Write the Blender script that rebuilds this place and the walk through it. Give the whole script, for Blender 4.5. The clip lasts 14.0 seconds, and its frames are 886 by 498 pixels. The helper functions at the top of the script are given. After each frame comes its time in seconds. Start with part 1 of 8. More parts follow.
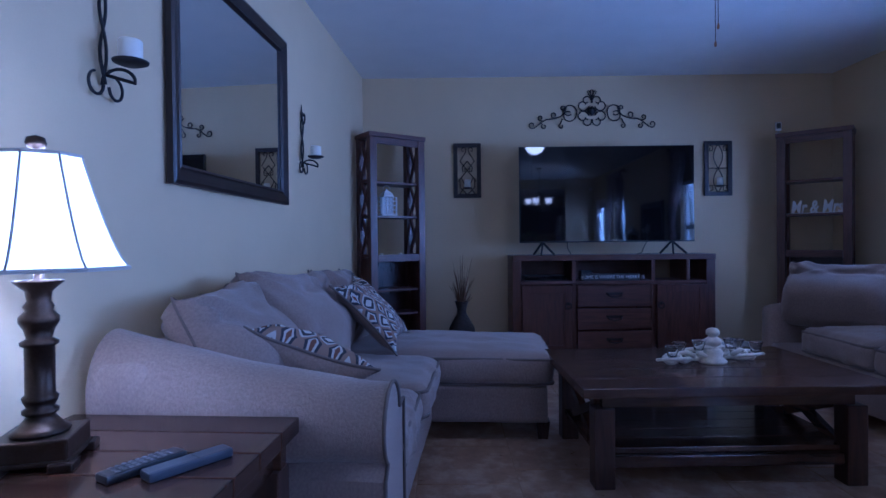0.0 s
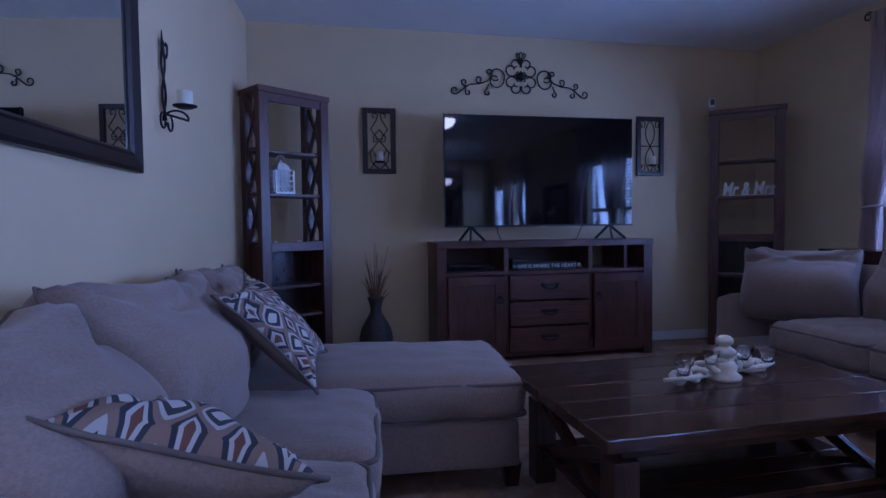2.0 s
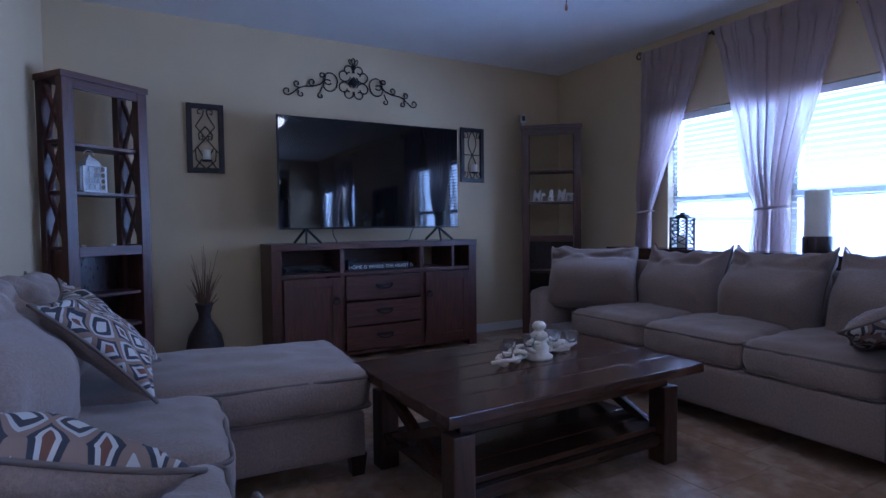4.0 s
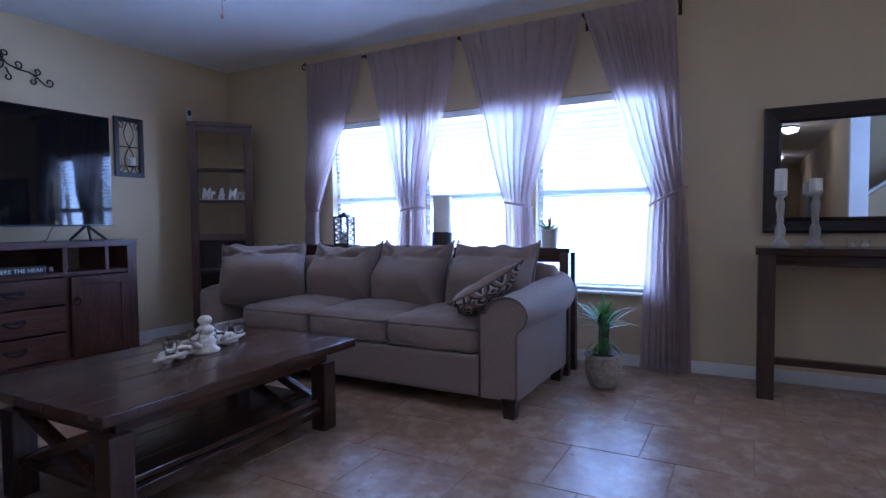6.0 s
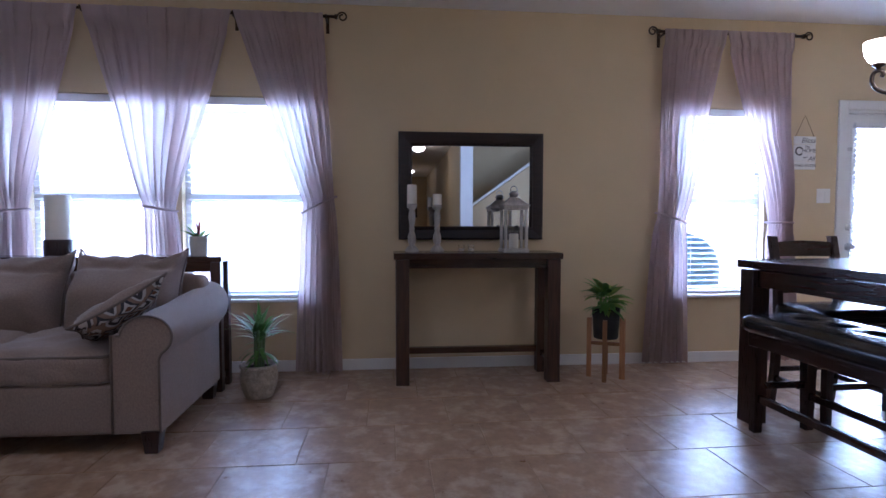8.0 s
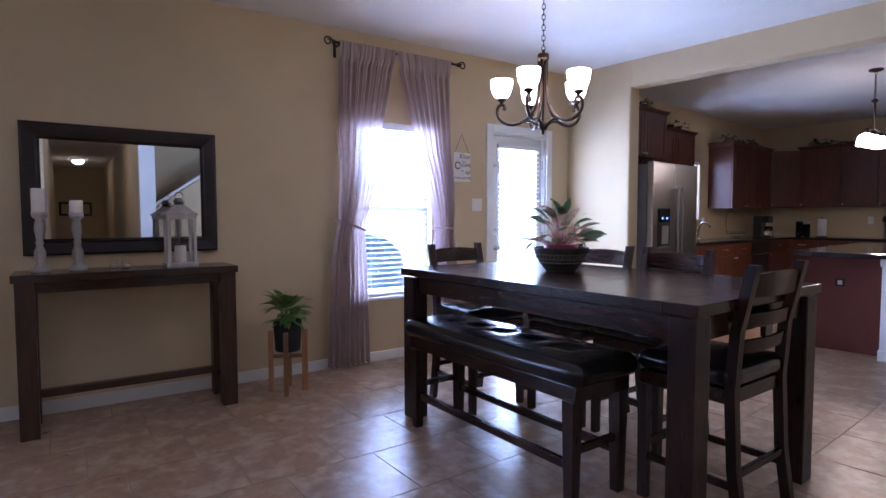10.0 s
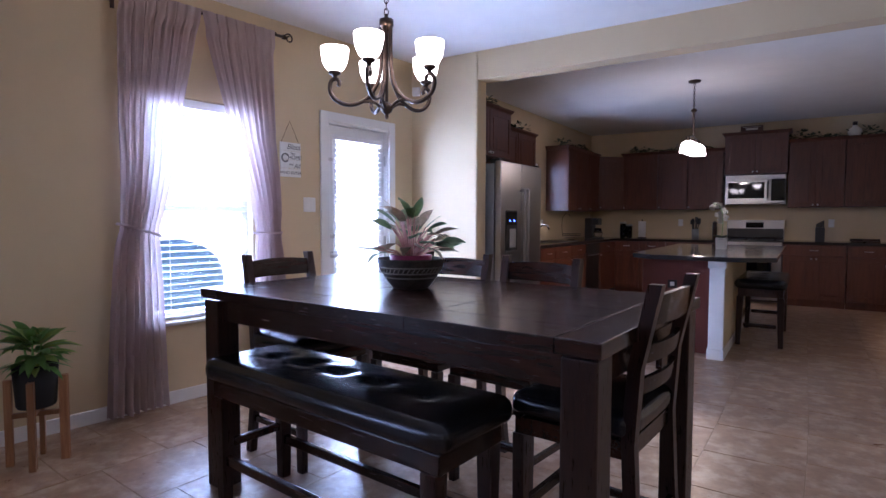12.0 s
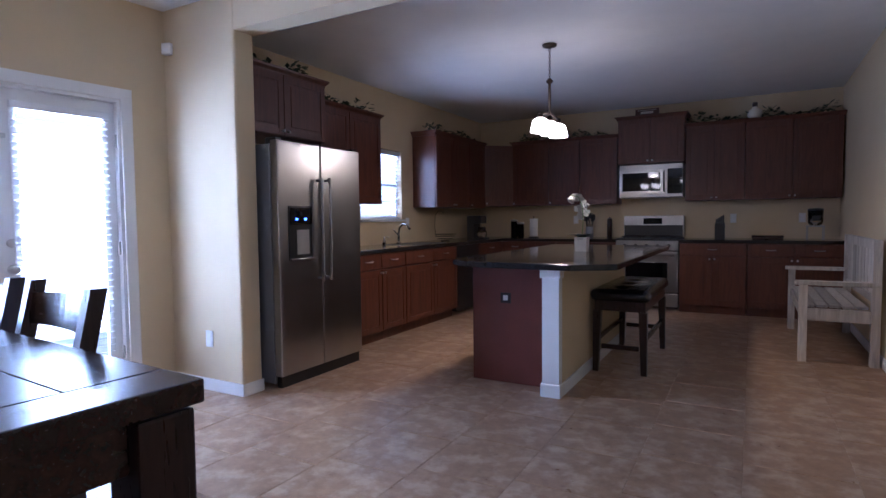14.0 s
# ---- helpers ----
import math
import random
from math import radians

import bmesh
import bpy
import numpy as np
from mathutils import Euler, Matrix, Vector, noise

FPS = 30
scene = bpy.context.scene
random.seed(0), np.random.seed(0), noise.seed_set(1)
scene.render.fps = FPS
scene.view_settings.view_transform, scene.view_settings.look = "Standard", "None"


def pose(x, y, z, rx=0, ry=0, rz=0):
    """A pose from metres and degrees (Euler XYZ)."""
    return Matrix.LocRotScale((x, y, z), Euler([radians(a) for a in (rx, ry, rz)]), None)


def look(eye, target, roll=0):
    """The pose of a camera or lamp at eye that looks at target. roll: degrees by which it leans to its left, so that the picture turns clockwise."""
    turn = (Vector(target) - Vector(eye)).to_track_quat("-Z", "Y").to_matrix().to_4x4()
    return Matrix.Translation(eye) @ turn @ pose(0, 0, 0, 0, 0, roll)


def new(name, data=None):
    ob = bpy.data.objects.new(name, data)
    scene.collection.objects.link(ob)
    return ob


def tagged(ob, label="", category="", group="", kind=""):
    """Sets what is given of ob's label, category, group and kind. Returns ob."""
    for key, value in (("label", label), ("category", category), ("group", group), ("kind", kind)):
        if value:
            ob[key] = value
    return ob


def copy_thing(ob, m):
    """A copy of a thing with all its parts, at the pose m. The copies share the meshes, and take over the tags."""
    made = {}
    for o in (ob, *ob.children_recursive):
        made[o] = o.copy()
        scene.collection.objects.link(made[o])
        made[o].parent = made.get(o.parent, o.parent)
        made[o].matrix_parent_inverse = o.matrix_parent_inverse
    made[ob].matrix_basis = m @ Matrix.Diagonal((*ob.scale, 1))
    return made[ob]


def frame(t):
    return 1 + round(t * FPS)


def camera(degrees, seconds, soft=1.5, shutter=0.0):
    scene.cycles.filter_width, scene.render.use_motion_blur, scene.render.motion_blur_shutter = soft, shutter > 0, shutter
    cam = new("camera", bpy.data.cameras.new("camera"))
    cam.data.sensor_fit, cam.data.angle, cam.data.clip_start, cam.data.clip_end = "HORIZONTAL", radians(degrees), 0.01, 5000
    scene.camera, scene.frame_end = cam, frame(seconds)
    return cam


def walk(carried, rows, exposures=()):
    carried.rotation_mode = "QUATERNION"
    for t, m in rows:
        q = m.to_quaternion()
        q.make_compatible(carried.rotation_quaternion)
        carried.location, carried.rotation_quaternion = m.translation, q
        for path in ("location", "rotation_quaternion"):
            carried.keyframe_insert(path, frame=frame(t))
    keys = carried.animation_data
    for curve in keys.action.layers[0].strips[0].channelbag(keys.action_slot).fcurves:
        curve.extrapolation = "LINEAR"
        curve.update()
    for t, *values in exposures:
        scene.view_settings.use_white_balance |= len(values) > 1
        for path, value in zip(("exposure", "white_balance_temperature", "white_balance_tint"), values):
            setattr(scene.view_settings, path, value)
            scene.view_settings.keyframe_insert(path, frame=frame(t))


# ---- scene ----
cam = camera(77.0, 14.0)
PATH = [
    (0, (0.189, -0.703, 1.082), (0.178, 1.297, 1.061), -0.6),
    (0.5, (0.104, -0.417, 1.093), (0.217, 1.579, 1.065), -0.7),
    (1, (-0.002, -0.172, 1.102), (0.226, 1.814, 1.046), -0.8),
    (1.5, (0.002, 0.032, 1.103), (0.284, 2.011, 1.022), -0.6),
    (2, (-0.023, 0.162, 1.098), (0.38, 2.119, 1.011), -0.7),
    (2.2, (-0.042, 0.194, 1.103), (0.438, 2.133, 1.019), -0.7),
    (4.3, (-0.15, -0.004, 1.095), (0.953, 1.662, 1.007), -0.8),
    (4.5, (-0.163, -0.051, 1.087), (1.034, 1.548, 0.998), -0.9),
    (5, (-0.212, -0.093, 1.077), (1.193, 1.327, 0.981), -0.7),
    (5.5, (-0.234, -0.121, 1.065), (1.358, 1.085, 0.969), -0.8),
    (6, (-0.249, -0.173, 1.075), (1.503, 0.787, 0.98), -0.6),
    (6.5, (-0.241, -0.215, 1.079), (1.62, 0.511, 0.989), -0.5),
    (7, (-0.24, -0.271, 1.111), (1.696, 0.221, 1.012), -0.4),
    (7.5, (-0.231, -0.281, 1.121), (1.759, -0.106, 1.02), -0.4),
    (8, (-0.215, -0.185, 1.11), (1.773, -0.377, 1.017), 0.1),
    (8.5, (-0.223, -0.201, 1.134), (1.711, -0.701, 1.039), 0.2),
    (9, (-0.22, -0.24, 1.156), (1.619, -1.019, 1.057), 0.1),
    (9.2, (-0.23, -0.275, 1.166), (1.578, -1.124, 1.066), -0.0),
    (11.5, (0.192, -0.818, 1.241), (1.52, -2.309, 1.129), 0.2),
    (12, (0.315, -0.911, 1.221), (1.586, -2.451, 1.114), 0.1),
    (12.5, (0.208, -1.152, 1.234), (1.418, -2.741, 1.125), -0.0),
    (13, (0.066, -1.63, 1.219), (1.276, -3.219, 1.116), -0.4),
    (13.5, (0.009, -2.16, 1.213), (1.191, -3.769, 1.103), -0.5),
    (14, (-0.011, -2.731, 1.197), (1.15, -4.356, 1.09), -0.6),
]
walk(cam, [(t, look(eye, target, roll)) for t, eye, target, roll in PATH],
     exposures=[(0.0, 0.90, 3780, 30), (1.2, 0.80, 3960, 35), (2.2, 0.82, 4120, 37), (4.3, 1.12, 4280, 25), (5.0, 1.24, 4240, 25), (7.0, 1.45, 4720, 25), (9.0, 1.42, 5100, 29), (12.5, 1.43, 5120, 32), (14.0, 1.34, 4820, 28)])

# ---- world and sun ----
world = bpy.data.worlds.new("sky")
scene.world = world
world.use_nodes = True
wn = world.node_tree.nodes
sky = wn.new("ShaderNodeTexSky")
sky.sky_type, sky.sun_disc = "NISHITA", False
sky.sun_elevation, sky.sun_rotation = radians(52), radians(250)
wn["Background"].inputs["Strength"].default_value = 0.15
world.node_tree.links.new(sky.outputs["Color"], wn["Background"].inputs["Color"])
sun = new("sun", bpy.data.lights.new("sun", "SUN"))
sun.data.energy, sun.data.angle, sun.data.color = 5.0, radians(0.6), (1.0, 0.96, 0.9)
sun.matrix_world = look((-6, -4, 12), (0, 0, 0))


def area_lamp(name, m, sx, sy, energy, color):
    lamp = new(name, bpy.data.lights.new(name, "AREA"))
    lamp.data.shape, lamp.data.size, lamp.data.size_y = "RECTANGLE", sx, sy
    lamp.data.energy, lamp.data.color = energy, color
    lamp.matrix_world = m
    return lamp


def point_lamp(name, place, energy, color, radius=0.04):
    lamp = new(name, bpy.data.lights.new(name, "POINT"))
    lamp.data.energy, lamp.data.color, lamp.data.shadow_soft_size = energy, color, radius
    lamp.location = place
    return lamp


# daylight standing in the window openings
DAY = (0.66, 0.82, 1.0)
for y0, y1, z0, z1, e in [(2.45, 3.37, 0.55, 2.03, 27), (1.40, 2.36, 0.55, 2.03, 25), (0.40, 1.31, 0.55, 2.03, 24),
                          (-3.18, -2.45, 0.55, 2.02, 42), (-4.50, -3.95, 0.25, 1.95, 48)]:
    area_lamp("window_daylight", look((4.22, (y0 + y1) / 2, (z0 + z1) / 2), (0, (y0 + y1) / 2, (z0 + z1) / 2 - 0.3)), y1 - y0, z1 - z0, e, DAY)
area_lamp("window_daylight", pose(3.28, -4.985, 0, 0, 0, 6.5) @ look((0.98, -2.77, 1.6), (-2, -2.77, 1.3)), 0.8, 0.8, 14, DAY)

# ---- materials ----
def mat(name, color, rough=0.6, metal=0.0, vary=0.12, scale=8.0, fine=120.0, bump=0.1, depth=0.004, spec=0.5, stretch=(1, 1, 1), second=None, coat=0.0):
    """A surface with two scales of tone and a fine relief, in the thing's own metres."""
    m = bpy.data.materials.new(name)
    m.use_nodes = True
    nt = m.node_tree
    n, link = nt.nodes, nt.links.new
    b = n["Principled BSDF"]
    tc, mp = n.new("ShaderNodeTexCoord"), n.new("ShaderNodeMapping")
    mp.inputs["Scale"].default_value = stretch
    link(tc.outputs["Object"], mp.inputs["Vector"])
    big, small = n.new("ShaderNodeTexNoise"), n.new("ShaderNodeTexNoise")
    for t, s, d in ((big, scale, 4), (small, fine, 3)):
        t.inputs["Scale"].default_value, t.inputs["Detail"].default_value = s, d
        link(mp.outputs["Vector"], t.inputs["Vector"])
    mix = n.new("ShaderNodeMath")
    mix.operation = "MULTIPLY_ADD"
    link(small.outputs["Fac"], mix.inputs[0])
    mix.inputs[1].default_value = 0.45
    link(big.outputs["Fac"], mix.inputs[2])
    ramp = n.new("ShaderNodeValToRGB")
    e = ramp.color_ramp.elements
    e[0].position, e[1].position = 0.45, 1.0
    dark = second or [c * (1 - vary) for c in color]
    e[0].color = (*dark, 1)
    e[1].color = (*[min(1, c * (1 + vary)) for c in color], 1)
    link(mix.outputs[0], ramp.inputs["Fac"])
    link(ramp.outputs["Color"], b.inputs["Base Color"])
    b.inputs["Roughness"].default_value, b.inputs["Metallic"].default_value = rough, metal
    b.inputs["Specular IOR Level"].default_value = spec
    b.inputs["Coat Weight"].default_value = coat
    if bump:
        bp = n.new("ShaderNodeBump")
        bp.inputs["Strength"].default_value, bp.inputs["Distance"].default_value = bump, depth
        link(mix.outputs[0], bp.inputs["Height"])
        link(bp.outputs["Normal"], b.inputs["Normal"])
    return m


def wood(name, light, dark, rough=0.35, axis=0, rings=14.0, bump=0.15, coat=0.0, random_tone=0.25):
    """Grain along one axis, with knots of darker stain and a tone of its own for each piece."""
    m = bpy.data.materials.new(name)
    m.use_nodes = True
    nt = m.node_tree
    n, link = nt.nodes, nt.links.new
    b = n["Principled BSDF"]
    tc, mp, info = n.new("ShaderNodeTexCoord"), n.new("ShaderNodeMapping"), n.new("ShaderNodeObjectInfo")
    s = [rings, rings, rings]
    s[axis] = rings * 0.09
    mp.inputs["Scale"].default_value = s
    link(tc.outputs["Object"], mp.inputs["Vector"])
    link(info.outputs["Random"], mp.inputs["Location"])
    g, f = n.new("ShaderNodeTexNoise"), n.new("ShaderNodeTexNoise")
    g.inputs["Scale"].default_value, g.inputs["Detail"].default_value, g.inputs["Distortion"].default_value = 1.6, 5, 1.4
    f.inputs["Scale"].default_value, f.inputs["Detail"].default_value = 9.0, 4
    link(mp.outputs["Vector"], g.inputs["Vector"])
    link(mp.outputs["Vector"], f.inputs["Vector"])
    add = n.new("ShaderNodeMath")
    add.operation = "MULTIPLY_ADD"
    link(f.outputs["Fac"], add.inputs[0])
    add.inputs[1].default_value = 0.4
    link(g.outputs["Fac"], add.inputs[2])
    ramp = n.new("ShaderNodeValToRGB")
    e = ramp.color_ramp.elements
    e[0].position, e[1].position = 0.42, 0.95
    e[0].color, e[1].color = (*dark, 1), (*light, 1)
    link(add.outputs[0], ramp.inputs["Fac"])
    hsv, val = n.new("ShaderNodeHueSaturation"), n.new("ShaderNodeMapRange")
    val.inputs["To Min"].default_value, val.inputs["To Max"].default_value = 1 - random_tone, 1 + random_tone
    link(info.outputs["Random"], val.inputs["Value"])
    link(val.outputs["Result"], hsv.inputs["Value"])
    link(ramp.outputs["Color"], hsv.inputs["Color"])
    link(hsv.outputs["Color"], b.inputs["Base Color"])
    rr = n.new("ShaderNodeMapRange")
    rr.inputs["To Min"].default_value, rr.inputs["To Max"].default_value = rough * 0.8, min(1, rough * 1.3)
    link(f.outputs["Fac"], rr.inputs["Value"])
    link(rr.outputs["Result"], b.inputs["Roughness"])
    b.inputs["Coat Weight"].default_value = coat
    bp = n.new("ShaderNodeBump")
    bp.inputs["Strength"].default_value, bp.inputs["Distance"].default_value = bump, 0.002
    link(add.outputs[0], bp.inputs["Height"])
    link(bp.outputs["Normal"], b.inputs["Normal"])
    return m


def glow(name, color, strength):
    m = bpy.data.materials.new(name)
    m.use_nodes = True
    b = m.node_tree.nodes["Principled BSDF"]
    b.inputs["Base Color"].default_value = (*[min(1, c) for c in color], 1)
    b.inputs["Emission Color"].default_value = (*color, 1)
    b.inputs["Emission Strength"].default_value = strength
    b.inputs["Roughness"].default_value = 0.4
    return m


def glass(name, color=(1, 1, 1), rough=0.0):
    m = bpy.data.materials.new(name)
    m.use_nodes = True
    b = m.node_tree.nodes["Principled BSDF"]
    b.inputs["Base Color"].default_value = (*color, 1)
    b.inputs["Transmission Weight"].default_value = 1.0
    b.inputs["Roughness"].default_value, b.inputs["IOR"].default_value = rough, 1.45
    return m


def pane_glass(name):
    """Thin clear glazing: lets light through unbent and mirrors a little."""
    m = bpy.data.materials.new(name)
    m.use_nodes = True
    nt = m.node_tree
    n, link = nt.nodes, nt.links.new
    out = n["Material Output"]
    tr, gl, mx, fr = n.new("ShaderNodeBsdfTransparent"), n.new("ShaderNodeBsdfGlossy"), n.new("ShaderNodeMixShader"), n.new("ShaderNodeLayerWeight")
    gl.inputs["Roughness"].default_value = 0.02
    fr.inputs["Blend"].default_value = 0.5
    steep, share = n.new("ShaderNodeMath"), n.new("ShaderNodeMath")
    steep.operation, share.operation = "POWER", "MULTIPLY_ADD"
    steep.inputs[1].default_value, share.inputs[1].default_value, share.inputs[2].default_value = 5.0, 0.9, 0.04
    link(fr.outputs["Facing"], steep.inputs[0])
    link(steep.outputs[0], share.inputs[0])
    link(share.outputs[0], mx.inputs["Fac"])
    link(tr.outputs["BSDF"], mx.inputs[1])
    link(gl.outputs["BSDF"], mx.inputs[2])
    link(mx.outputs["Shader"], out.inputs["Surface"])
    return m


def sheer(name, color, through_part, weave=900.0):
    """Thin curtain cloth: part of the light goes through it."""
    m = mat(name, color, rough=0.9, vary=0.06, scale=6, fine=weave, bump=0.05, spec=0.15)
    nt = m.node_tree
    n, link = nt.nodes, nt.links.new
    b, out = n["Principled BSDF"], n["Material Output"]
    tl, mx = n.new("ShaderNodeBsdfTranslucent"), n.new("ShaderNodeMixShader")
    tl.inputs["Color"].default_value = (*color, 1)
    mx.inputs["Fac"].default_value = through_part
    tp, mx2 = n.new("ShaderNodeBsdfTransparent"), n.new("ShaderNodeMixShader")
    mx2.inputs["Fac"].default_value = 0.16
    link(b.outputs["BSDF"], mx.inputs[1])
    link(tl.outputs["BSDF"], mx.inputs[2])
    link(mx.outputs["Shader"], mx2.inputs[1])
    link(tp.outputs["BSDF"], mx2.inputs[2])
    link(mx2.outputs["Shader"], out.inputs["Surface"])
    return m


def tile_mat(name):
    """Glazed travertine-look tile: clouded beige to rust, each tile its own."""
    m = bpy.data.materials.new(name)
    m.use_nodes = True
    nt = m.node_tree
    n, link = nt.nodes, nt.links.new
    b = n["Principled BSDF"]
    tc, info, mp = n.new("ShaderNodeTexCoord"), n.new("ShaderNodeObjectInfo"), n.new("ShaderNodeMapping")
    sc = n.new("ShaderNodeVectorMath")
    sc.operation = "SCALE"
    sc.inputs["Scale"].default_value = 37.0
    cmb = n.new("ShaderNodeCombineXYZ")
    for k in ("X", "Y", "Z"):
        link(info.outputs["Random"], cmb.inputs[k])
    link(cmb.outputs["Vector"], sc.inputs[0])
    link(tc.outputs["Object"], mp.inputs["Vector"])
    link(sc.outputs["Vector"], mp.inputs["Location"])

    def cloud(size, detail, grit, lo, hi, top):
        t, r = n.new("ShaderNodeTexNoise"), n.new("ShaderNodeMapRange")
        t.inputs["Scale"].default_value, t.inputs["Detail"].default_value, t.inputs["Roughness"].default_value = size, detail, grit
        link(mp.outputs["Vector"], t.inputs["Vector"])
        r.inputs["From Min"].default_value, r.inputs["From Max"].default_value, r.inputs["To Max"].default_value = lo, hi, top
        link(t.outputs["Fac"], r.inputs["Value"])
        return r.outputs["Result"]

    def blend(fac, under, over):
        x = n.new("ShaderNodeMix")
        x.data_type = "RGBA"
        link(fac, x.inputs[0])
        if isinstance(under, tuple):
            x.inputs[6].default_value = (*under, 1)
        else:
            link(under, x.inputs[6])
        x.inputs[7].default_value = (*over, 1)
        return x.outputs[2]

    mottle = cloud(15.0, 7, 0.66, 0.30, 0.70, 1.0)
    tone = blend(mottle, (0.235, 0.132, 0.070), (0.41, 0.268, 0.16))
    tone = blend(cloud(8.0, 6, 0.62, 0.47, 0.64, 0.75), tone, (0.52, 0.40, 0.285))
    tone = blend(cloud(7.0, 7, 0.66, 0.50, 0.80, 0.50), tone, (0.25, 0.145, 0.08))
    link(tone, b.inputs["Base Color"])
    rg = n.new("ShaderNodeMapRange")
    rg.inputs["To Min"].default_value, rg.inputs["To Max"].default_value = 0.27, 0.40
    link(mottle, rg.inputs["Value"])
    link(rg.outputs["Result"], b.inputs["Roughness"])
    bp = n.new("ShaderNodeBump")
    bp.inputs["Strength"].default_value, bp.inputs["Distance"].default_value = 0.05, 0.002
    link(mottle, bp.inputs["Height"])
    link(bp.outputs["Normal"], b.inputs["Normal"])
    return m


def patterned(name):
    """Printed cushion cloth: wavy ogee diamonds in white, brown and dark grey."""
    m = mat(name, (0.2, 0.15, 0.12), rough=0.9, fine=500, bump=0.15, depth=0.001, spec=0.2)
    nt = m.node_tree
    n, link = nt.nodes, nt.links.new
    b = n["Principled BSDF"]
    tc, sep = n.new("ShaderNodeTexCoord"), n.new("ShaderNodeSeparateXYZ")
    link(tc.outputs["Object"], sep.inputs[0])

    def op(kind, a, v):
        q = n.new("ShaderNodeMath")
        q.operation = kind
        for i, s in enumerate((a, v)):
            if isinstance(s, (int, float)):
                q.inputs[i].default_value = s
            elif s is not None:
                link(s, q.inputs[i])
        return q.outputs[0]

    u = op("DIVIDE", op("PINGPONG", op("ADD", sep.outputs["X"], 0.01), 0.043), 0.043)
    v = op("DIVIDE", op("PINGPONG", op("ADD", sep.outputs["Y"], 0.02), 0.066), 0.066)
    v = op("ADD", v, op("MULTIPLY", op("SINE", op("MULTIPLY", u, math.pi), None), 0.14))
    band = op("MULTIPLY", op("ADD", u, v), 0.48)
    ramp = n.new("ShaderNodeValToRGB")
    ramp.color_ramp.interpolation = "CONSTANT"
    e = ramp.color_ramp.elements
    e[0].position, e[0].color = 0.0, (0.16, 0.075, 0.05, 1)
    e[1].position, e[1].color = 0.16, (0.50, 0.47, 0.44, 1)
    for p, c in ((0.28, (0.05, 0.05, 0.06, 1)), (0.40, (0.25, 0.17, 0.13, 1)), (0.56, (0.48, 0.45, 0.42, 1)), (0.66, (0.06, 0.055, 0.06, 1)), (0.80, (0.54, 0.51, 0.47, 1))):
        k = e.new(p)
        k.color = c
    link(band, ramp.inputs["Fac"])
    link(ramp.outputs["Color"], b.inputs["Base Color"])
    return m


WALL = mat("wall_paint", (0.612, 0.488, 0.300), rough=0.75, vary=0.03, scale=3, fine=160, bump=0.25, depth=0.003, spec=0.25)
CEIL = mat("ceiling_paint", (0.78, 0.76, 0.72), rough=0.85, vary=0.03, scale=4, fine=90, bump=0.35, depth=0.004, spec=0.2)
TRIM = mat("white_trim_paint", (0.78, 0.77, 0.74), rough=0.45, vary=0.03, scale=5, fine=200, bump=0.03)
VINYL = mat("white_vinyl", (0.80, 0.80, 0.80), rough=0.4, vary=0.02, bump=0.02)
TILE = tile_mat("floor_tile")
GROUT = mat("grout", (0.34, 0.245, 0.165), rough=0.9, vary=0.2, scale=6, fine=300)
PANE = pane_glass("window_glass")
MIRROR = mat("mirror_silver", (0.86, 0.88, 0.88), rough=0.012, metal=1.0, vary=0.0, bump=0)
SOFA = mat("sofa_chenille", (0.268, 0.200, 0.162), rough=0.95, vary=0.17, scale=130, fine=330, bump=0.6, depth=0.003, spec=0.12, stretch=(1, 1, 0.7))
SOFA.node_tree.nodes["Principled BSDF"].inputs["Sheen Weight"].default_value = 0.25
PIPE = mat("sofa_piping", (0.15, 0.115, 0.095), rough=0.9, vary=0.1, fine=600, bump=0.3)
PRINT = patterned("ogee_print")
DARKWOOD = wood("dark_stained_pine", (0.085, 0.039, 0.021), (0.022, 0.010, 0.006), rough=0.19, axis=0, rings=16, bump=0.007, coat=0.1)
DARKWOOD_Y = wood("dark_stained_pine_y", (0.085, 0.039, 0.021), (0.022, 0.010, 0.006), rough=0.19, axis=1, rings=16, bump=0.007, coat=0.1)
DARKWOOD_Z = wood("dark_stained_pine_z", (0.075, 0.033, 0.019), (0.016, 0.008, 0.005), rough=0.36, axis=2, rings=16, bump=0.06)
REDWOOD = wood("reddish_walnut", (0.125, 0.05, 0.03), (0.04, 0.016, 0.011), rough=0.36, axis=0, rings=18, random_tone=0.12)
REDWOOD_Z = wood("reddish_walnut_z", (0.125, 0.05, 0.03), (0.04, 0.016, 0.011), rough=0.36, axis=2, rings=18, random_tone=0.12)
ESPRESSO = wood("espresso_wood", (0.046, 0.017, 0.010), (0.014, 0.006, 0.004), rough=0.24, axis=0, rings=18, bump=0.03, coat=0.1, random_tone=0.12)
ESPRESSO_Z = wood("espresso_wood_z", (0.040, 0.015, 0.010), (0.012, 0.005, 0.004), rough=0.28, axis=2, rings=18, bump=0.03, coat=0.05, random_tone=0.12)
CHERRY = wood("cherry_cabinet", (0.14, 0.046, 0.025), (0.06, 0.02, 0.012), rough=0.32, axis=2, rings=12, random_tone=0.06)
BLACKFRAME = wood("black_brown_frame", (0.024, 0.012, 0.009), (0.007, 0.005, 0.005), rough=0.38, axis=0, rings=16)
IRON = mat("wrought_iron", (0.014, 0.012, 0.012), rough=0.55, metal=0.25, vary=0.3, scale=30, fine=200, bump=0.2)
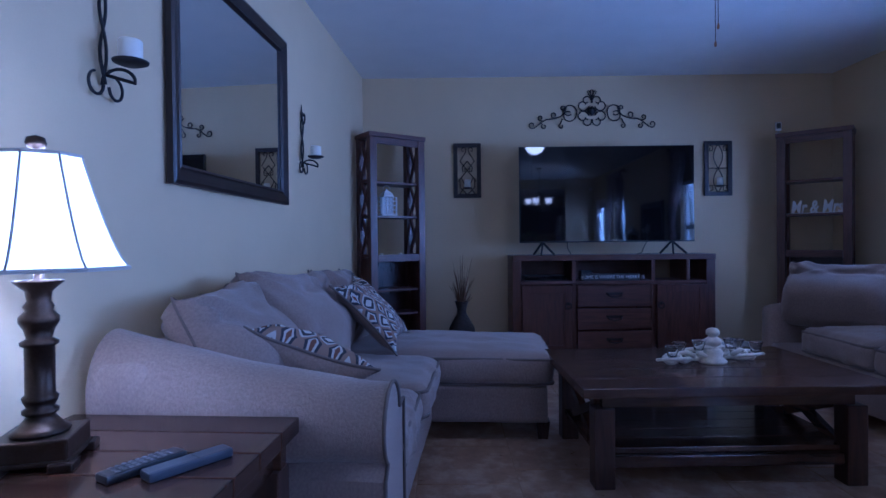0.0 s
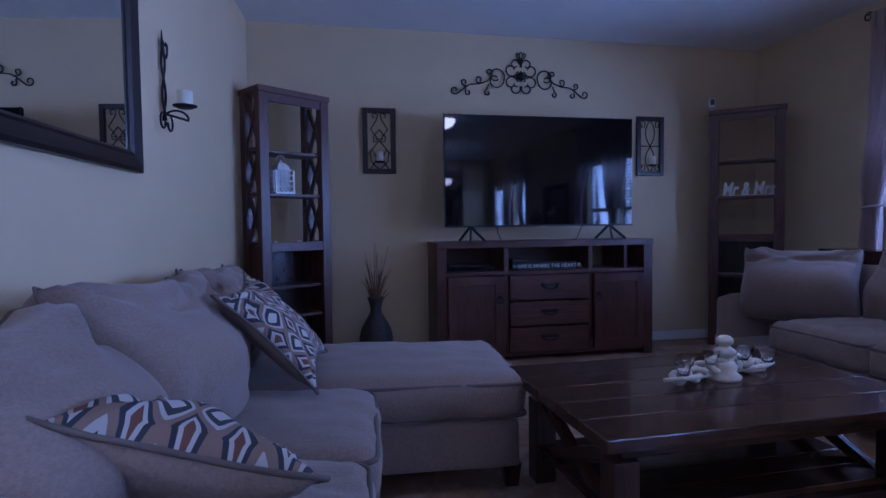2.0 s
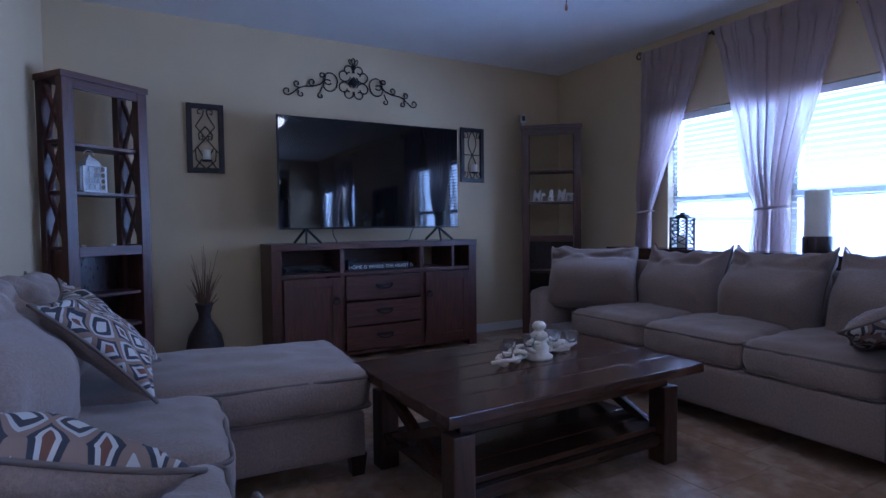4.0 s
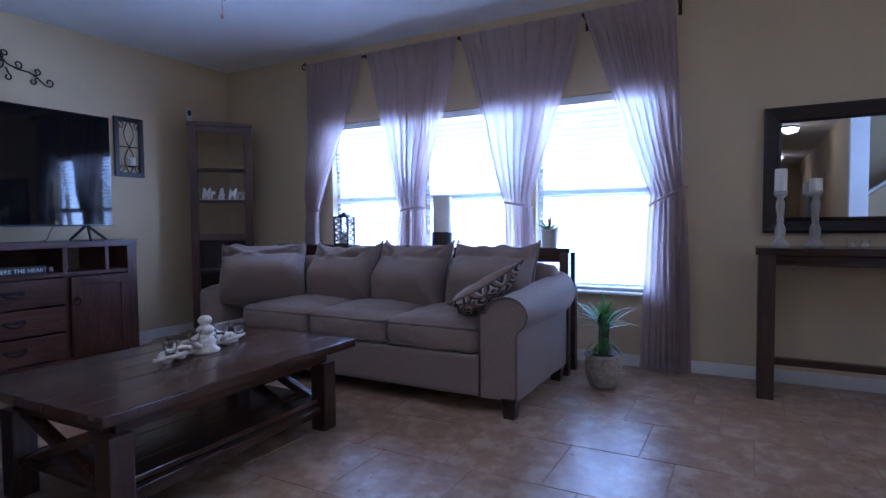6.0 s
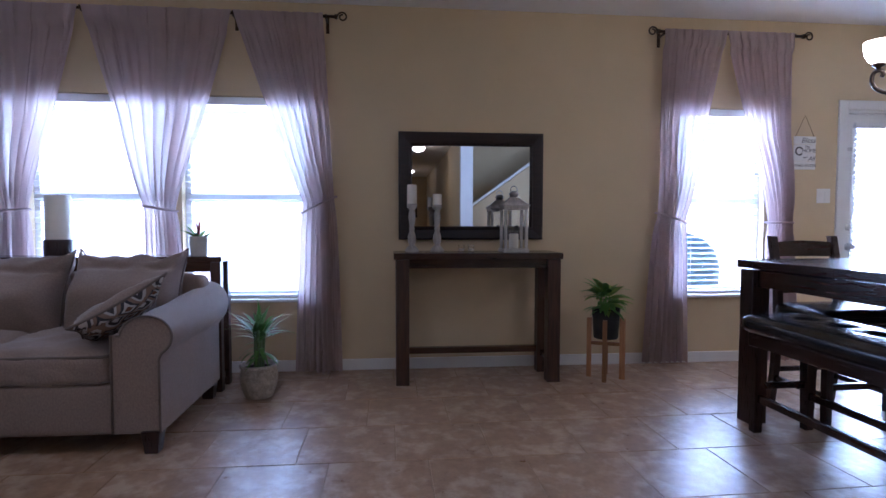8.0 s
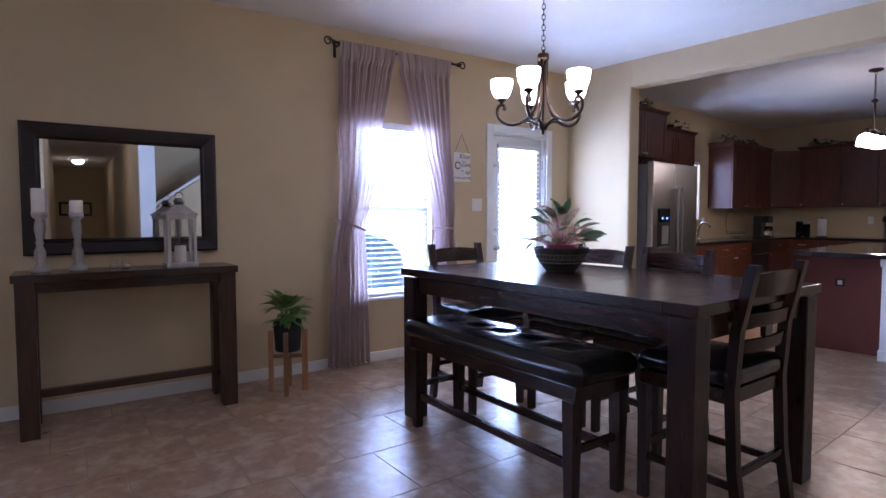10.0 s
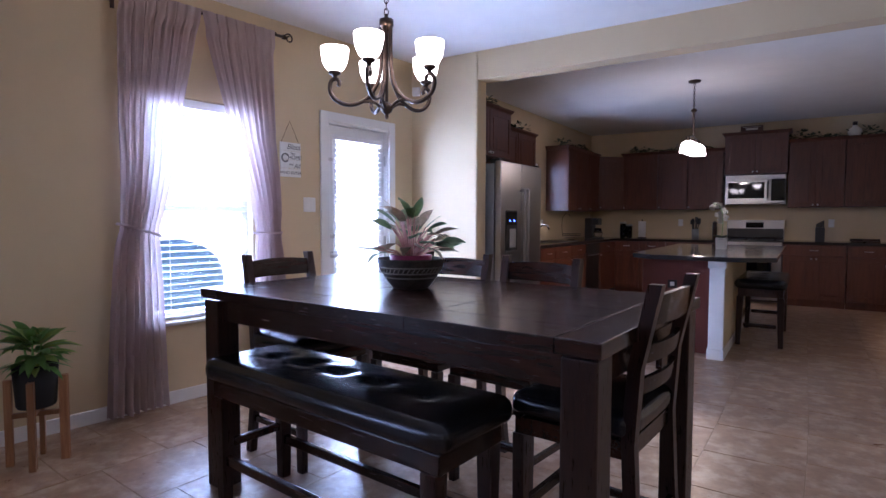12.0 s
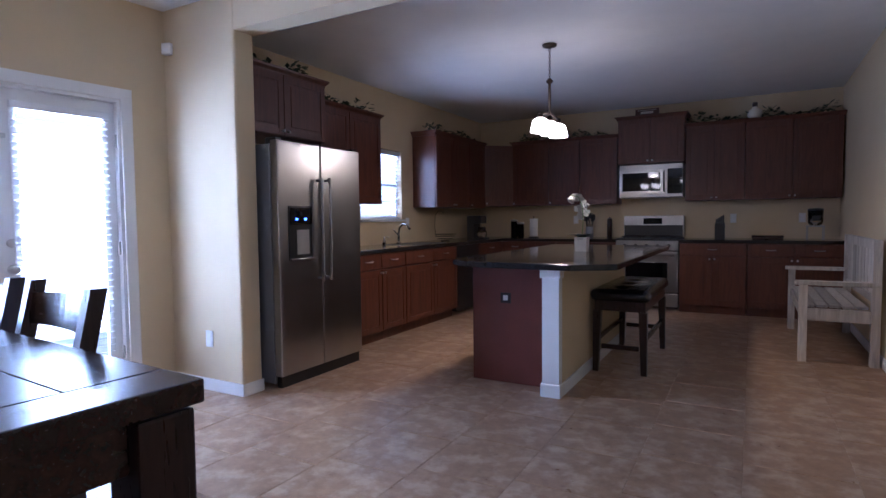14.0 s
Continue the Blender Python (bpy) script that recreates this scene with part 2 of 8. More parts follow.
BRONZE = mat("oil_rubbed_bronze", (0.055, 0.036, 0.024), rough=0.35, metal=0.8, vary=0.3, scale=20, fine=200, bump=0.1)
LEATHER = mat("black_bonded_leather", (0.012, 0.012, 0.014), rough=0.24, vary=0.2, scale=14, fine=260, bump=0.25, depth=0.002, spec=0.6)
STEEL = mat("brushed_stainless", (0.42, 0.41, 0.40), rough=0.28, metal=1.0, vary=0.05, scale=4, fine=160, bump=0.04, stretch=(1, 1, 0.03))
CHROME = mat("chrome", (0.7, 0.7, 0.7), rough=0.1, metal=1.0, vary=0.02, bump=0)
NICKEL = mat("satin_nickel", (0.6, 0.58, 0.55), rough=0.3, metal=1.0, vary=0.03, bump=0)
GRANITE = mat("black_granite", (0.022, 0.019, 0.018), rough=0.1, vary=0.6, scale=60, fine=300, bump=0.02)
BLACK = mat("black_plastic", (0.012, 0.012, 0.013), rough=0.35, vary=0.1, bump=0.03)
SCREEN = mat("tv_glass", (0.004, 0.004, 0.005), rough=0.035, vary=0.1, bump=0, spec=0.6)
CURTAIN = sheer("taupe_curtain", (0.56, 0.455, 0.445), 0.45)
CANDLE = mat("ivory_wax", (0.80, 0.75, 0.64), rough=0.5, vary=0.03, bump=0.03)
WHITEWASH = wood("whitewashed_wood", (0.62, 0.58, 0.52), (0.34, 0.31, 0.27), rough=0.7, axis=2, rings=14, bump=0.4)
WHITE = mat("white_enamel", (0.76, 0.75, 0.72), rough=0.4, vary=0.05, scale=20, bump=0.05)
LEAF = mat("green_leaf", (0.15, 0.30, 0.075), rough=0.4, vary=0.4, scale=12, fine=60, bump=0.15)


def lit_through(m, color, share):
    """Lets light shine through thin leaves."""
    nt = m.node_tree
    tl, mx = nt.nodes.new("ShaderNodeBsdfTranslucent"), nt.nodes.new("ShaderNodeMixShader")
    tl.inputs["Color"].default_value = (*color, 1)
    mx.inputs["Fac"].default_value = share
    nt.links.new(nt.nodes["Principled BSDF"].outputs["BSDF"], mx.inputs[1])
    nt.links.new(tl.outputs["BSDF"], mx.inputs[2])
    nt.links.new(mx.outputs["Shader"], nt.nodes["Material Output"].inputs["Surface"])
    return m


lit_through(LEAF, (0.16, 0.34, 0.06), 0.35)
LEAFDARK = mat("dark_garland_leaf", (0.035, 0.06, 0.028), rough=0.6, vary=0.4, scale=12, fine=60, bump=0.15)
CLEAR = glass("clear_glass")
OAK = wood("orange_oak", (0.42, 0.21, 0.09), (0.25, 0.11, 0.045), rough=0.45, axis=2, rings=18)
FABRIC_SHADE = glow("lit_lamp_shade", (1.0, 0.95, 0.88), 1.25)
OPAL = glow("lit_opal_glass", (1.0, 0.86, 0.66), 5.5)
FANBOWL = glow("lit_fan_bowl", (1.0, 0.86, 0.66), 10.0)

# ---- builders ----
def part(name, bm, material, parent=None, label="", smooth=False, place=None):
    """Links a bmesh as one mesh object, under a thing or a part if given."""
    me = bpy.data.meshes.new(name)
    bmesh.ops.recalc_face_normals(bm, faces=bm.faces)
    if smooth:
        for f in bm.faces:
            f.smooth = True
    bm.to_mesh(me)
    bm.free()
    me.materials.append(material)
    ob = new(name, me)
    if parent is not None:
        ob.parent = parent
    if place is not None:
        ob.matrix_basis = place
    if label:
        tagged(ob, label)
    return ob


def again(ob, place, parent=None):
    """Another object on the same mesh."""
    o = new(ob.name.split(".")[0], ob.data)
    o.parent = parent if parent is not None else ob.parent
    o.matrix_basis = place
    return o


def thing(name, place, label, category, group="", kind=""):
    e = new(name)
    e.empty_display_size = 0.1
    e.matrix_basis = place
    return tagged(e, label, category, group, kind)


def B():
    return bmesh.new()


def box(bm, x0, x1, y0, y1, z0, z1, m=None, bev=0.0):
    made = bmesh.ops.create_cube(bm, size=1.0)["verts"]
    for v in made:
        v.co = Vector((x0 + (v.co.x + 0.5) * (x1 - x0), y0 + (v.co.y + 0.5) * (y1 - y0), z0 + (v.co.z + 0.5) * (z1 - z0)))
    if m is not None:
        for v in made:
            v.co = m @ v.co
    if bev:
        bmesh.ops.bevel(bm, geom=list({e for v in made for e in v.link_edges}), offset=bev, segments=2, profile=0.6, affect="EDGES", clamp_overlap=True)
    return bm


def bx(x0, x1, y0, y1, z0, z1, m=None, bev=0.004):
    return box(B(), x0, x1, y0, y1, z0, z1, m, bev)


def lathe(profile, seg=24, bm=None, m=None, squash=(1, 1)):
    """A turned body from (radius, height) rows."""
    bm = bm or B()
    rows = []
    for r, z in profile:
        ring = [bm.verts.new((r * math.cos(2 * math.pi * k / seg) * squash[0], r * math.sin(2 * math.pi * k / seg) * squash[1], z)) for k in range(seg)]
        rows.append(ring)
    for a, b in zip(rows, rows[1:]):
        for k in range(seg):
            bm.faces.new((a[k], a[(k + 1) % seg], b[(k + 1) % seg], b[k]))
    for ring, flip in ((rows[0], True), (rows[-1], False)):
        if profile[0 if flip else -1][0] > 1e-5:
            bm.faces.new(ring[::-1] if flip else ring)
    if m is not None:
        for ring in rows:
            for v in ring:
                v.co = m @ v.co
    return bm


def tube(points, radius, seg=8, bm=None, m=None, taper=None):
    """A round bar along a line of points."""
    bm = bm or B()
    pts = [Vector(p) for p in points]
    rows, side = [], None
    for i, p in enumerate(pts):
        d = (pts[min(i + 1, len(pts) - 1)] - pts[max(i - 1, 0)]).normalized()
        if side is None:
            side = d.orthogonal().normalized()
        side = (side - d * side.dot(d)).normalized()
        up = d.cross(side)
        r = radius if taper is None else radius * (1 + (taper - 1) * i / max(1, len(pts) - 1))
        rows.append([bm.verts.new(p + (side * math.cos(2 * math.pi * k / seg) + up * math.sin(2 * math.pi * k / seg)) * r) for k in range(seg)])
    for a, b in zip(rows, rows[1:]):
        for k in range(seg):
            bm.faces.new((a[k], a[(k + 1) % seg], b[(k + 1) % seg], b[k]))
    bm.faces.new(rows[0][::-1])
    bm.faces.new(rows[-1])
    if m is not None:
        for ring in rows:
            for v in ring:
                v.co = m @ v.co
    return bm


def eased(points, n=5):
    """A smooth line through a few points."""
    pts = [Vector(p) for p in points]
    out = []
    for i in range(len(pts) - 1):
        a, b, c, d = pts[max(i - 1, 0)], pts[i], pts[i + 1], pts[min(i + 2, len(pts) - 1)]
        for k in range(n):
            t = k / n
            out.append(0.5 * (2 * b + (c - a) * t + (2 * a - 5 * b + 4 * c - d) * t * t + (3 * b - a - 3 * c + d) * t ** 3))
    return out + [pts[-1]]


def spiral(c, r0, a0, turns, grow=0.0, n=18, tail=None):
    """Points of a scroll in the x-z plane round c."""
    out = [tail] if tail else []
    for i in range(n + 1):
        a = a0 + turns * 2 * math.pi * i / n
        r = r0 * (1 + grow * i / n)
        out.append((c[0] + r * math.cos(a), 0, c[1] + r * math.sin(a)))
    return out


def soft(w, d, h, r=0.06, bulge=0.02, seg=12, wrinkle=0.006, freq=7.0, seed=0.0, m=None, ears=0.0):
    """A stuffed block, w by d by h about its centre: rounded edges, swollen faces, small folds."""
    bm = B()
    made = bmesh.ops.create_cube(bm, size=2.0)["verts"]
    edges = list({e for v in made for e in v.link_edges})
    bmesh.ops.subdivide_edges(bm, edges=edges, cuts=seg - 1, use_grid_fill=True)
    verts = list(bm.verts)
    hx, hy, hz = w / 2, d / 2, h / 2
    r = min(r, hx * 0.98, hy * 0.98, hz * 0.98)
    for v in verts:
        u = v.co.copy()
        # crowd the grid towards the rounded edges
        p = Vector((u.x * hx, u.y * hy, u.z * hz))
        q = Vector((max(-hx + r, min(hx - r, p.x)), max(-hy + r, min(hy - r, p.y)), max(-hz + r, min(hz - r, p.z))))
        off = p - q
        if off.length > 1e-9:
            p = q + off.normalized() * r
        bl = bulge
        p.z += math.copysign(bl, u.z) * (1 - u.x ** 2) * (1 - u.y ** 2) * abs(u.z)
        p.x += math.copysign(bl * 0.5, u.x) * (1 - u.z ** 2) * (1 - u.y ** 2) * abs(u.x)
        p.y += math.copysign(bl * 0.5, u.y) * (1 - u.x ** 2) * (1 - u.z ** 2) * abs(u.y)
        if ears:
            k = (abs(u.x) * abs(u.y)) ** 3
            p.x += ears * k * math.copysign(1, u.x)
            p.y += ears * k * math.copysign(1, u.y)
        s = Vector((p.x * freq + seed * 3.1, p.y * freq + seed * 1.7, p.z * freq + seed))
        nrm = Vector((p.x / hx, p.y / hy, p.z / hz)).normalized()
        p += nrm * wrinkle * (noise.noise(s) + 0.6 * noise.noise(s * 2.3) )
        v.co = m @ p if m is not None else p
    return bm


def pillow(w, h, t, seed=0.0, m=None, seg=36, ear=0.03, sag=0.0, fat=0.42, slump=0.0):
    """A stuffed pillow lying in x-y, pinched at its seams, with pointed corners."""
    bm = B()
    sides = []
    for s in (1, -1):
        rows = []
        for i in range(seg + 1):
            row = []
            for j in range(seg + 1):
                u, v = 2 * i / seg - 1, 2 * j / seg - 1
                pinch = 1 - 0.05 * (1 - abs(u * v) ** 1.5)
                x, y = u * w / 2 * (1 - 0.07 * (1 - v * v)) * pinch + ear * u ** 5 * v ** 4, v * h / 2 * (1 - 0.07 * (1 - u * u)) * pinch + ear * v ** 5 * u ** 4
                z = s * t / 2 * ((1 - u * u) * (1 - v * v)) ** fat
                q = Vector((x * 8 + seed, y * 8 - seed, s * 2 + seed))
                crease = 0.0
                for cu, cv, k in ((1, 1, 1.0), (-1, 1, 0.9), (1, -1, 0.45), (-1, -1, 0.5)):
                    du, dv = (u - cu) * w / 2, (v - cv) * h / 2
                    far, turn = math.hypot(du, dv), math.atan2(dv, du)
                    crease += k * math.exp(-far / 0.13) * min(1.0, far / 0.05) * math.sin(turn * 9 + seed * 5 + 2.0 * noise.noise(Vector((far * 7, seed, cu + 3 * cv))))
                edge = (1 - u ** 10) * (1 - v ** 10)
                z += s * (0.042 * crease + 0.012 * noise.noise(q * 0.55)) * edge
                if slump:
                    # the filling sinks: a soft fold under the top edge, a fuller belly below
                    line = v - 0.46 - 0.10 * noise.noise(Vector((u * 1.3 + seed, seed, 1)))
                    z += s * edge * t * slump * (0.34 * math.exp(-((v + 0.25) / 0.5) ** 2) - 0.30 * math.exp(-(line / 0.09) ** 2) * (0.25 + 0.9 * noise.noise(Vector((u * 1.7, seed * 3, 2)))))
                    y -= slump * 0.11 * h * (1 - u ** 10) * max(0.0, v) ** 2 * (0.7 + 0.6 * noise.noise(Vector((u * 2.5, seed, 7))))
                y -= sag * (1 - v) * 0.5 * (1 - u * u)
                p = Vector((x, y, z))
                row.append(bm.verts.new(m @ p if m is not None else p))
            rows.append(row)
        for i in range(seg):
            for j in range(seg):
                bm.faces.new((rows[i][j], rows[i + 1][j], rows[i + 1][j + 1], rows[i][j + 1]))
        sides.append(rows)
    bmesh.ops.remove_doubles(bm, verts=bm.verts, dist=0.003)
    return bm


def pillow_edge(w, h, ear=0.03, n=14, slump=0.0, seed=0.0, sag=0.0):
    out = []
    for a, b in (((-1, -1), (1, -1)), ((1, -1), (1, 1)), ((1, 1), (-1, 1)), ((-1, 1), (-1, -1))):
        for k in range(n):
            u, v = a[0] + (b[0] - a[0]) * k / n, a[1] + (b[1] - a[1]) * k / n
            pinch = 1 - 0.05 * (1 - abs(u * v) ** 1.5)
            y = v * h / 2 * (1 - 0.07 * (1 - u * u)) * pinch + ear * v ** 5 * u ** 4 - sag * (1 - v) * 0.5 * (1 - u * u)
            if slump:
                y -= slump * 0.11 * h * (1 - u ** 10) * max(0.0, v) ** 2 * (0.7 + 0.6 * noise.noise(Vector((u * 2.5, seed, 7))))
            out.append((u * w / 2 * (1 - 0.07 * (1 - v * v)) * pinch + ear * u ** 5 * v ** 4, y, 0))
    return out + [out[0]]


def words(name, text, size, material, parent, place, depth=0.004, shear=0.0, label="", bold=0.0):
    """Raised letters in the built-in font, turned into a mesh; they stand in x-z and face -y."""
    cu = bpy.data.curves.new(name, "FONT")
    cu.body, cu.size, cu.extrude, cu.shear, cu.align_x = text, size, depth, shear, "CENTER"
    cu.resolution_u, cu.offset = 3, bold
    tmp = new(name, cu)
    me = bpy.data.meshes.new_from_object(tmp.evaluated_get(bpy.context.evaluated_depsgraph_get()))
    bpy.data.objects.remove(tmp)
    me.materials.clear()
    me.materials.append(material)
    ob = new(name, me)
    if parent is not None:
        ob.parent = parent
    ob.matrix_basis = place @ pose(0, 0, 0, 90)
    if label:
        tagged(ob, label)
    return ob

# ---- the setting ----
H = 2.71          # ceiling
XW, YT = 4.0, 4.8      # window wall, television wall
SLANT, TWIST = 3.9, 6.5       # degrees by which the sofa wall and the kitchen lie off square
LEFT = pose(-0.615, YT, 0, 0, 0, -SLANT)    # sofa wall: x into the room, y along it
KIT = pose(3.28, -4.985, 0, 0, 0, TWIST)    # kitchen: x along its opening, -y into it


def setting(name, bm, material, label, category="wall", place=None):
    return tagged(part(name, bm, material, place=place), label, category, kind="structure")


def wall_x(name, x0, x1, y0, y1, holes, label, place=None):
    """A wall along y with openings (y0, y1, z0, z1)."""
    bm = B()
    ys = sorted({y0, y1, *[h[0] for h in holes], *[h[1] for h in holes]})
    for a, b in zip(ys, ys[1:]):
        cut = [h for h in holes if h[0] <= a + 1e-6 and h[1] >= b - 1e-6]
        if not cut:
            box(bm, x0, x1, a, b, 0, H)
        else:
            if cut[0][2] > 0.001:
                box(bm, x0, x1, a, b, 0, cut[0][2])
            box(bm, x0, x1, a, b, cut[0][3], H)
    return setting(name, bm, WALL, label, place=place)


WINDOWS = [(2.45, 3.37, 0.55, 2.03), (1.40, 2.36, 0.55, 2.03), (0.40, 1.31, 0.55, 2.03), (-3.18, -2.45, 0.55, 2.02)]
KWIN = (-3.18, -2.35, 1.20, 2.03)
DOORWAY = (-4.58, -3.87, 0.0, 2.03)
wall_x("wall_east", XW, XW + 0.16, -4.98, YT + 0.2, [*WINDOWS, DOORWAY], "long tan painted wall with windows and a glazed door")
setting("wall_north", box(B(), -1.6, XW, YT, YT + 0.14, 0, H), WALL, "tan painted wall behind the television")
setting("wall_west", box(B(), -0.14, 0, -4.92, -0.02, 0, H), WALL, "tan painted wall behind the grey sofa", place=LEFT)
wall_x("wall_kitchen_east", 0.78, 0.92, -5.65, -0.17, [KWIN], "tan painted kitchen wall with a small window", KIT)
setting("wall_south", box(B(), -4.2, 0.78, -5.65, -5.51, 0, H), WALL, "tan painted kitchen wall behind the cabinets", place=KIT)
setting("wall_kitchen_west", box(B(), -4.07, -3.93, -5.51, 0, 0, H), WALL, "tan painted kitchen side wall", place=KIT)
bm = box(B(), 0, 0.92, -0.17, 0, 0, H)
bmesh.ops.bevel(bm, geom=[e for e in bm.edges if abs(e.verts[0].co.x) < 1e-6 and abs(e.verts[1].co.x) < 1e-6 and abs(e.verts[0].co.z - e.verts[1].co.z) > 1],
                offset=0.02, segments=4, profile=0.5, affect="EDGES")
setting("wall_stub", bm, WALL, "tan painted wall end with rounded corners beside the fridge", place=KIT)
setting("header_beam", box(B(), -4.2, 0, -0.17, 0, 2.462, H), WALL, "tan painted header over the kitchen opening", "beam", place=KIT)
# hall and stairs behind the walk, seen in the mirrors
setting("wall_hall_north", box(B(), -11.2, -0.95, -0.26, -0.12, 0, H), WALL, "tan painted hall wall")
setting("wall_hall_south", box(B(), -11.2, -1.75, -1.62, -1.48, 0, H), WALL, "tan painted hall wall by the stairs")
setting("wall_hall_end", box(B(), -11.34, -11.2, -1.7, -0.1, 0, H), WALL, "tan painted wall at the end of the hall")
setting("wall_stair_back", box(B(), -3.3, -3.16, -6.3, -1.62, 0, H), WALL, "tan painted wall behind the stairs")
setting("wall_dining_west", box(B(), -3.3, -0.6, -5.62, -5.48, 0, H), WALL, "tan painted wall closing the stairwell")
bm = B()
vs = [bm.verts.new(p) for p in ((-2.2, -1.62, 0), (-2.2, -5.48, 0), (-2.2, -5.48, 2.71), (-2.2, -3.56, 2.71), (-2.2, -1.62, 1.32))]
f = bm.faces.new(vs)
ex = bmesh.ops.extrude_face_region(bm, geom=[f])["geom"]
for v in ex:
    if isinstance(v, bmesh.types.BMVert):
        v.co.x -= 0.12
setting("stair_knee_wall", bm, WALL, "pale painted sloping stair wall")
bm = box(B(), -2.36, -2.16, -0.06, 2.44, 0, 0.05)
for v in bm.verts:
    y = v.co.y
    v.co = Vector((v.co.x, -1.60 - y * 0.813, 1.325 + y * 0.582 + v.co.z))
setting("trim_stair_cap", bm, TRIM, "white painted sloping stair cap", "trim")
setting("trim_stair_post", box(B(), -1.74, -1.60, -1.66, -1.44, 0, H), TRIM, "white painted column at the stairs", "trim")
setting("ceiling", box(B(), -11.3, 5.4, -11.4, YT + 0.2, H, H + 0.12), CEIL, "white textured ceiling", "ceiling")
setting("ground", box(B(), -400, 400, -400, 400, -0.165, -0.16), mat("pale_gravel", (0.60, 0.58, 0.54), rough=0.95, vary=0.2, scale=0.6, fine=40), "pale dry ground outside", "ground")
FLOOR = setting("floor", box(B(), -11.3, 4.85, -11.2, YT + 0.14, -0.15, -0.0025), GROUT, "beige and rust tiled floor", "floor")


def baseboard(x0, x1, y0, y1, place=None):
    tagged(part("baseboard", box(B(), x0, x1, y0, y1, 0, 0.085, bev=0.005), TRIM, place=place), "white painted baseboard", "baseboard", kind="structure")


for y0, y1 in ((-3.79, YT), (-4.98, -4.66)):
    baseboard(XW - 0.014, XW, y0, y1)
baseboard(-0.5, XW - 0.014, YT - 0.014, YT)
baseboard(0, 0.014, -4.9, -0.05, LEFT)
baseboard(-0.012, 0.72, 0, 0.014, KIT)
baseboard(-0.014, 0, -0.17, 0, KIT)
baseboard(-3.93, -3.916, -4.9, 0, KIT)

# ---- windows and doors ----
def window(name, y0, y1, z0, z1, x, depth, place, label, slat_tilt=8):
    """A single-hung vinyl window with sill and lowered slat blind; y0..y1 is the opening, x the wall's inner face."""
    w = thing(name, place @ pose(x, 0, 0), label, "window", kind="structure")
    f = B()
    a, b = depth * 0.45, depth * 0.85
    for q in ((y0, y0 + 0.045, z0, z1), (y1 - 0.045, y1, z0, z1), (y0 + 0.045, y1 - 0.045, z0, z0 + 0.05), (y0 + 0.045, y1 - 0.045, z1 - 0.05, z1)):
        box(f, a, b, q[0], q[1], q[2], q[3], bev=0.004)
    part("window_frame", f, VINYL, w)
    zm = (z0 + z1) / 2
    part("meeting_rail", bx(a - 0.012, b - 0.02, y0 + 0.045, y1 - 0.045, zm - 0.028, zm + 0.028), VINYL, w)
    for za, zb, dx in ((z0 + 0.05, zm - 0.028, 0.0), (zm + 0.028, z1 - 0.05, 0.03)):
        p = part("pane", box(B(), a + 0.02 + dx, a + 0.026 + dx, y0 + 0.045, y1 - 0.045, za, zb), PANE, w)
        p.visible_shadow = False
    part("window_sill", bx(-0.045, depth * 0.45, y0 - 0.03, y1 + 0.03, z0 - 0.025, z0 - 0.002, bev=0.006), TRIM, w)
    part("blind_headrail", bx(0.008, 0.055, y0 + 0.012, y1 - 0.012, z1 - 0.065, z1 - 0.008), VINYL, w)
    n = int((z1 - z0 - 0.12) / 0.044)
    slat = B()
    L = (y1 - y0) / 2 - 0.016
    rows = [[slat.verts.new((xx, yy, 0.004 - 4.5 * xx * xx)) for yy in (-L, L)] for xx in (-0.024, -0.008, 0.008, 0.024)]
    for r, q in zip(rows, rows[1:]):
        slat.faces.new((r[0], r[1], q[1], q[0]))
    bmesh.ops.solidify(slat, geom=slat.faces[:], thickness=0.0022)
    first = None
    for i in range(n):
        m = pose(0.032, (y0 + y1) / 2, z1 - 0.095 - i * 0.044, 0, slat_tilt, 0)
        if first is None:
            first = part("blind_slat", slat, VINYL, w, place=m)
        else:
            again(first, m, w)
    for yy in (y0 + 0.14, y1 - 0.14):
        part("blind_cord", tube([(0.032, yy, z1 - 0.06), (0.032, yy, z0 + 0.03)], 0.0015, 5), VINYL, w)
    part("blind_bottom_rail", bx(0.01, 0.054, y0 + 0.014, y1 - 0.014, z0 + 0.005, z0 + 0.027), VINYL, w)
    return w


for i, q in enumerate(WINDOWS):
    window(f"window_{i + 1}", *q, XW, 0.16, pose(0, 0, 0), "white vinyl window with open slatted blind, bright outside")
window("window_5", *KWIN, 0.78, 0.14, KIT, "small white kitchen window with slatted blind", 25)

# glazed back door
d = thing("door_1", pose(XW, 0, 0), "white back door with full glass and slatted blind", "door", kind="structure")
y0, y1, z1 = -4.58, -3.87, 2.03
f = B()
for q in ((y0 - 0.075, y0, 0, z1 + 0.075), (y1, y1 + 0.075, 0, z1 + 0.075), (y0, y1, z1, z1 + 0.075)):
    box(f, -0.018, 0.0, *q, bev=0.005)
part("door_casing", f, TRIM, d)
f = B()
for q in ((y0, y0 + 0.02, 0, z1), (y1 - 0.02, y1, 0, z1), (y0 + 0.02, y1 - 0.02, z1 - 0.02, z1)):
    box(f, 0.0, 0.15, *q)
part("door_jamb", f, TRIM, d)
f = B()
ga, gb, gz, gt = y0 + 0.10, y1 - 0.115, 0.22, 1.895
for q in ((y0 + 0.022, ga, 0.012, z1 - 0.024), (gb, y1 - 0.022, 0.012, z1 - 0.024), (ga, gb, 0.012, gz), (ga, gb, gt, z1 - 0.024)):
    box(f, 0.03, 0.074, *q)
leaf = part("door_leaf", f, TRIM, d, place=pose(0.012, 0, 0))
f = B()
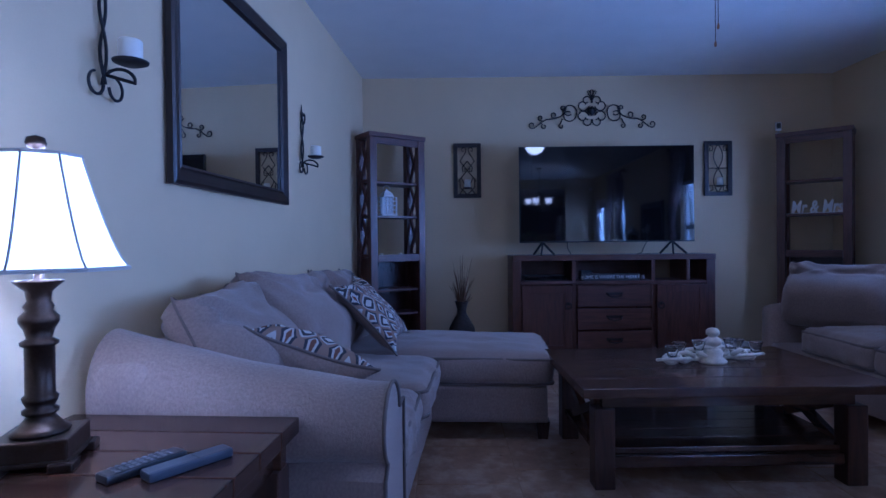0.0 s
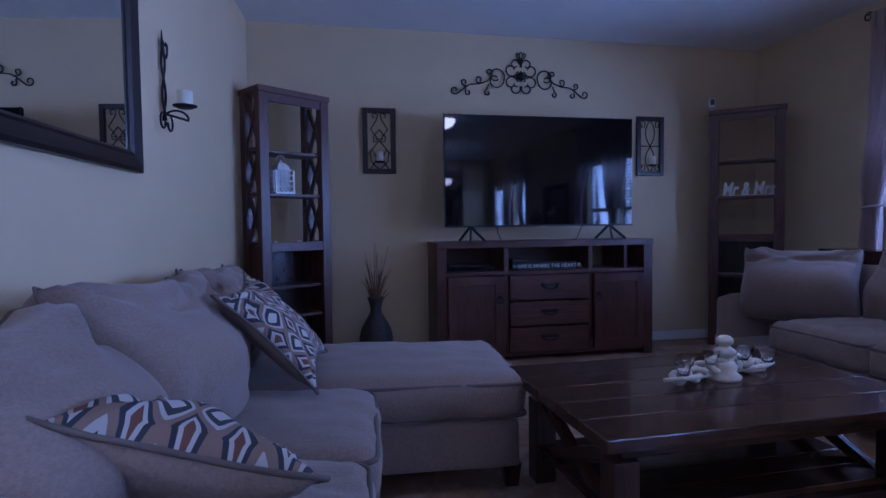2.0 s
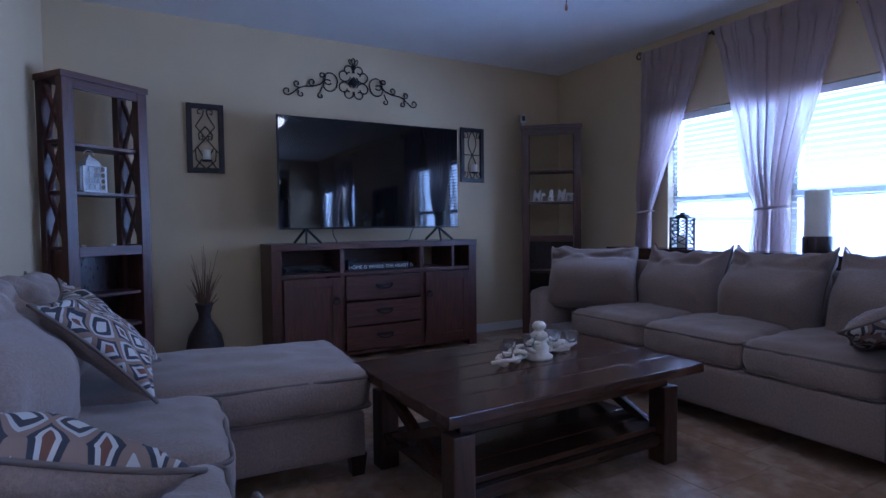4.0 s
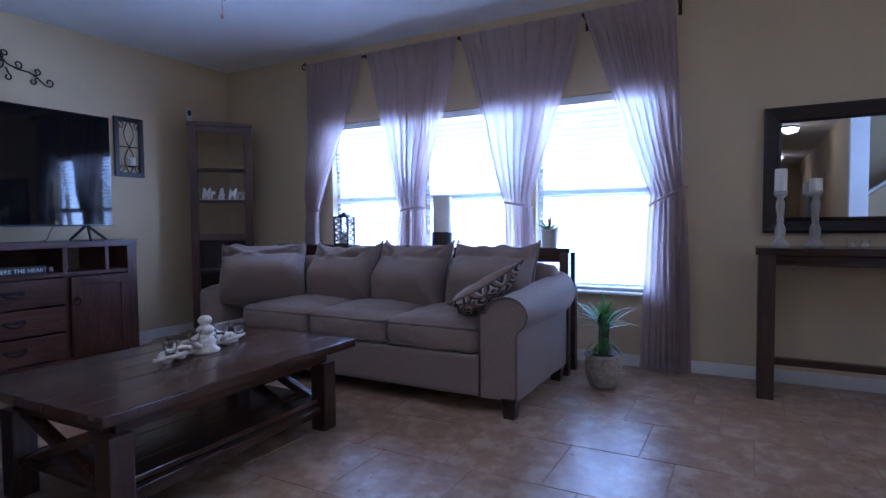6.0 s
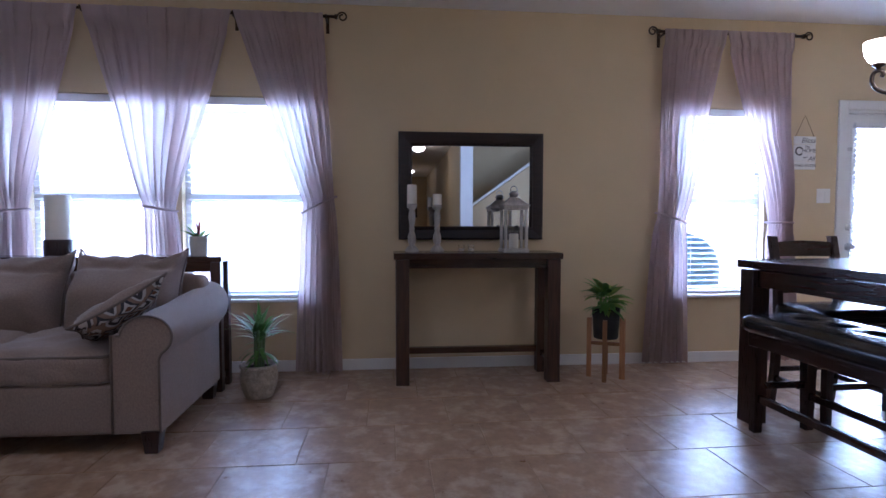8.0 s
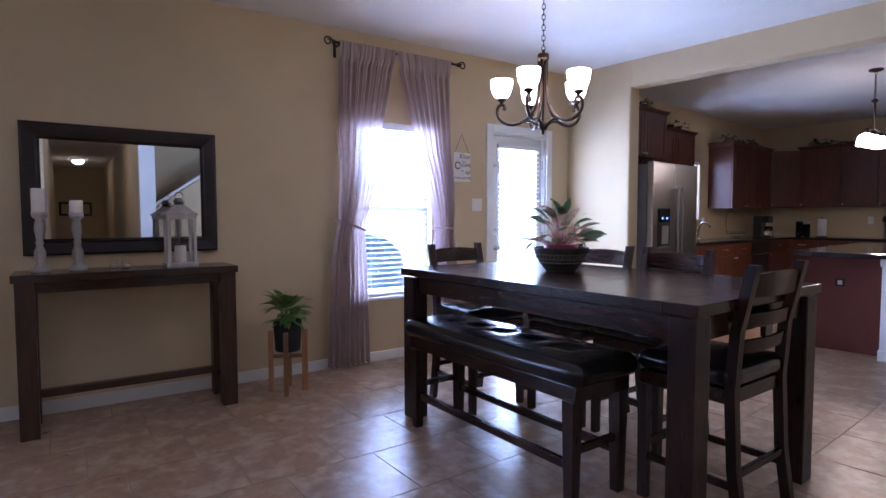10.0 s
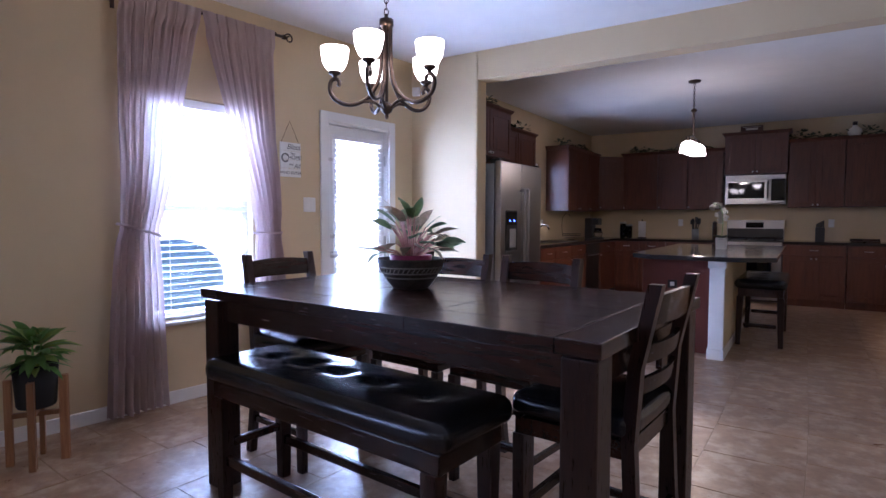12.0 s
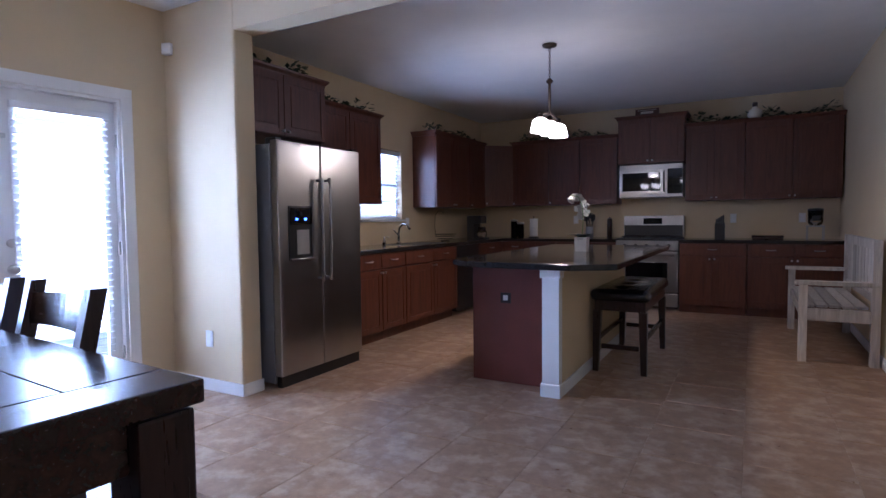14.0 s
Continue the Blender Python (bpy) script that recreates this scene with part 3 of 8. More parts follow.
for q in ((ga - 0.025, ga + 0.012, gz - 0.025, gt + 0.025), (gb - 0.012, gb + 0.025, gz - 0.025, gt + 0.025), (ga + 0.012, gb - 0.012, gz - 0.025, gz + 0.012), (ga + 0.012, gb - 0.012, gt - 0.012, gt + 0.025)):
    box(f, 0.018, 0.030, *q, bev=0.004)
part("glass_bead", f, TRIM, leaf)
p = part("pane", box(B(), 0.05, 0.056, ga, gb, gz, gt), PANE, leaf)
p.visible_shadow = False
part("blind_headrail", bx(-0.01, 0.016, ga - 0.03, gb + 0.03, gt - 0.01, gt + 0.035), VINYL, leaf)
sl = None
for i in range(36):
    m = pose(0.004, (ga + gb) / 2, gt - 0.03 - i * 0.044, 0, 18, 0)
    if sl is None:
        sl = part("blind_slat", bx(-0.012, 0.012, -(gb - ga) / 2 - 0.02, (gb - ga) / 2 + 0.02, -0.001, 0.001, bev=0), VINYL, leaf, place=m)
    else:
        again(sl, m, leaf)
part("door_handle", lathe([(0.0, 0), (0.028, 0.0), (0.03, 0.008), (0.012, 0.014), (0.011, 0.035), (0.026, 0.042), (0.03, 0.056), (0.022, 0.068), (0, 0.072)], 16, m=pose(0.03, y1 - 0.075, 0.92, 0, -90, 0)), NICKEL, leaf, smooth=True)
part("deadbolt", lathe([(0, 0), (0.027, 0.0), (0.027, 0.012), (0.02, 0.02), (0, 0.02)], 16, m=pose(0.03, y1 - 0.075, 1.08, 0, -90, 0)), NICKEL, leaf, smooth=True)
for z in (0.3, 1.02, 1.75):
    part("hinge", bx(0.016, 0.032, y0 + 0.012, y0 + 0.034, z - 0.045, z + 0.045, bev=0.002), NICKEL, d)
part("security_latch", bx(0.0, 0.03, y1 - 0.06, y1 + 0.03, 1.70, 1.73, bev=0.003), NICKEL, d)
part("threshold", bx(0.0, 0.16, y0, y1, -0.006, 0.012), NICKEL, d)


# curtains
def curtain(name, yt0, yt1, yk0, yk1, yb0, yb1, ztop, ztie, zbot, x, label, seed, pull):
    """A rod-pocket panel drawn to a tieback: widths at top, tie and hem along the wall."""
    c = thing(name, pose(x, 0, 0), label, "curtain", "taupe curtain panels")
    bm = B()
    NU, NV = 150, 48
    rows = []
    for j in range(NV + 1):
        t = j / NV
        z = ztop + (zbot - ztop) * t
        k = (ztop - z) / (ztop - ztie)
        if k < 1:
            s = k ** 1.08
            a, b = yt0 + (yk0 - yt0) * s, yt1 + (yk1 - yt1) * s
            amp = 0.020 + 0.012 * k
        else:
            s = min(1, (z - ztie) / (zbot - ztie)) ** 0.55
            a, b = yk0 + (yb0 - yk0) * s, yk1 + (yb1 - yk1) * s
            amp = 0.026 + 0.014 * s
        if abs(k - 1) < 0.06:
            amp *= 0.75
        row = []
        for i in range(NU + 1):
            u = i / NU
            folds = 8.0
            drift = 0.55 * noise.noise(Vector((u * 2.6, t * 0.9, seed)))
            deep = 0.65 + 0.7 * noise.noise(Vector((u * 4.0, t * 0.7, seed + 2)))
            w = math.sin(2 * math.pi * (folds * u + drift)) * amp * deep * (0.55 + 0.9 * min(1.0, t * 2.2))
            gather = max(0.0, 1 - t / 0.35)
            w += (0.004 + 0.010 * gather) * math.sin(2 * math.pi * (21 * u + 1.3 * noise.noise(Vector((u * 5, t * 0.6, seed + 9)))))
            w += 0.010 * noise.noise(Vector((u * 9, t * 3, seed + 4)))
            ruff = 0.006 * math.sin(u * 95 + seed) if t < 0.06 else 0.0
            yy = a + (b - a) * (u + 0.02 * math.sin(2 * math.pi * folds * u))
            bag = 0.03 * max(0, 1 - ((k - 0.8) / 0.25) ** 2)
            if t < 0.045:
                w = w * 0.2 - 0.024
            row.append(bm.verts.new((w - bag + ruff, yy, z)))
        rows.append(row)
    for r, q in zip(rows, rows[1:]):
        for i in range(NU):
            bm.faces.new((r[i], r[i + 1], q[i + 1], q[i]))
    part("panel", bm, CURTAIN, c, smooth=True)
    mid, half = (yk0 + yk1) / 2, abs(yk1 - yk0) / 2 + 0.012
    pts = [(-0.058 * math.sin(a), mid + half * math.cos(a), ztie + pull * math.cos(a)) for a in [math.pi * i / 16 for i in range(-1, 18)]]
    part("tieback", tube(pts, 0.009, 8), CURTAIN, c, smooth=True)
    return c


tl = "sheer taupe curtain panel tied back with a cord"
curtain("curtain", 3.57, 2.90, 3.60, 3.46, 3.64, 3.50, 2.60, 1.19, 0.02, 3.90, tl, 1.0, -0.01)
curtain("curtain", 2.86, 1.93, 2.51, 2.30, 2.58, 2.26, 2.60, 1.19, 0.02, 3.90, tl, 2.0, -0.01)
curtain("curtain", 1.91, 0.91, 1.53, 1.32, 1.53, 1.24, 2.60, 1.21, 0.02, 3.90, tl, 3.0, 0.02)
curtain("curtain", 0.90, 0.28, 0.43, 0.21, 0.50, 0.16, 2.60, 1.24, 0.02, 3.90, tl, 4.0, -0.06)
curtain("curtain", -2.26, -2.76, -2.24, -2.46, -2.14, -2.51, 2.58, 1.15, 0.03, 3.90, tl, 5.0, 0.04)
curtain("curtain", -2.76, -3.31, -3.14, -3.34, -3.10, -3.42, 2.58, 1.12, 0.03, 3.90, tl, 6.0, 0.0)


def curtain_rod(y0, y1, z, brackets, label):
    r = thing("curtain_rod", pose(3.902, 0, z), label, "curtain rod", "bronze curtain rods")
    part("rod", tube([(0, y0, 0), (0, y1, 0)], 0.011, 10), BRONZE, r, smooth=True)
    for y, s in ((y0, -1), (y1, 1)):
        pts = []
        for i in range(26):
            a = i / 25 * 2.6 * math.pi
            rr = 0.036 * (1 - 0.6 * i / 25)
            pts.append((0, y + s * (0.045 - rr * math.cos(a)), rr * math.sin(a)))
        part("finial", tube(pts, 0.006, 8), BRONZE, r, smooth=True)
        part("collar", lathe([(0, -0.01), (0.017, -0.01), (0.018, 0.01), (0, 0.01)], 12, m=pose(0, y, 0, 90)), BRONZE, r)
    for y in brackets:
        b = box(B(), 0.095, 0.104, y - 0.012, y + 0.012, -0.09, 0.03, bev=0.002)
        box(b, 0.0, 0.1, y - 0.006, y + 0.006, -0.02, -0.008)
        tube([(0.0, y, -0.014), (-0.016, y, -0.006), (-0.018, y, 0.012)], 0.005, 6, bm=b)
        part("bracket", b, BRONZE, r)


curtain_rod(0.19, 3.56, 2.585, [0.26, 0.905, 1.92, 2.88], "dark bronze curtain rod with scrolled finials over windows")
curtain_rod(-3.40, -2.22, 2.565, [-3.32, -2.27], "dark bronze curtain rod with scrolled finials over window")

# ---- living room: seating ----
def throw_pillow(place, w, h, t, material, label, seed, ear=0.03, group=""):
    p = thing("throw_pillow", place, label, "pillow", group)
    c = part("cover", pillow(w, h, t, seed, ear=ear), material, p, smooth=True)
    c.data.materials.append(SOFA)
    for f in c.data.polygons:
        if f.normal.z < 0:
            f.material_index = 1
    part("piping", tube(pillow_edge(w, h, ear), 0.006, 6), PIPE, p, smooth=True)
    return p


def seat_cushion(parent, w, d, h, m, seed, name="seat_cushion", wrinkle=0.009, bulge=0.024):
    c = part(name, soft(w, d, h, 0.06, bulge, 26, wrinkle, 8.0, seed), SOFA, parent, smooth=True, place=m)
    for s in (1, -1):
        z = s * (h / 2 - 0.030)
        a, b, r = w / 2 - 0.006, d / 2 - 0.006, 0.045
        pts = []
        for cx, cy, a0 in ((a - r, b - r, 0), (-a + r, b - r, 90), (-a + r, -b + r, 180), (a - r, -b + r, 270)):
            for k in range(5):
                g = radians(a0 + k * 22.5)
                pts.append((cx + r * math.cos(g), cy + r * math.sin(g), z))
        part("piping", tube(pts + pts[:1], 0.008, 6), PIPE, c, smooth=True)
    return c


def rolled_arm(parent, x0, x1, y0, y1, ztop, roll, out, zbot=0.10, back=0.08):
    """An arm with a rolled top that runs along x and swells outwards (out is +1 or -1 in y)."""
    bm = B()
    N = 28
    rows = []
    ins = y1 if out < 0 else y0
    outer = y0 if out < 0 else y1
    prof = [(ins, zbot), (ins, ztop - roll * 0.9)]
    cy = (ins + outer) / 2 + out * 0.045
    for k in range(N + 1):
        a = math.pi * (0.98 - 1.28 * k / N)
        prof.append((cy + out * math.cos(a) * roll * 1.2, ztop - roll + roll * math.sin(a)))
    prof.append((outer - out * 0.012, ztop - 2.1 * roll))
    prof.append((outer - out * 0.012, zbot))
    NX = 16
    for i in range(NX + 1):
        t = i / NX
        x = x0 + (x1 - x0) * t
        row = []
        for k, (y, z) in enumerate(prof):
            drop = 0.0 if z < ztop - roll * 2 else 0.05 * (0.5 - 0.5 * math.cos(math.pi * (1 - t)))
            q = Vector((x * 5, y * 5, z * 5))
            n = 0.006 * noise.noise(q)
            row.append(bm.verts.new((x, y + n, z - drop * 0.2 + n + back * (1 - t) ** 1.4 * max(0, (z - (ztop - 2 * roll))) / (2 * roll))))
        rows.append(row)
    m = len(prof)
    for r, q in zip(rows, rows[1:]):
        for k in range(m):
            bm.faces.new((r[k], r[(k + 1) % m], q[(k + 1) % m], q[k]))
    bm.faces.new(rows[0][::-1])
    bm.faces.new(rows[-1])
    a = part("arm", bm, SOFA, parent, smooth=True)
    a.data.set_sharp_from_angle(angle=radians(50))
    pts = [(x1 + 0.004, y, z + 0.001) for y, z in prof]
    part("piping", tube(pts, 0.006, 6), PIPE, a, smooth=True)
    return a


def foot(parent, x, y, h=0.10, s=0.075):
    bm = box(B(), x - s / 2, x + s / 2, y - s / 2, y + s / 2, 0, h)
    for v in bm.verts:
        if v.co.z < 0.01:
            v.co.x, v.co.y = x + (v.co.x - x) * 0.72, y + (v.co.y - y) * 0.72
    part("foot", bm, ESPRESSO_Z, parent)


# sectional with chaise on the sofa wall; x away from the wall, y along it
s = thing("sectional_sofa", LEFT, "grey-brown chenille sectional sofa with chaise and loose cushions", "sofa")
part("base", soft(0.86, 2.32, 0.26, 0.03, 0.0, 10, 0.004, 4, 1, m=pose(0.45, -2.74, 0.215)), SOFA, s, smooth=True)
part("chaise_base", soft(1.46, 0.72, 0.21, 0.025, 0.0, 10, 0.004, 4, 2, m=pose(0.79, -2.03, 0.195)), SOFA, s, smooth=True)
part("back", soft(0.22, 2.36, 0.62, 0.08, 0.01, 12, 0.006, 4, 3, m=pose(0.14, -2.78, 0.46)), SOFA, s, smooth=True)
rolled_arm(s, 0.06, 0.90, -3.96, -3.60, 0.675, 0.115, -1, back=0.17)
seat_cushion(s, 0.76, 0.56, 0.17, pose(0.525, -3.34, 0.392, 1.5, 2, 0), 11, wrinkle=0.022)
seat_cushion(s, 0.77, 0.67, 0.17, pose(0.545, -2.725, 0.390, 0, 1, 0), 12)
seat_cushion(s, 1.42, 0.78, 0.19, pose(0.845, -2.01, 0.384, 0, 0.5, 0), 13, "chaise_cushion", 0.012, 0.034)
for x, y in ((1.49, -2.33), (1.49, -1.74), (0.84, -3.86), (0.12, -3.86)):
    foot(s, x, y)
for k, (y, w, lean, yaw, z, x) in enumerate(((-3.50, 0.66, 66, 6, 0.715, 0.29), (-2.99, 0.66, 62, -4, 0.735, 0.32), (-2.50, 0.60, 66, 4, 0.705, 0.27), (-2.00, 0.58, 68, -3, 0.70, 0.27))):
    sd = 20 + k * 3.3
    b = part("back_cushion", pillow(w, 0.55, (0.25, 0.25, 0.24, 0.24)[k], sd, ear=-0.035, sag=0.02, fat=0.25, slump=0.8), SOFA, s, smooth=True, place=pose(x, y, z, 0, 0, 90 + yaw) @ pose(0, 0, 0, lean) @ pose(0, 0, 0, 0, 0, (2, -5, 2, -2)[k]))
    part("piping", tube(pillow_edge(w, 0.55, -0.035, 14, 0.8, sd, 0.02), 0.005, 6), PIPE, b, smooth=True)


def propped(place, along, across):
    """A pose at a place with its x along one direction and its y towards another."""
    u = Vector(along).normalized()
    w = u.cross(Vector(across)).normalized()
    v = w.cross(u)
    return Matrix(((u.x, v.x, w.x, place[0]), (u.y, v.y, w.y, place[1]), (u.z, v.z, w.z, place[2]), (0, 0, 0, 1)))


pl = "throw pillow with brown, grey and white ogee print"
throw_pillow(LEFT @ pose(0.55, -2.35, 0.705, 0, 0, 86) @ pose(0, 0, 0, 47) @ pose(0, 0, 0, 0, 0, 6), 0.44, 0.44, 0.15, PRINT, pl + " on chaise", 31, group="printed throw pillows")
p = throw_pillow(propped((-0.30, 1.27, 0.63), (0.88, 0.06, -0.30), (0.10, 0.80, -0.62)), 0.40, 0.37, 0.19, PRINT, pl + " by arm", 37, group="printed throw pillows")
for ob in p.children:
    # the corner against the back cushion stands up
    for v in ob.data.vertices:
        lift = max(0.0, 0.5 - v.co.x / 0.40) * max(0.0, 0.5 + v.co.y / 0.37)
        v.co.z += 0.13 * lift

# sofa under the windows
s = thing("sofa", pose(0, 0, 0), "grey-brown chenille three-seat sofa with rolled arm", "sofa")
part("base", soft(0.92, 2.54, 0.25, 0.025, 0.0, 12, 0.004, 4, 5, m=pose(3.00, 2.22, 0.215)), SOFA, s, smooth=True)
part("back", soft(0.22, 2.54, 0.60, 0.08, 0.01, 12, 0.006, 4, 6, m=pose(3.38, 2.22, 0.50)), SOFA, s, smooth=True)
part("end_panel", soft(0.92, 0.16, 0.52, 0.06, 0.01, 10, 0.006, 4, 7, m=pose(2.99, 3.40, 0.35)), SOFA, s, smooth=True)
arm = rolled_arm(s, -3.48, -2.54, 0.90, 1.13, 0.665, 0.10, -1)
arm.matrix_basis = Matrix.Diagonal((-1, 1, 1, 1))
for v in (0, 1, 2):
    seat_cushion(s, 0.70, 0.625, 0.185, pose(2.885, 1.455 + 0.628 * v, 0.415, 0, -1, 0), 41 + v)
for x in (2.565, 3.40):
    for y in (0.955, 3.42):
        foot(s, x, y, 0.11, 0.085)
for k, (x, y, w, lean, yaw, z) in enumerate(((3.18, 1.33, 0.64, 66, 3, 0.715), (3.19, 1.965, 0.63, 69, -2, 0.705), (3.20, 2.59, 0.62, 70, 2, 0.70))):
    sd = 50 + k * 2.7
    b = part("back_cushion", pillow(w, 0.55, 0.25, sd, ear=-0.014, sag=0.02, fat=0.30, slump=1.2), SOFA, s, smooth=True, place=pose(x, y, z, 0, 0, -90 + yaw) @ pose(0, 0, 0, lean, 0, 2 * k - 2))
    part("piping", tube(pillow_edge(w, 0.55, -0.014, 14, 1.2, sd, 0.02), 0.005, 6), PIPE, b, smooth=True)
b = part("corner_cushion", pillow(0.70, 0.54, 0.34, 63, ear=-0.03, sag=0.02, fat=0.24, slump=1.2), SOFA, s, smooth=True, place=pose(2.92, 3.18, 0.70, 0, 0, -52) @ pose(0, 0, 0, 66, 0, 2))
part("piping", tube(pillow_edge(0.70, 0.54, -0.03, 14, 1.2, 63, 0.02), 0.005, 6), PIPE, b, smooth=True)
throw_pillow(pose(2.79, 1.20, 0.635) @ pose(0, 0, 0, -38, 8) @ pose(0, 0, 0, 0, 0, 28), 0.46, 0.43, 0.15, PRINT, pl + " by rolled arm", 67, group="printed throw pillows")


# ---- living room: tables ----
def board(name, bm, material, parent):
    return part(name, bm, material, parent)


t = thing("coffee_table", pose(1.42, 2.08, 0, 0, 0, 1.0), "dark-stained plank coffee table with crossed end braces", "coffee table")
for i in range(5):
    w = 0.89 / 5
    part("plank", bx(-0.67, 0.67, -0.445 + i * w + 0.0015, -0.445 + (i + 1) * w - 0.0015, 0.423, 0.465, bev=0.005), DARKWOOD, t)
for x in (-1, 1):
    for y in (-1, 1):
        part("leg", bx(x * 0.555 - 0.045, x * 0.555 + 0.045, y * 0.315 - 0.045, y * 0.315 + 0.045, 0, 0.353, bev=0.005), DARKWOOD_Z, t)
for y in (-1, 1):
    part("apron", bx(-0.56, 0.56, y * 0.315 - 0.022, y * 0.315 + 0.022, 0.353, 0.422), DARKWOOD, t)
    part("shelf_rail", bx(-0.509, 0.509, y * 0.315 - 0.03, y * 0.315 + 0.03, 0.09, 0.14), DARKWOOD, t)
for x in (-1, 1):
    part("end_rail", bx(x * 0.555 - 0.03, x * 0.555 + 0.03, -0.292, 0.292, 0.353, 0.422), DARKWOOD_Y, t)
    for k in (-1, 1):
        L = math.hypot(0.54, 0.24)
        part("cross_brace", bx(-0.018, 0.018, -L / 2, L / 2, -0.022, 0.022, m=pose(x * 0.555 + 0.001 * k, 0, 0.243, k * 22.0, 0, 0)), DARKWOOD_Y, t)
for i in range(5):
    w = 0.62 / 5
    part("shelf_board", bx(-0.585, 0.585, -0.31 + i * w + 0.001, -0.31 + (i + 1) * w - 0.001, 0.141, 0.166), DARKWOOD, t)

# centrepiece with votive cups
c = thing("candle_centrepiece", pose(1.53, 2.11, 0.465, 0, 0, 12) @ Matrix.Diagonal((1.28, 1.15, 0.95, 1)), "cream carved figure centrepiece with clear votive cups", "centrepiece")
CARVED = mat("cream_resin", (0.66, 0.58, 0.46), rough=0.55, vary=0.25, scale=40, fine=200, bump=0.4, depth=0.003)
part("figure", lathe([(0, 0), (0.052, 0), (0.055, 0.012), (0.036, 0.03), (0.040, 0.055), (0.030, 0.075), (0.018, 0.085), (0.032, 0.10), (0.036, 0.12), (0.020, 0.135), (0.016, 0.14), (0.026, 0.152), (0.027, 0.168), (0.017, 0.182), (0, 0.187)], 16), CARVED, c, smooth=True)
for side in (-1, 1):
    b = B()
    for k in range(4):
        pts = [(side * (0.03 + k * 0.045 + 0.03 * math.cos(a)), 0.012 * math.sin(2 * a) + 0.02 * (k % 2), 0.025 + 0.012 * (3 - k) + 0.022 * math.sin(a)) for a in [i * 2.2 * math.pi / 14 for i in range(15)]]
        tube(pts, 0.012, 7, bm=b)
    tube([(side * x, 0.015 * math.sin(x * 30), 0.012 + 0.02 * math.sin(x * 9)) for x in [0.02 + 0.02 * i for i in range(12)]], 0.014, 8, bm=b, taper=0.6)
    part("scroll", b, CARVED, c, smooth=True)
    for k, (x, z) in enumerate(((0.07, 0.075), (0.13, 0.060), (0.185, 0.048))):
        y = 0.028 if k % 2 else -0.012
        cup = part("votive_cup", lathe([(0.0, 0), (0.018, 0), (0.022, 0.03), (0.028, 0.05), (0.030, 0.052), (0.0275, 0.05), (0.020, 0.03), (0.016, 0.006), (0, 0.006)], 16), CLEAR, c, smooth=True, place=pose(side * x, y, z))

# end table with lamp and remotes
t = thing("end_table", LEFT, "dark-stained plank end table beside the sofa", "side table")
for i in range(5):
    w = 0.66 / 5
    part("plank", bx(0.035, 0.675, -4.63 + i * w + 0.001, -4.63 + (i + 1) * w - 0.001, 0.575, 0.618, bev=0.004), DARKWOOD, t)
for x in (0.11, 0.62):
    for y in (-4.56, -4.05):
        part("leg", bx(x - 0.04, x + 0.04, y - 0.04, y + 0.04, 0, 0.51), DARKWOOD_Z, t)
for y in (-4.56, -4.05):
    part("apron", bx(0.07, 0.66, y - 0.02, y + 0.02, 0.51, 0.574), DARKWOOD, t)
for x in (0.11, 0.62):
    part("end_rail", bx(x - 0.02, x + 0.02, -4.54, -4.07, 0.505, 0.572), DARKWOOD_Y, t)
part("lower_shelf", bx(0.08, 0.65, -4.53, -4.08, 0.12, 0.145), DARKWOOD, t)

LX, LY = 0.215, -4.30
lp = thing("table_lamp", LEFT @ pose(LX, LY, 0.618, 0, 0, 20) @ Matrix.Scale(0.86, 4), "lit table lamp with cream bell shade and bronze base", "table lamp")
b = box(B(), -0.085, 0.085, -0.085, 0.085, 0.018, 0.075, bev=0.006)
part("plinth", b, BRONZE, lp)
b = B()
for x in (-1, 1):
    for y in (-1, 1):
        box(b, x * 0.075 - 0.028, x * 0.075 + 0.028, y * 0.075 - 0.028, y * 0.075 + 0.028, 0, 0.022, bev=0.005)
box(b, -0.09, 0.09, -0.09, 0.09, 0.014, 0.026, bev=0.004)
part("foot", b, BRONZE, lp)
part("column", lathe([(0, 0.075), (0.062, 0.075), (0.066, 0.082), (0.052, 0.09), (0.040, 0.105), (0.030, 0.118), (0.040, 0.125), (0.040, 0.133), (0.030, 0.14), (0.038, 0.155), (0.040, 0.165), (0.033, 0.172), (0.033, 0.29), (0.042, 0.296), (0.042, 0.304),
                      (0.028, 0.312), (0.034, 0.335), (0.044, 0.352), (0.044, 0.366), (0.030, 0.382), (0.034, 0.392), (0.026, 0.405), (0.030, 0.43), (0.054, 0.452), (0.056, 0.457), (0.012, 0.459), (0.011, 0.48), (0, 0.48)], 24), BRONZE, lp, smooth=True)
part("harp_rod", tube([(0, 0, 0.47), (0, 0, 0.80)], 0.004, 6), BRONZE, lp)
sh = []
for j in range(13):
    q = j / 12
    z = 0.485 + 0.285 * q
    sh.append((0.205 - 0.105 * (q ** 0.72), z))
shade = B()
rings = []
SEG = 48
for r, z in sh:
    ring = []
    for k in range(SEG):
        a = 2 * math.pi * k / SEG
        pn = math.cos(((a * 8 / (2 * math.pi)) % 1 - 0.5) * 2 * math.pi / 8)
        rr = r * math.cos(math.pi / 8) / pn
        ring.append(shade.verts.new((rr * math.cos(a), rr * math.sin(a) * 0.86, z)))
    rings.append(ring)
for p, q in zip(rings, rings[1:]):
    for k in range(SEG):
        shade.faces.new((p[k], p[(k + 1) % SEG], q[(k + 1) % SEG], q[k]))
sh_ob = part("shade", shade, FABRIC_SHADE, lp, "glowing cream fabric shade")
SEAM = mat("shade_trim", (0.55, 0.50, 0.44), rough=0.9, vary=0.1, fine=400, bump=0.2)
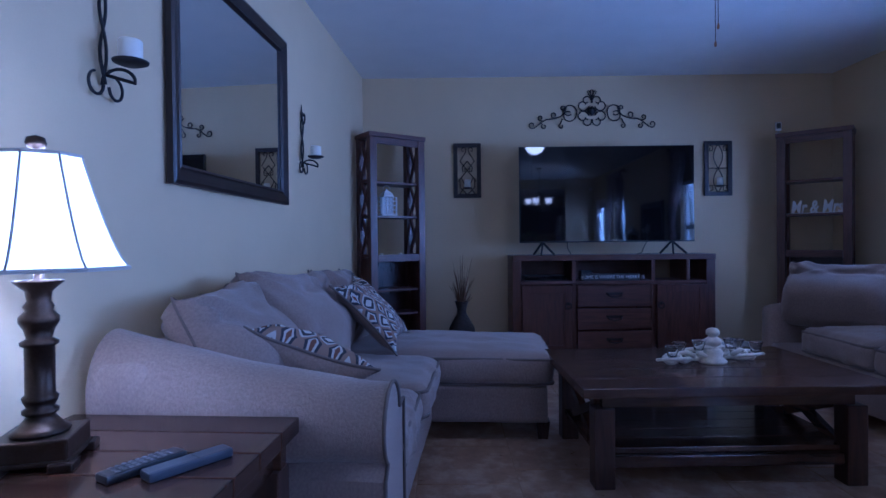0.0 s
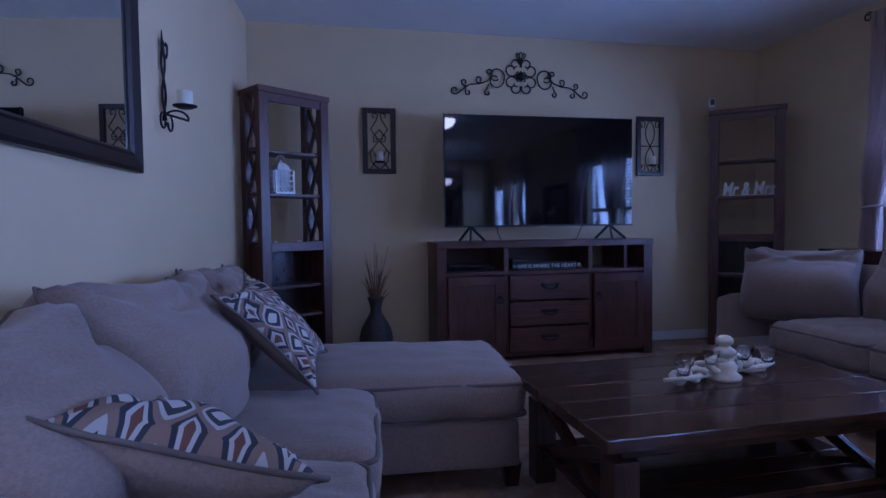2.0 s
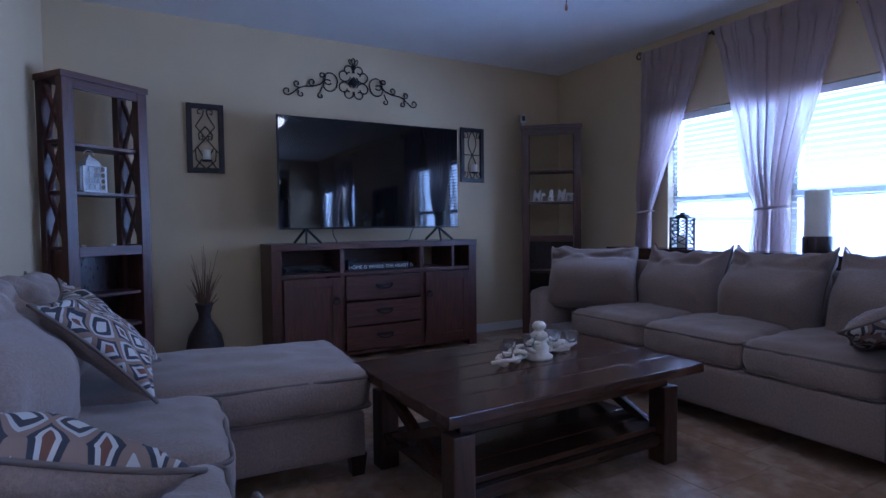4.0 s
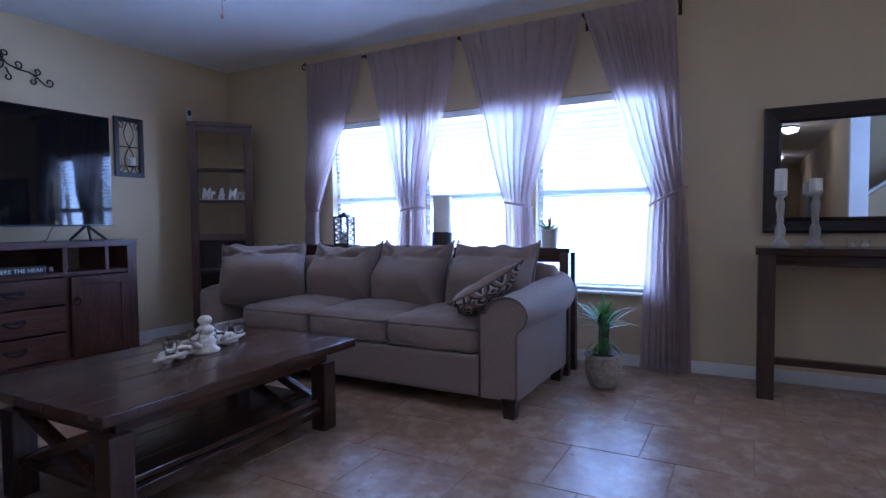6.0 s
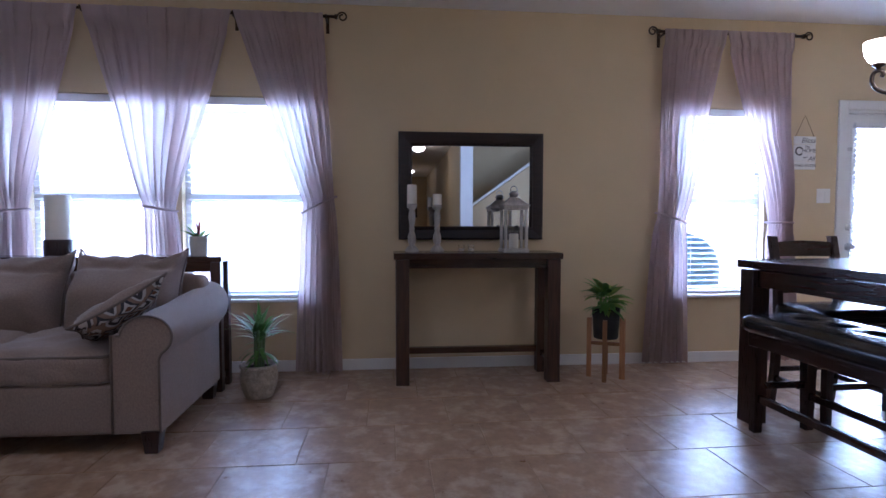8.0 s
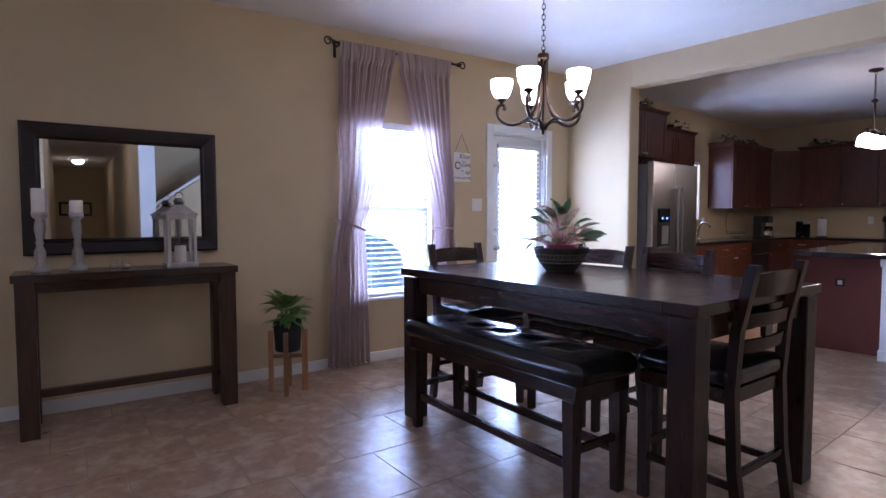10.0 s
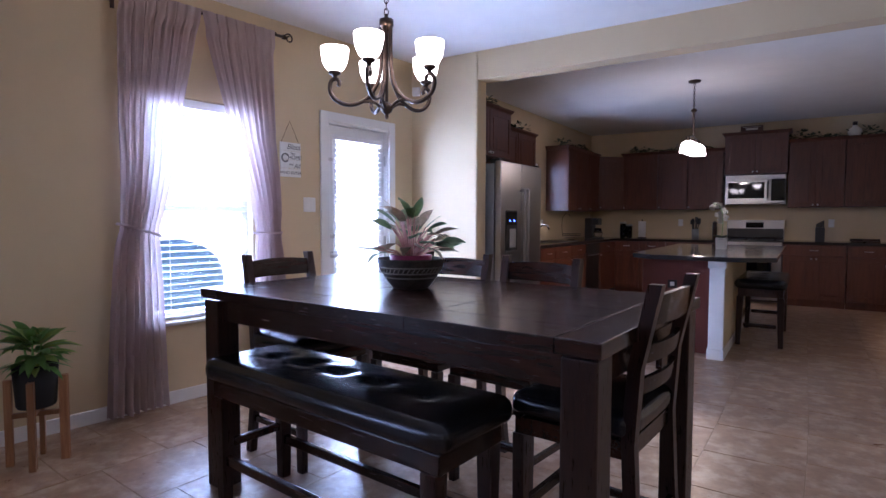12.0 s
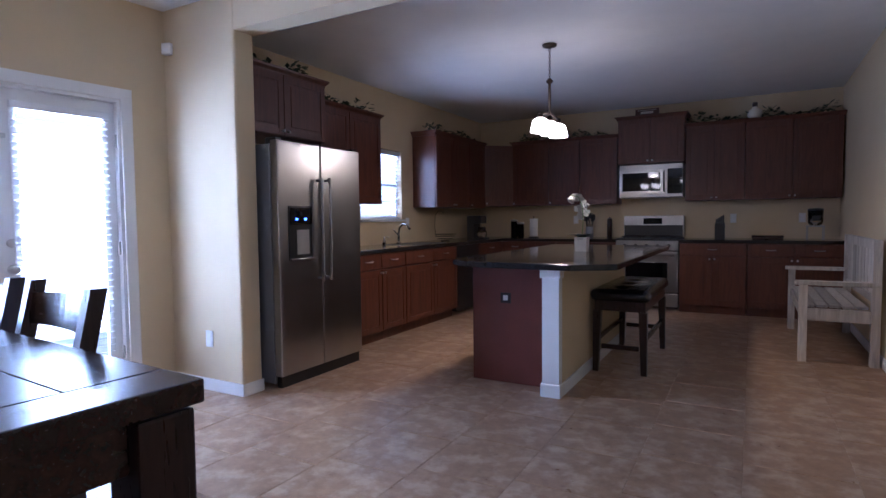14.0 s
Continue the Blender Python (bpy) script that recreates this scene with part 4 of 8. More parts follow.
for k in range(8):
    a = 2 * math.pi * k / 8
    part("rib", tube([(r * 1.004 * math.cos(a), r * 1.004 * 0.86 * math.sin(a), z) for r, z in sh], 0.0035, 6), SEAM, sh_ob, smooth=True)
for (r, z), w in ((sh[0], 0.006), (sh[-1], 0.005)):
    part("shade_band", tube([(r * math.cos(a) * math.cos(math.pi / 8) / math.cos(((a * 8 / (2 * math.pi)) % 1 - 0.5) * 2 * math.pi / 8), r * 0.86 * math.sin(a) * math.cos(math.pi / 8) / math.cos(((a * 8 / (2 * math.pi)) % 1 - 0.5) * 2 * math.pi / 8), z) for a in [2 * math.pi * i / 64 for i in range(65)]], w, 6), SEAM, sh_ob)
part("finial", lathe([(0, 0.77), (0.008, 0.77), (0.008, 0.785), (0.020, 0.79), (0.024, 0.80), (0.020, 0.815), (0, 0.822)], 14), BRONZE, lp, smooth=True)
part("bulb", lathe([(0, 0.55), (0.012, 0.55), (0.030, 0.60), (0.026, 0.63), (0, 0.645)], 12), OPAL, lp, smooth=True)
point_lamp("lamp_bulb", LEFT @ Vector((LX, LY + 0.045, 1.17)), 2.4, (0.92, 0.96, 1.0), 0.03)


def remote(place, material, label):
    r = thing("remote_control", place, label, "remote")
    part("body", bx(-0.024, 0.024, -0.085, 0.085, 0, 0.018, bev=0.006), material, r)
    first = None
    for i in range(9):
        for j in range(3):
            m = pose(-0.014 + 0.014 * j, -0.06 + 0.014 * i, 0.0185)
            if first is None:
                first = part("button", bx(-0.0045, 0.0045, -0.004, 0.004, 0, 0.002, bev=0.001), mat("remote_button", (0.16, 0.16, 0.17), rough=0.5, bump=0), r, place=m)
            else:
                again(first, m, r)
    return r


remote(LEFT @ pose(0.465, -4.33, 0.618, 0, 0, -28), BLACK, "black remote control lying on the end table")
r2 = thing("remote_control", LEFT @ pose(0.555, -4.315, 0.618, 0, 0, -34), "plain dark blue-grey remote lying on the table", "remote")
part("body", bx(-0.022, 0.022, -0.09, 0.09, 0, 0.02, bev=0.006), mat("slate_plastic", (0.05, 0.055, 0.07), rough=0.4, vary=0.1, bump=0.03), r2)
part("back_seam", bx(-0.02, 0.02, 0.012, 0.014, 0.0195, 0.0206, bev=0), BLACK, r2)


# ---- living room: walls ----
def framed_mirror(name, place, w, h, fw, label):
    """Stands in x-z, faces -y."""
    m = thing(name, place, label, "mirror")
    f = B()
    prof = [(0, 0.004), (0, 0.030), (0.015, 0.036), (fw * 0.45, 0.030), (fw * 0.75, 0.022), (fw * 0.85, 0.026), (fw, 0.014), (fw, 0.004)]
    corners = [(-w / 2, 0, 1, 1), (w / 2, 0, -1, 1), (w / 2, h, -1, -1), (-w / 2, h, 1, -1)]
    rings = [[f.verts.new((cx + sx * i, -o, cz + sz * i)) for i, o in prof] for cx, cz, sx, sz in corners]
    for k in range(4):
        a, b = rings[k], rings[(k + 1) % 4]
        for i in range(len(prof)):
            j = (i + 1) % len(prof)
            f.faces.new((a[i], b[i], b[j], a[j]))
    part("mirror_frame", f, BLACKFRAME, m)
    part("mirror_glass", box(B(), -w / 2 + fw * 0.9, w / 2 - fw * 0.9, -0.010, -0.006, fw * 0.9, h - fw * 0.9), MIRROR, m)
    return m


framed_mirror("wall_mirror", LEFT @ pose(0.006, -2.845, 1.315, 0, 0, 90), 1.22, 0.95, 0.08, "large mirror in black-brown wooden frame above the sofa")


def sconce(place):
    """A wrought-iron candle bracket: stands in x-z, faces -y."""
    s = thing("candle_sconce", place, "wrought-iron scroll wall sconce holding an ivory candle", "sconce", "iron candle sconces")
    b = B()
    for k in (-1, 1):
        tube([(k * 0.012 * math.sin(z * 22), -0.012 + 0.006 * k * math.cos(z * 22), 0.02 + z) for z in [0.014 * i for i in range(26)]], 0.0055, 6, bm=b)
    tube([(0, -0.010, 0.36), (0, -0.010, 0.42)], 0.007, 6, bm=b, taper=0.3)
    part("stem", b, IRON, s, smooth=True)
    for k in (-1, 1):
        pts = [(k * (0.045 + 0.032 * math.cos(a)), -0.02, 0.015 + 0.034 * math.sin(a)) for a in [math.pi * (1.0 + 1.45 * i / 20) for i in range(21)]]
        part("scroll", tube(pts, 0.0055, 6, taper=0.8), IRON, s, smooth=True)
        part("scroll", tube([(k * 0.008, -0.02 - 0.004, 0.30 + 0.0), (k * 0.034, -0.02, 0.33), (k * 0.036, -0.02, 0.36), (k * 0.018, -0.02, 0.368), (k * 0.012, -0.02, 0.35)], 0.005, 6), IRON, s, smooth=True)
    part("bracket", tube([(0, -0.015, 0.05)] + [(0, -0.06 - 0.055 * math.cos(a), 0.02 + 0.045 * math.sin(a)) for a in [math.pi * (-0.1 - 0.9 * i / 12) + math.pi * 1.0 for i in range(13)][::-1]], 0.0055, 6), IRON, s, smooth=True)
    part("dish", lathe([(0, 0), (0.03, 0.0), (0.05, 0.008), (0.052, 0.014), (0.047, 0.012), (0, 0.006)], 20, m=pose(0, -0.10, 0.075)), IRON, s, smooth=True)
    part("candle", lathe([(0, 0), (0.032, 0), (0.034, 0.004), (0.034, 0.066), (0.030, 0.07), (0, 0.066)], 20, m=pose(0, -0.10, 0.083)), CANDLE, s, "short ivory pillar candle", smooth=True)
    return s


sc = sconce(LEFT @ pose(0.004, -1.92, 1.56, 0, 0, 90))
copy_thing(sc, LEFT @ pose(0.004, -3.80, 1.56, 0, 0, 90))


def iron_panel(place, style):
    p = thing("iron_wall_plaque", place, "dark framed wrought-iron wall plaque with candle cup", "wall decor", "framed iron plaques")
    w, h = 0.27, 0.535
    f = B()
    for q in ((-w / 2, -w / 2 + 0.04, 0, h), (w / 2 - 0.04, w / 2, 0, h), (-w / 2 + 0.04, w / 2 - 0.04, 0, 0.04), (-w / 2 + 0.04, w / 2 - 0.04, h - 0.04, h)):
        box(f, q[0], q[1], -0.028, -0.004, q[2], q[3], bev=0.003)
    part("frame", f, BLACKFRAME, p)
    b = B()
    y = -0.018
    if style == 0:
        for k in (-1, 1):
            tube([(k * x, y, z) for x, z in ((0.0, 0.03), (0.07, 0.10), (0.075, 0.18), (0.0, 0.27), (0.07, 0.36), (0.02, 0.44), (0.01, 0.48), (0.03, 0.495), (0.055, 0.48), (0.05, 0.455), (0.035, 0.46))], 0.005, 6, bm=b)
            tube([(k * x, y, z) for x, z in ((0.0, 0.36), (0.05, 0.30), (0.045, 0.26), (0.02, 0.26), (0.02, 0.285), (0.035, 0.285))], 0.005, 6, bm=b)
            tube([(k * x, y, z) for x, z in ((0.08, 0.03), (0.02, 0.12), (0.06, 0.20), (0.09, 0.16))], 0.005, 6, bm=b)
    else:
        for k in (-1, 1):
            tube([(k * 0.045 * math.sin(math.pi * 2 * z / 0.48 * 1.0), y, 0.028 + z) for z in [0.48 * i / 30 for i in range(31)]], 0.005, 6, bm=b)
            tube([(k * x, y, z) for x, z in ((0.09, 0.27), (0.05, 0.27), (0.0, 0.268))], 0.005, 6, bm=b)
            tube([(k * x, y, z) for x, z in ((0.09, 0.50), (0.05, 0.48), (0.055, 0.44), (0.085, 0.44), (0.08, 0.47))], 0.005, 6, bm=b)
            tube([(k * x, y, z) for x, z in ((0.09, 0.04), (0.05, 0.06), (0.055, 0.10), (0.085, 0.10), (0.08, 0.07))], 0.005, 6, bm=b)
    part("ironwork", b, IRON, p, smooth=True)
    part("dish", lathe([(0, 0), (0.03, 0), (0.046, 0.012), (0, 0.008)], 16, m=pose(0.0, -0.055, 0.085)), IRON, p, smooth=True)
    part("candle", lathe([(0, 0), (0.03, 0), (0.03, 0.075), (0.026, 0.08), (0, 0.076)], 16, m=pose(0.0, -0.055, 0.094)), CANDLE, p, "ivory pillar candle", smooth=True)


iron_panel(pose(0.405, YT, 1.525), 0)
iron_panel(pose(2.865, YT, 1.52), 1)

# scrolled iron crest over the television
a = thing("iron_wall_crest", pose(1.635, YT - 0.012, 2.182), "wide black wrought-iron scroll crest above the television", "wall decor")
part("diamond", tube([(x, 0, z) for x, z in ((-0.045, 0.183), (0.0, 0.228), (0.045, 0.183), (0.0, 0.138), (-0.045, 0.183))], 0.006, 6), IRON, a)
part("rosette", lathe([(0, 0), (0.036, 0), (0.032, 0.012), (0.014, 0.018), (0, 0.02)], 8, m=pose(0, 0, 0.183, 90)), IRON, a, smooth=True)
part("collar", lathe([(0, -0.012), (0.016, -0.012), (0.018, 0.0), (0.016, 0.012), (0, 0.012)], 12, m=pose(0, 0, 0.305)), IRON, a, smooth=True)
for k in (-1, 1):
    d = math.radians
    for pts in (spiral((0.052, 0.285), 0.050, d(205), -0.95, -0.62, 22),
                spiral((0.088, 0.238), 0.060, d(190), 0.95, -0.55, 22),
                spiral((0.088, 0.128), 0.060, d(170), -0.95, -0.55, 22),
                spiral((0.052, 0.081), 0.050, d(155), 0.95, -0.62, 22),
                spiral((0.224, 0.178), 0.076, d(180), -0.85, -0.60, 22, (0.152, 0, 0.160)),
                spiral((0.228, 0.146), 0.074, d(180), 0.85, -0.60, 22, (0.152, 0, 0.160)),
                [(x, 0, z) for x, z in ((0.250, 0.225), (0.262, 0.180), (0.300, 0.136), (0.370, 0.110), (0.450, 0.103), (0.500, 0.076), (0.540, 0.040), (0.570, 0.020))],
                spiral((0.590, 0.050), 0.034, d(-120), 0.95, -0.60, 18),
                spiral((0.286, 0.212), 0.026, d(190), -0.95, -0.55, 16, (0.258, 0, 0.185)),
                spiral((0.374, 0.146), 0.030, d(-75), 0.90, -0.55, 16, (0.330, 0, 0.122)),
                spiral((0.505, 0.120), 0.026, d(-75), 0.90, -0.55, 16, (0.478, 0, 0.088)),
                spiral((0.302, 0.038), 0.026, d(75), -0.90, -0.55, 16, (0.290, 0, 0.110)),
                spiral((0.472, 0.036), 0.026, d(55), -0.90, -0.55, 16, (0.505, 0, 0.072))):
        part("scroll", tube([(k * p[0], 0, p[2]) for p in pts], 0.0058, 6), IRON, a, smooth=True)
    part("petal", tube([(0, 0, 0.31), (k * 0.032, 0, 0.345), (k * 0.046, 0, 0.372), (k * 0.034, 0, 0.384), (k * 0.016, 0, 0.365), (0, 0, 0.325)], 0.0048, 6), IRON, a, smooth=True)
part("petal", tube([(0, 0, 0.31), (0.014, 0, 0.355), (0.012, 0, 0.385), (0, 0, 0.394), (-0.012, 0, 0.385), (-0.014, 0, 0.355), (0, 0, 0.31)], 0.0048, 6), IRON, a, smooth=True)

# television
tv = thing("television", pose(1.66, 4.385, 0.962), "large black flat-screen television standing on the console", "television")
part("casing", bx(-0.795, 0.795, 0.0, 0.045, 0.115, 0.99, bev=0.006), BLACK, tv)
part("bezel", bx(-0.797, 0.797, -0.004, 0.006, 0.113, 0.125, bev=0.002), BLACK, tv)
part("screen", box(B(), -0.789, 0.789, -0.006, -0.001, 0.126, 0.984), SCREEN, tv)
part("edge_trim", bx(-0.799, -0.794, -0.005, 0.02, 0.113, 0.992, bev=0.001), BLACK, tv)
part("maker_plate", bx(-0.022, 0.022, -0.009, -0.004, 0.108, 0.116, bev=0.001), NICKEL, tv)
for x in (-0.59, 0.59):
    b = tube([(x, -0.01, 0.115), (x + 0.085, -0.11, 0.006)], 0.011, 8)
    tube([(x, 0.02, 0.115), (x - 0.06, 0.13, 0.006)], 0.011, 8, bm=b)
    tube([(x, -0.01, 0.115), (x - 0.03, -0.10, 0.006)], 0.009, 8, bm=b)
    part("stand_leg", b, BLACK, tv)
for x, d in ((0.30, 0.10), (-0.32, -0.02)):
    cb = thing("power_cable", pose(1.66 + x, 4.45, 0.962), "thin black cable hanging behind the television", "cable")
    part("cord", tube([(d * q + 0.01 * math.sin(6 * q), 0.02, 0.12 * q * q + 0.004) for q in [i / 10 for i in range(11)]], 0.004, 6), BLACK, cb)


# console under the television
def panel_door(parent, x0, x1, z0, z1, y, material, rail=0.07, name="door"):
    d = part(name, bx(x0, x1, y - 0.012, y + 0.006, z0, z1, bev=0.003), material, parent)
    f = B()
    for q in ((x0, x0 + rail, z0, z1), (x1 - rail, x1, z0, z1), (x0 + rail, x1 - rail, z0, z0 + rail), (x0 + rail, x1 - rail, z1 - rail, z1)):
        box(f, q[0], q[1], y - 0.022, y - 0.0125, q[2], q[3], bev=0.003)
    part("door_frame", f, material, d)
    return d


c = thing("media_console", pose(1.71, 4.36, 0), "reddish walnut media console with doors and three drawers", "media console")
W, D, HC = 0.92, 0.40, 0.962
part("top", bx(-W, W, -0.012, D, HC - 0.05, HC, bev=0.004), REDWOOD, c)
for x in (-1, 1):
    part("side", bx(min(x * W, x * (W - 0.08)), max(x * W, x * (W - 0.08)), 0, D - 0.01, 0, HC - 0.051), REDWOOD_Z, c)
part("shelf", bx(-W + 0.081, W - 0.081, 0.004, D - 0.02, 0.695, 0.725), REDWOOD, c)
part("bottom", bx(-W + 0.081, W - 0.081, 0.01, D - 0.02, 0.04, 0.07), REDWOOD, c)
part("back", bx(-W + 0.081, 0.40, D - 0.018, D - 0.008, 0.07, HC - 0.052), REDWOOD, c)
part("back", bx(0.40, W - 0.081, D - 0.018, D - 0.008, 0.07, 0.695), REDWOOD, c)
for x in (-0.36, 0.36):
    part("divider", bx(x - 0.018, x + 0.018, 0.004, D - 0.02, 0.726, HC - 0.051), REDWOOD_Z, c)
    part("divider", bx(x - 0.018, x + 0.018, 0.004, D - 0.02, 0.071, 0.694), REDWOOD_Z, c)
part("divider", bx(0.66, 0.69, 0.004, D - 0.02, 0.726, HC - 0.051), REDWOOD_Z, c)
for x0, x1, hx in ((-0.835, -0.385, -0.42), (0.385, 0.835, 0.42)):
    dd = panel_door(c, x0, x1, 0.075, 0.688, 0.0, REDWOOD_Z)
    part("ring_pull", tube([(hx + 0.026 * math.cos(a), -0.03, 0.50 + 0.026 * math.sin(a)) for a in [2 * math.pi * i / 20 for i in range(21)]], 0.005, 6), IRON, dd, smooth=True)
    part("pull_plate", lathe([(0, 0), (0.016, 0), (0.012, 0.008), (0, 0.01)], 12, m=pose(hx, -0.022, 0.52, 90)), IRON, dd)
for z0, z1 in ((0.49, 0.688), (0.285, 0.475), (0.08, 0.27)):
    dr = part("drawer", bx(-0.335, 0.335, -0.014, 0.006, z0, z1, bev=0.004), REDWOOD, c)
    part("drawer_pull", tube([(-0.065, -0.016, (z0 + z1) / 2 + 0.02), (-0.055, -0.04, (z0 + z1) / 2), (0, -0.045, (z0 + z1) / 2 - 0.012), (0.055, -0.04, (z0 + z1) / 2), (0.065, -0.016, (z0 + z1) / 2 + 0.02)], 0.006, 7), IRON, dr, smooth=True)
    part("pull_plate", bx(-0.075, 0.075, -0.018, -0.0145, (z0 + z1) / 2 + 0.008, (z0 + z1) / 2 + 0.03, bev=0.001), IRON, dr)
p = thing("box_sign", pose(1.71, 4.40, 0.725), "black block sign with white capital letters in console", "sign")
part("block", bx(-0.25, 0.25, 0.0, 0.04, 0, 0.062), BLACK, p)
words("lettering", "HOME IS WHERE THE HEART IS", 0.042, WHITE, p, pose(0, -0.002, 0.018), 0.001)
p = thing("media_player", pose(1.10, 4.44, 0.725), "slim black media player on the console shelf", "media player")
part("case", bx(-0.19, 0.19, 0, 0.22, 0.004, 0.046), BLACK, p)
part("front_panel", bx(-0.185, 0.185, -0.004, -0.0005, 0.008, 0.042, bev=0.001), SCREEN, p)
p = thing("router_box", pose(1.50, 4.50, 0.725), "small black electronics box on console shelf", "electronics")
part("case", bx(-0.05, 0.05, 0, 0.1, 0, 0.08), BLACK, p)
part("lid", bx(-0.048, 0.048, 0.002, 0.098, 0.0805, 0.084, bev=0.001), BLACK, p)


# corner bookcases: x along the front, -y faces the room
def bookcase(place, label, shelves, lattice):
    k = thing("bookcase", place, label, "bookcase", "walnut corner bookcases")
    w, d, h = 0.575, 0.27, 2.07
    for x in (-1, 1):
        for y in (0.03, d - 0.03):
            part("post", bx(x * (w / 2 - 0.035) - 0.035, x * (w / 2 - 0.035) + 0.035, y - 0.03, y + 0.03, 0, h - 0.041), REDWOOD_Z, k)
        part("side_panel", bx(x * (w / 2 - 0.03) - 0.012, x * (w / 2 - 0.03) + 0.012, 0.061, d - 0.061, 0.05, 0.95), REDWOOD_Z, k)
        if lattice:
            for z0, z1 in ((0.99, 1.32), (1.34, 1.64), (1.66, 2.0)):
                for s in (-1, 1):
                    L = math.hypot(d - 0.12, z1 - z0)
                    a = math.degrees(math.atan2(z1 - z0, d - 0.12))
                    part("lattice", bx(-0.011, 0.011, -L / 2, L / 2, -0.013, 0.013, m=pose(x * (w / 2 - 0.03) + 0.0015 * s, d / 2, (z0 + z1) / 2, s * a)), REDWOOD, k)
                part("side_rail", bx(x * (w / 2 - 0.03) - 0.012, x * (w / 2 - 0.03) + 0.012, 0.061, d - 0.061, z0 - 0.025, z0 - 0.001), REDWOOD, k)
        else:
            part("side_panel", bx(x * (w / 2 - 0.03) - 0.012, x * (w / 2 - 0.03) + 0.012, 0.061, d - 0.061, 0.96, 2.02), REDWOOD_Z, k)
    part("top", bx(-w / 2 - 0.008, w / 2 + 0.008, -0.008, d + 0.005, h - 0.04, h, bev=0.004), REDWOOD, k)
    part("top_rail", bx(-w / 2 + 0.071, w / 2 - 0.071, 0.004, 0.03, h - 0.10, h - 0.041), REDWOOD, k)
    part("waist_rail", bx(-w / 2 + 0.071, w / 2 - 0.071, 0.002, 0.032, 0.92, 0.985), REDWOOD, k)
    part("base_rail", bx(-w / 2 + 0.071, w / 2 - 0.071, 0.004, 0.03, 0.03, 0.11), REDWOOD, k)
    part("lower_back", bx(-w / 2 + 0.05, w / 2 - 0.05, d - 0.012, d - 0.004, 0.04, 0.96), ESPRESSO_Z, k)
    for z in shelves:
        part("shelf", bx(-w / 2 + 0.045, w / 2 - 0.045, 0.033, d - 0.014, z - 0.022, z), REDWOOD, k)
    return k


BL = pose(-0.235, 4.335, 0, 0, 0, 36)
bookcase(BL, "reddish walnut corner bookcase with open crossed sides", (0.12, 0.45, 0.67, 0.96, 1.335, 1.64), True)
BR = pose(3.50, 4.335, 0, 0, 0, -40)
bookcase(BR, "reddish walnut corner bookcase behind the sofa", (0.12, 0.38, 0.63, 0.96, 1.32, 1.63), False)
l = thing("white_lantern", BL @ pose(-0.05, 0.13, 1.335) @ Matrix.Scale(1.15, 4), "white cut-metal lantern on the bookcase shelf", "lantern")
b = B()
box(b, -0.07, 0.07, -0.05, 0.05, 0, 0.012, bev=0.002)
for x in (-1, 1):
    for y in (-1, 1):
        box(b, x * 0.064 - 0.005, x * 0.064 + 0.005, y * 0.044 - 0.005, y * 0.044 + 0.005, 0.012, 0.15)
part("body", b, WHITE, l)
for y in (-0.046, 0.046):
    b = B()
    for i in range(4):
        for j in range(4):
            cx, cz = -0.045 + 0.03 * i, 0.032 + 0.034 * j
            tube([(cx + 0.016 * math.cos(a), y, cz + 0.018 * math.sin(a)) for a in [2 * math.pi * q / 8 for q in range(9)]], 0.0032, 5, bm=b)
    part("fretwork", b, WHITE, l)
part("inner_panel", bx(-0.058, 0.058, -0.003, 0.003, 0.013, 0.15, bev=0), mat("frosted_paper", (0.7, 0.72, 0.75), rough=0.8), l)
part("roof", lathe([(0.078, 0.15), (0.080, 0.155), (0.066, 0.178), (0.040, 0.195), (0.014, 0.205), (0.012, 0.215), (0, 0.218)], 4, m=pose(0, 0, 0, 0, 0, 45), squash=(1.0, 0.75)), WHITE, l)
part("handle", tube([(0.03 * math.cos(a), 0, 0.215 + 0.028 * math.sin(a)) for a in [math.pi * i / 12 for i in range(13)]], 0.003, 6), WHITE, l)
for x in (-0.13, 0.07):
    v = thing("votive_candle", BL @ pose(x, 0.10, 0.96), "small ivory votive candle on bookcase shelf", "candle", "bookcase votives")
    part("wax", lathe([(0, 0), (0.016, 0), (0.017, 0.003), (0.017, 0.034), (0.014, 0.036), (0, 0.034)], 14), CANDLE, v, smooth=True)
    part("wick", tube([(0, 0, 0.033), (0.001, 0, 0.042)], 0.001, 5), BLACK, v)
p = thing("script_sign", BR @ pose(0.0, 0.10, 1.32), "white freestanding script letters on the bookcase shelf", "sign")
words("lettering", "Mr & Mrs", 0.165, WHITE, p, pose(0.012, 0, 0.004) @ Matrix.Diagonal((0.62, 1, 1, 1)), 0.008, 0.22, bold=0.004)
part("base_strip", bx(-0.26, 0.22, -0.01, 0.012, 0, 0.006, bev=0.001), WHITE, p)
p = thing("security_camera", pose(3.30, 4.52, 2.07, 0, 0, -20), "small white home security camera on the bookcase", "camera")
part("stand", lathe([(0, 0), (0.026, 0), (0.026, 0.004), (0.008, 0.010), (0.007, 0.03), (0, 0.03)], 16), WHITE, p, smooth=True)
part("housing", bx(-0.026, 0.026, -0.016, 0.016, 0.028, 0.108, bev=0.010), WHITE, p)
part("lens_plate", bx(-0.017, 0.017, -0.0185, -0.0155, 0.046, 0.096, bev=0.006), BLACK, p)

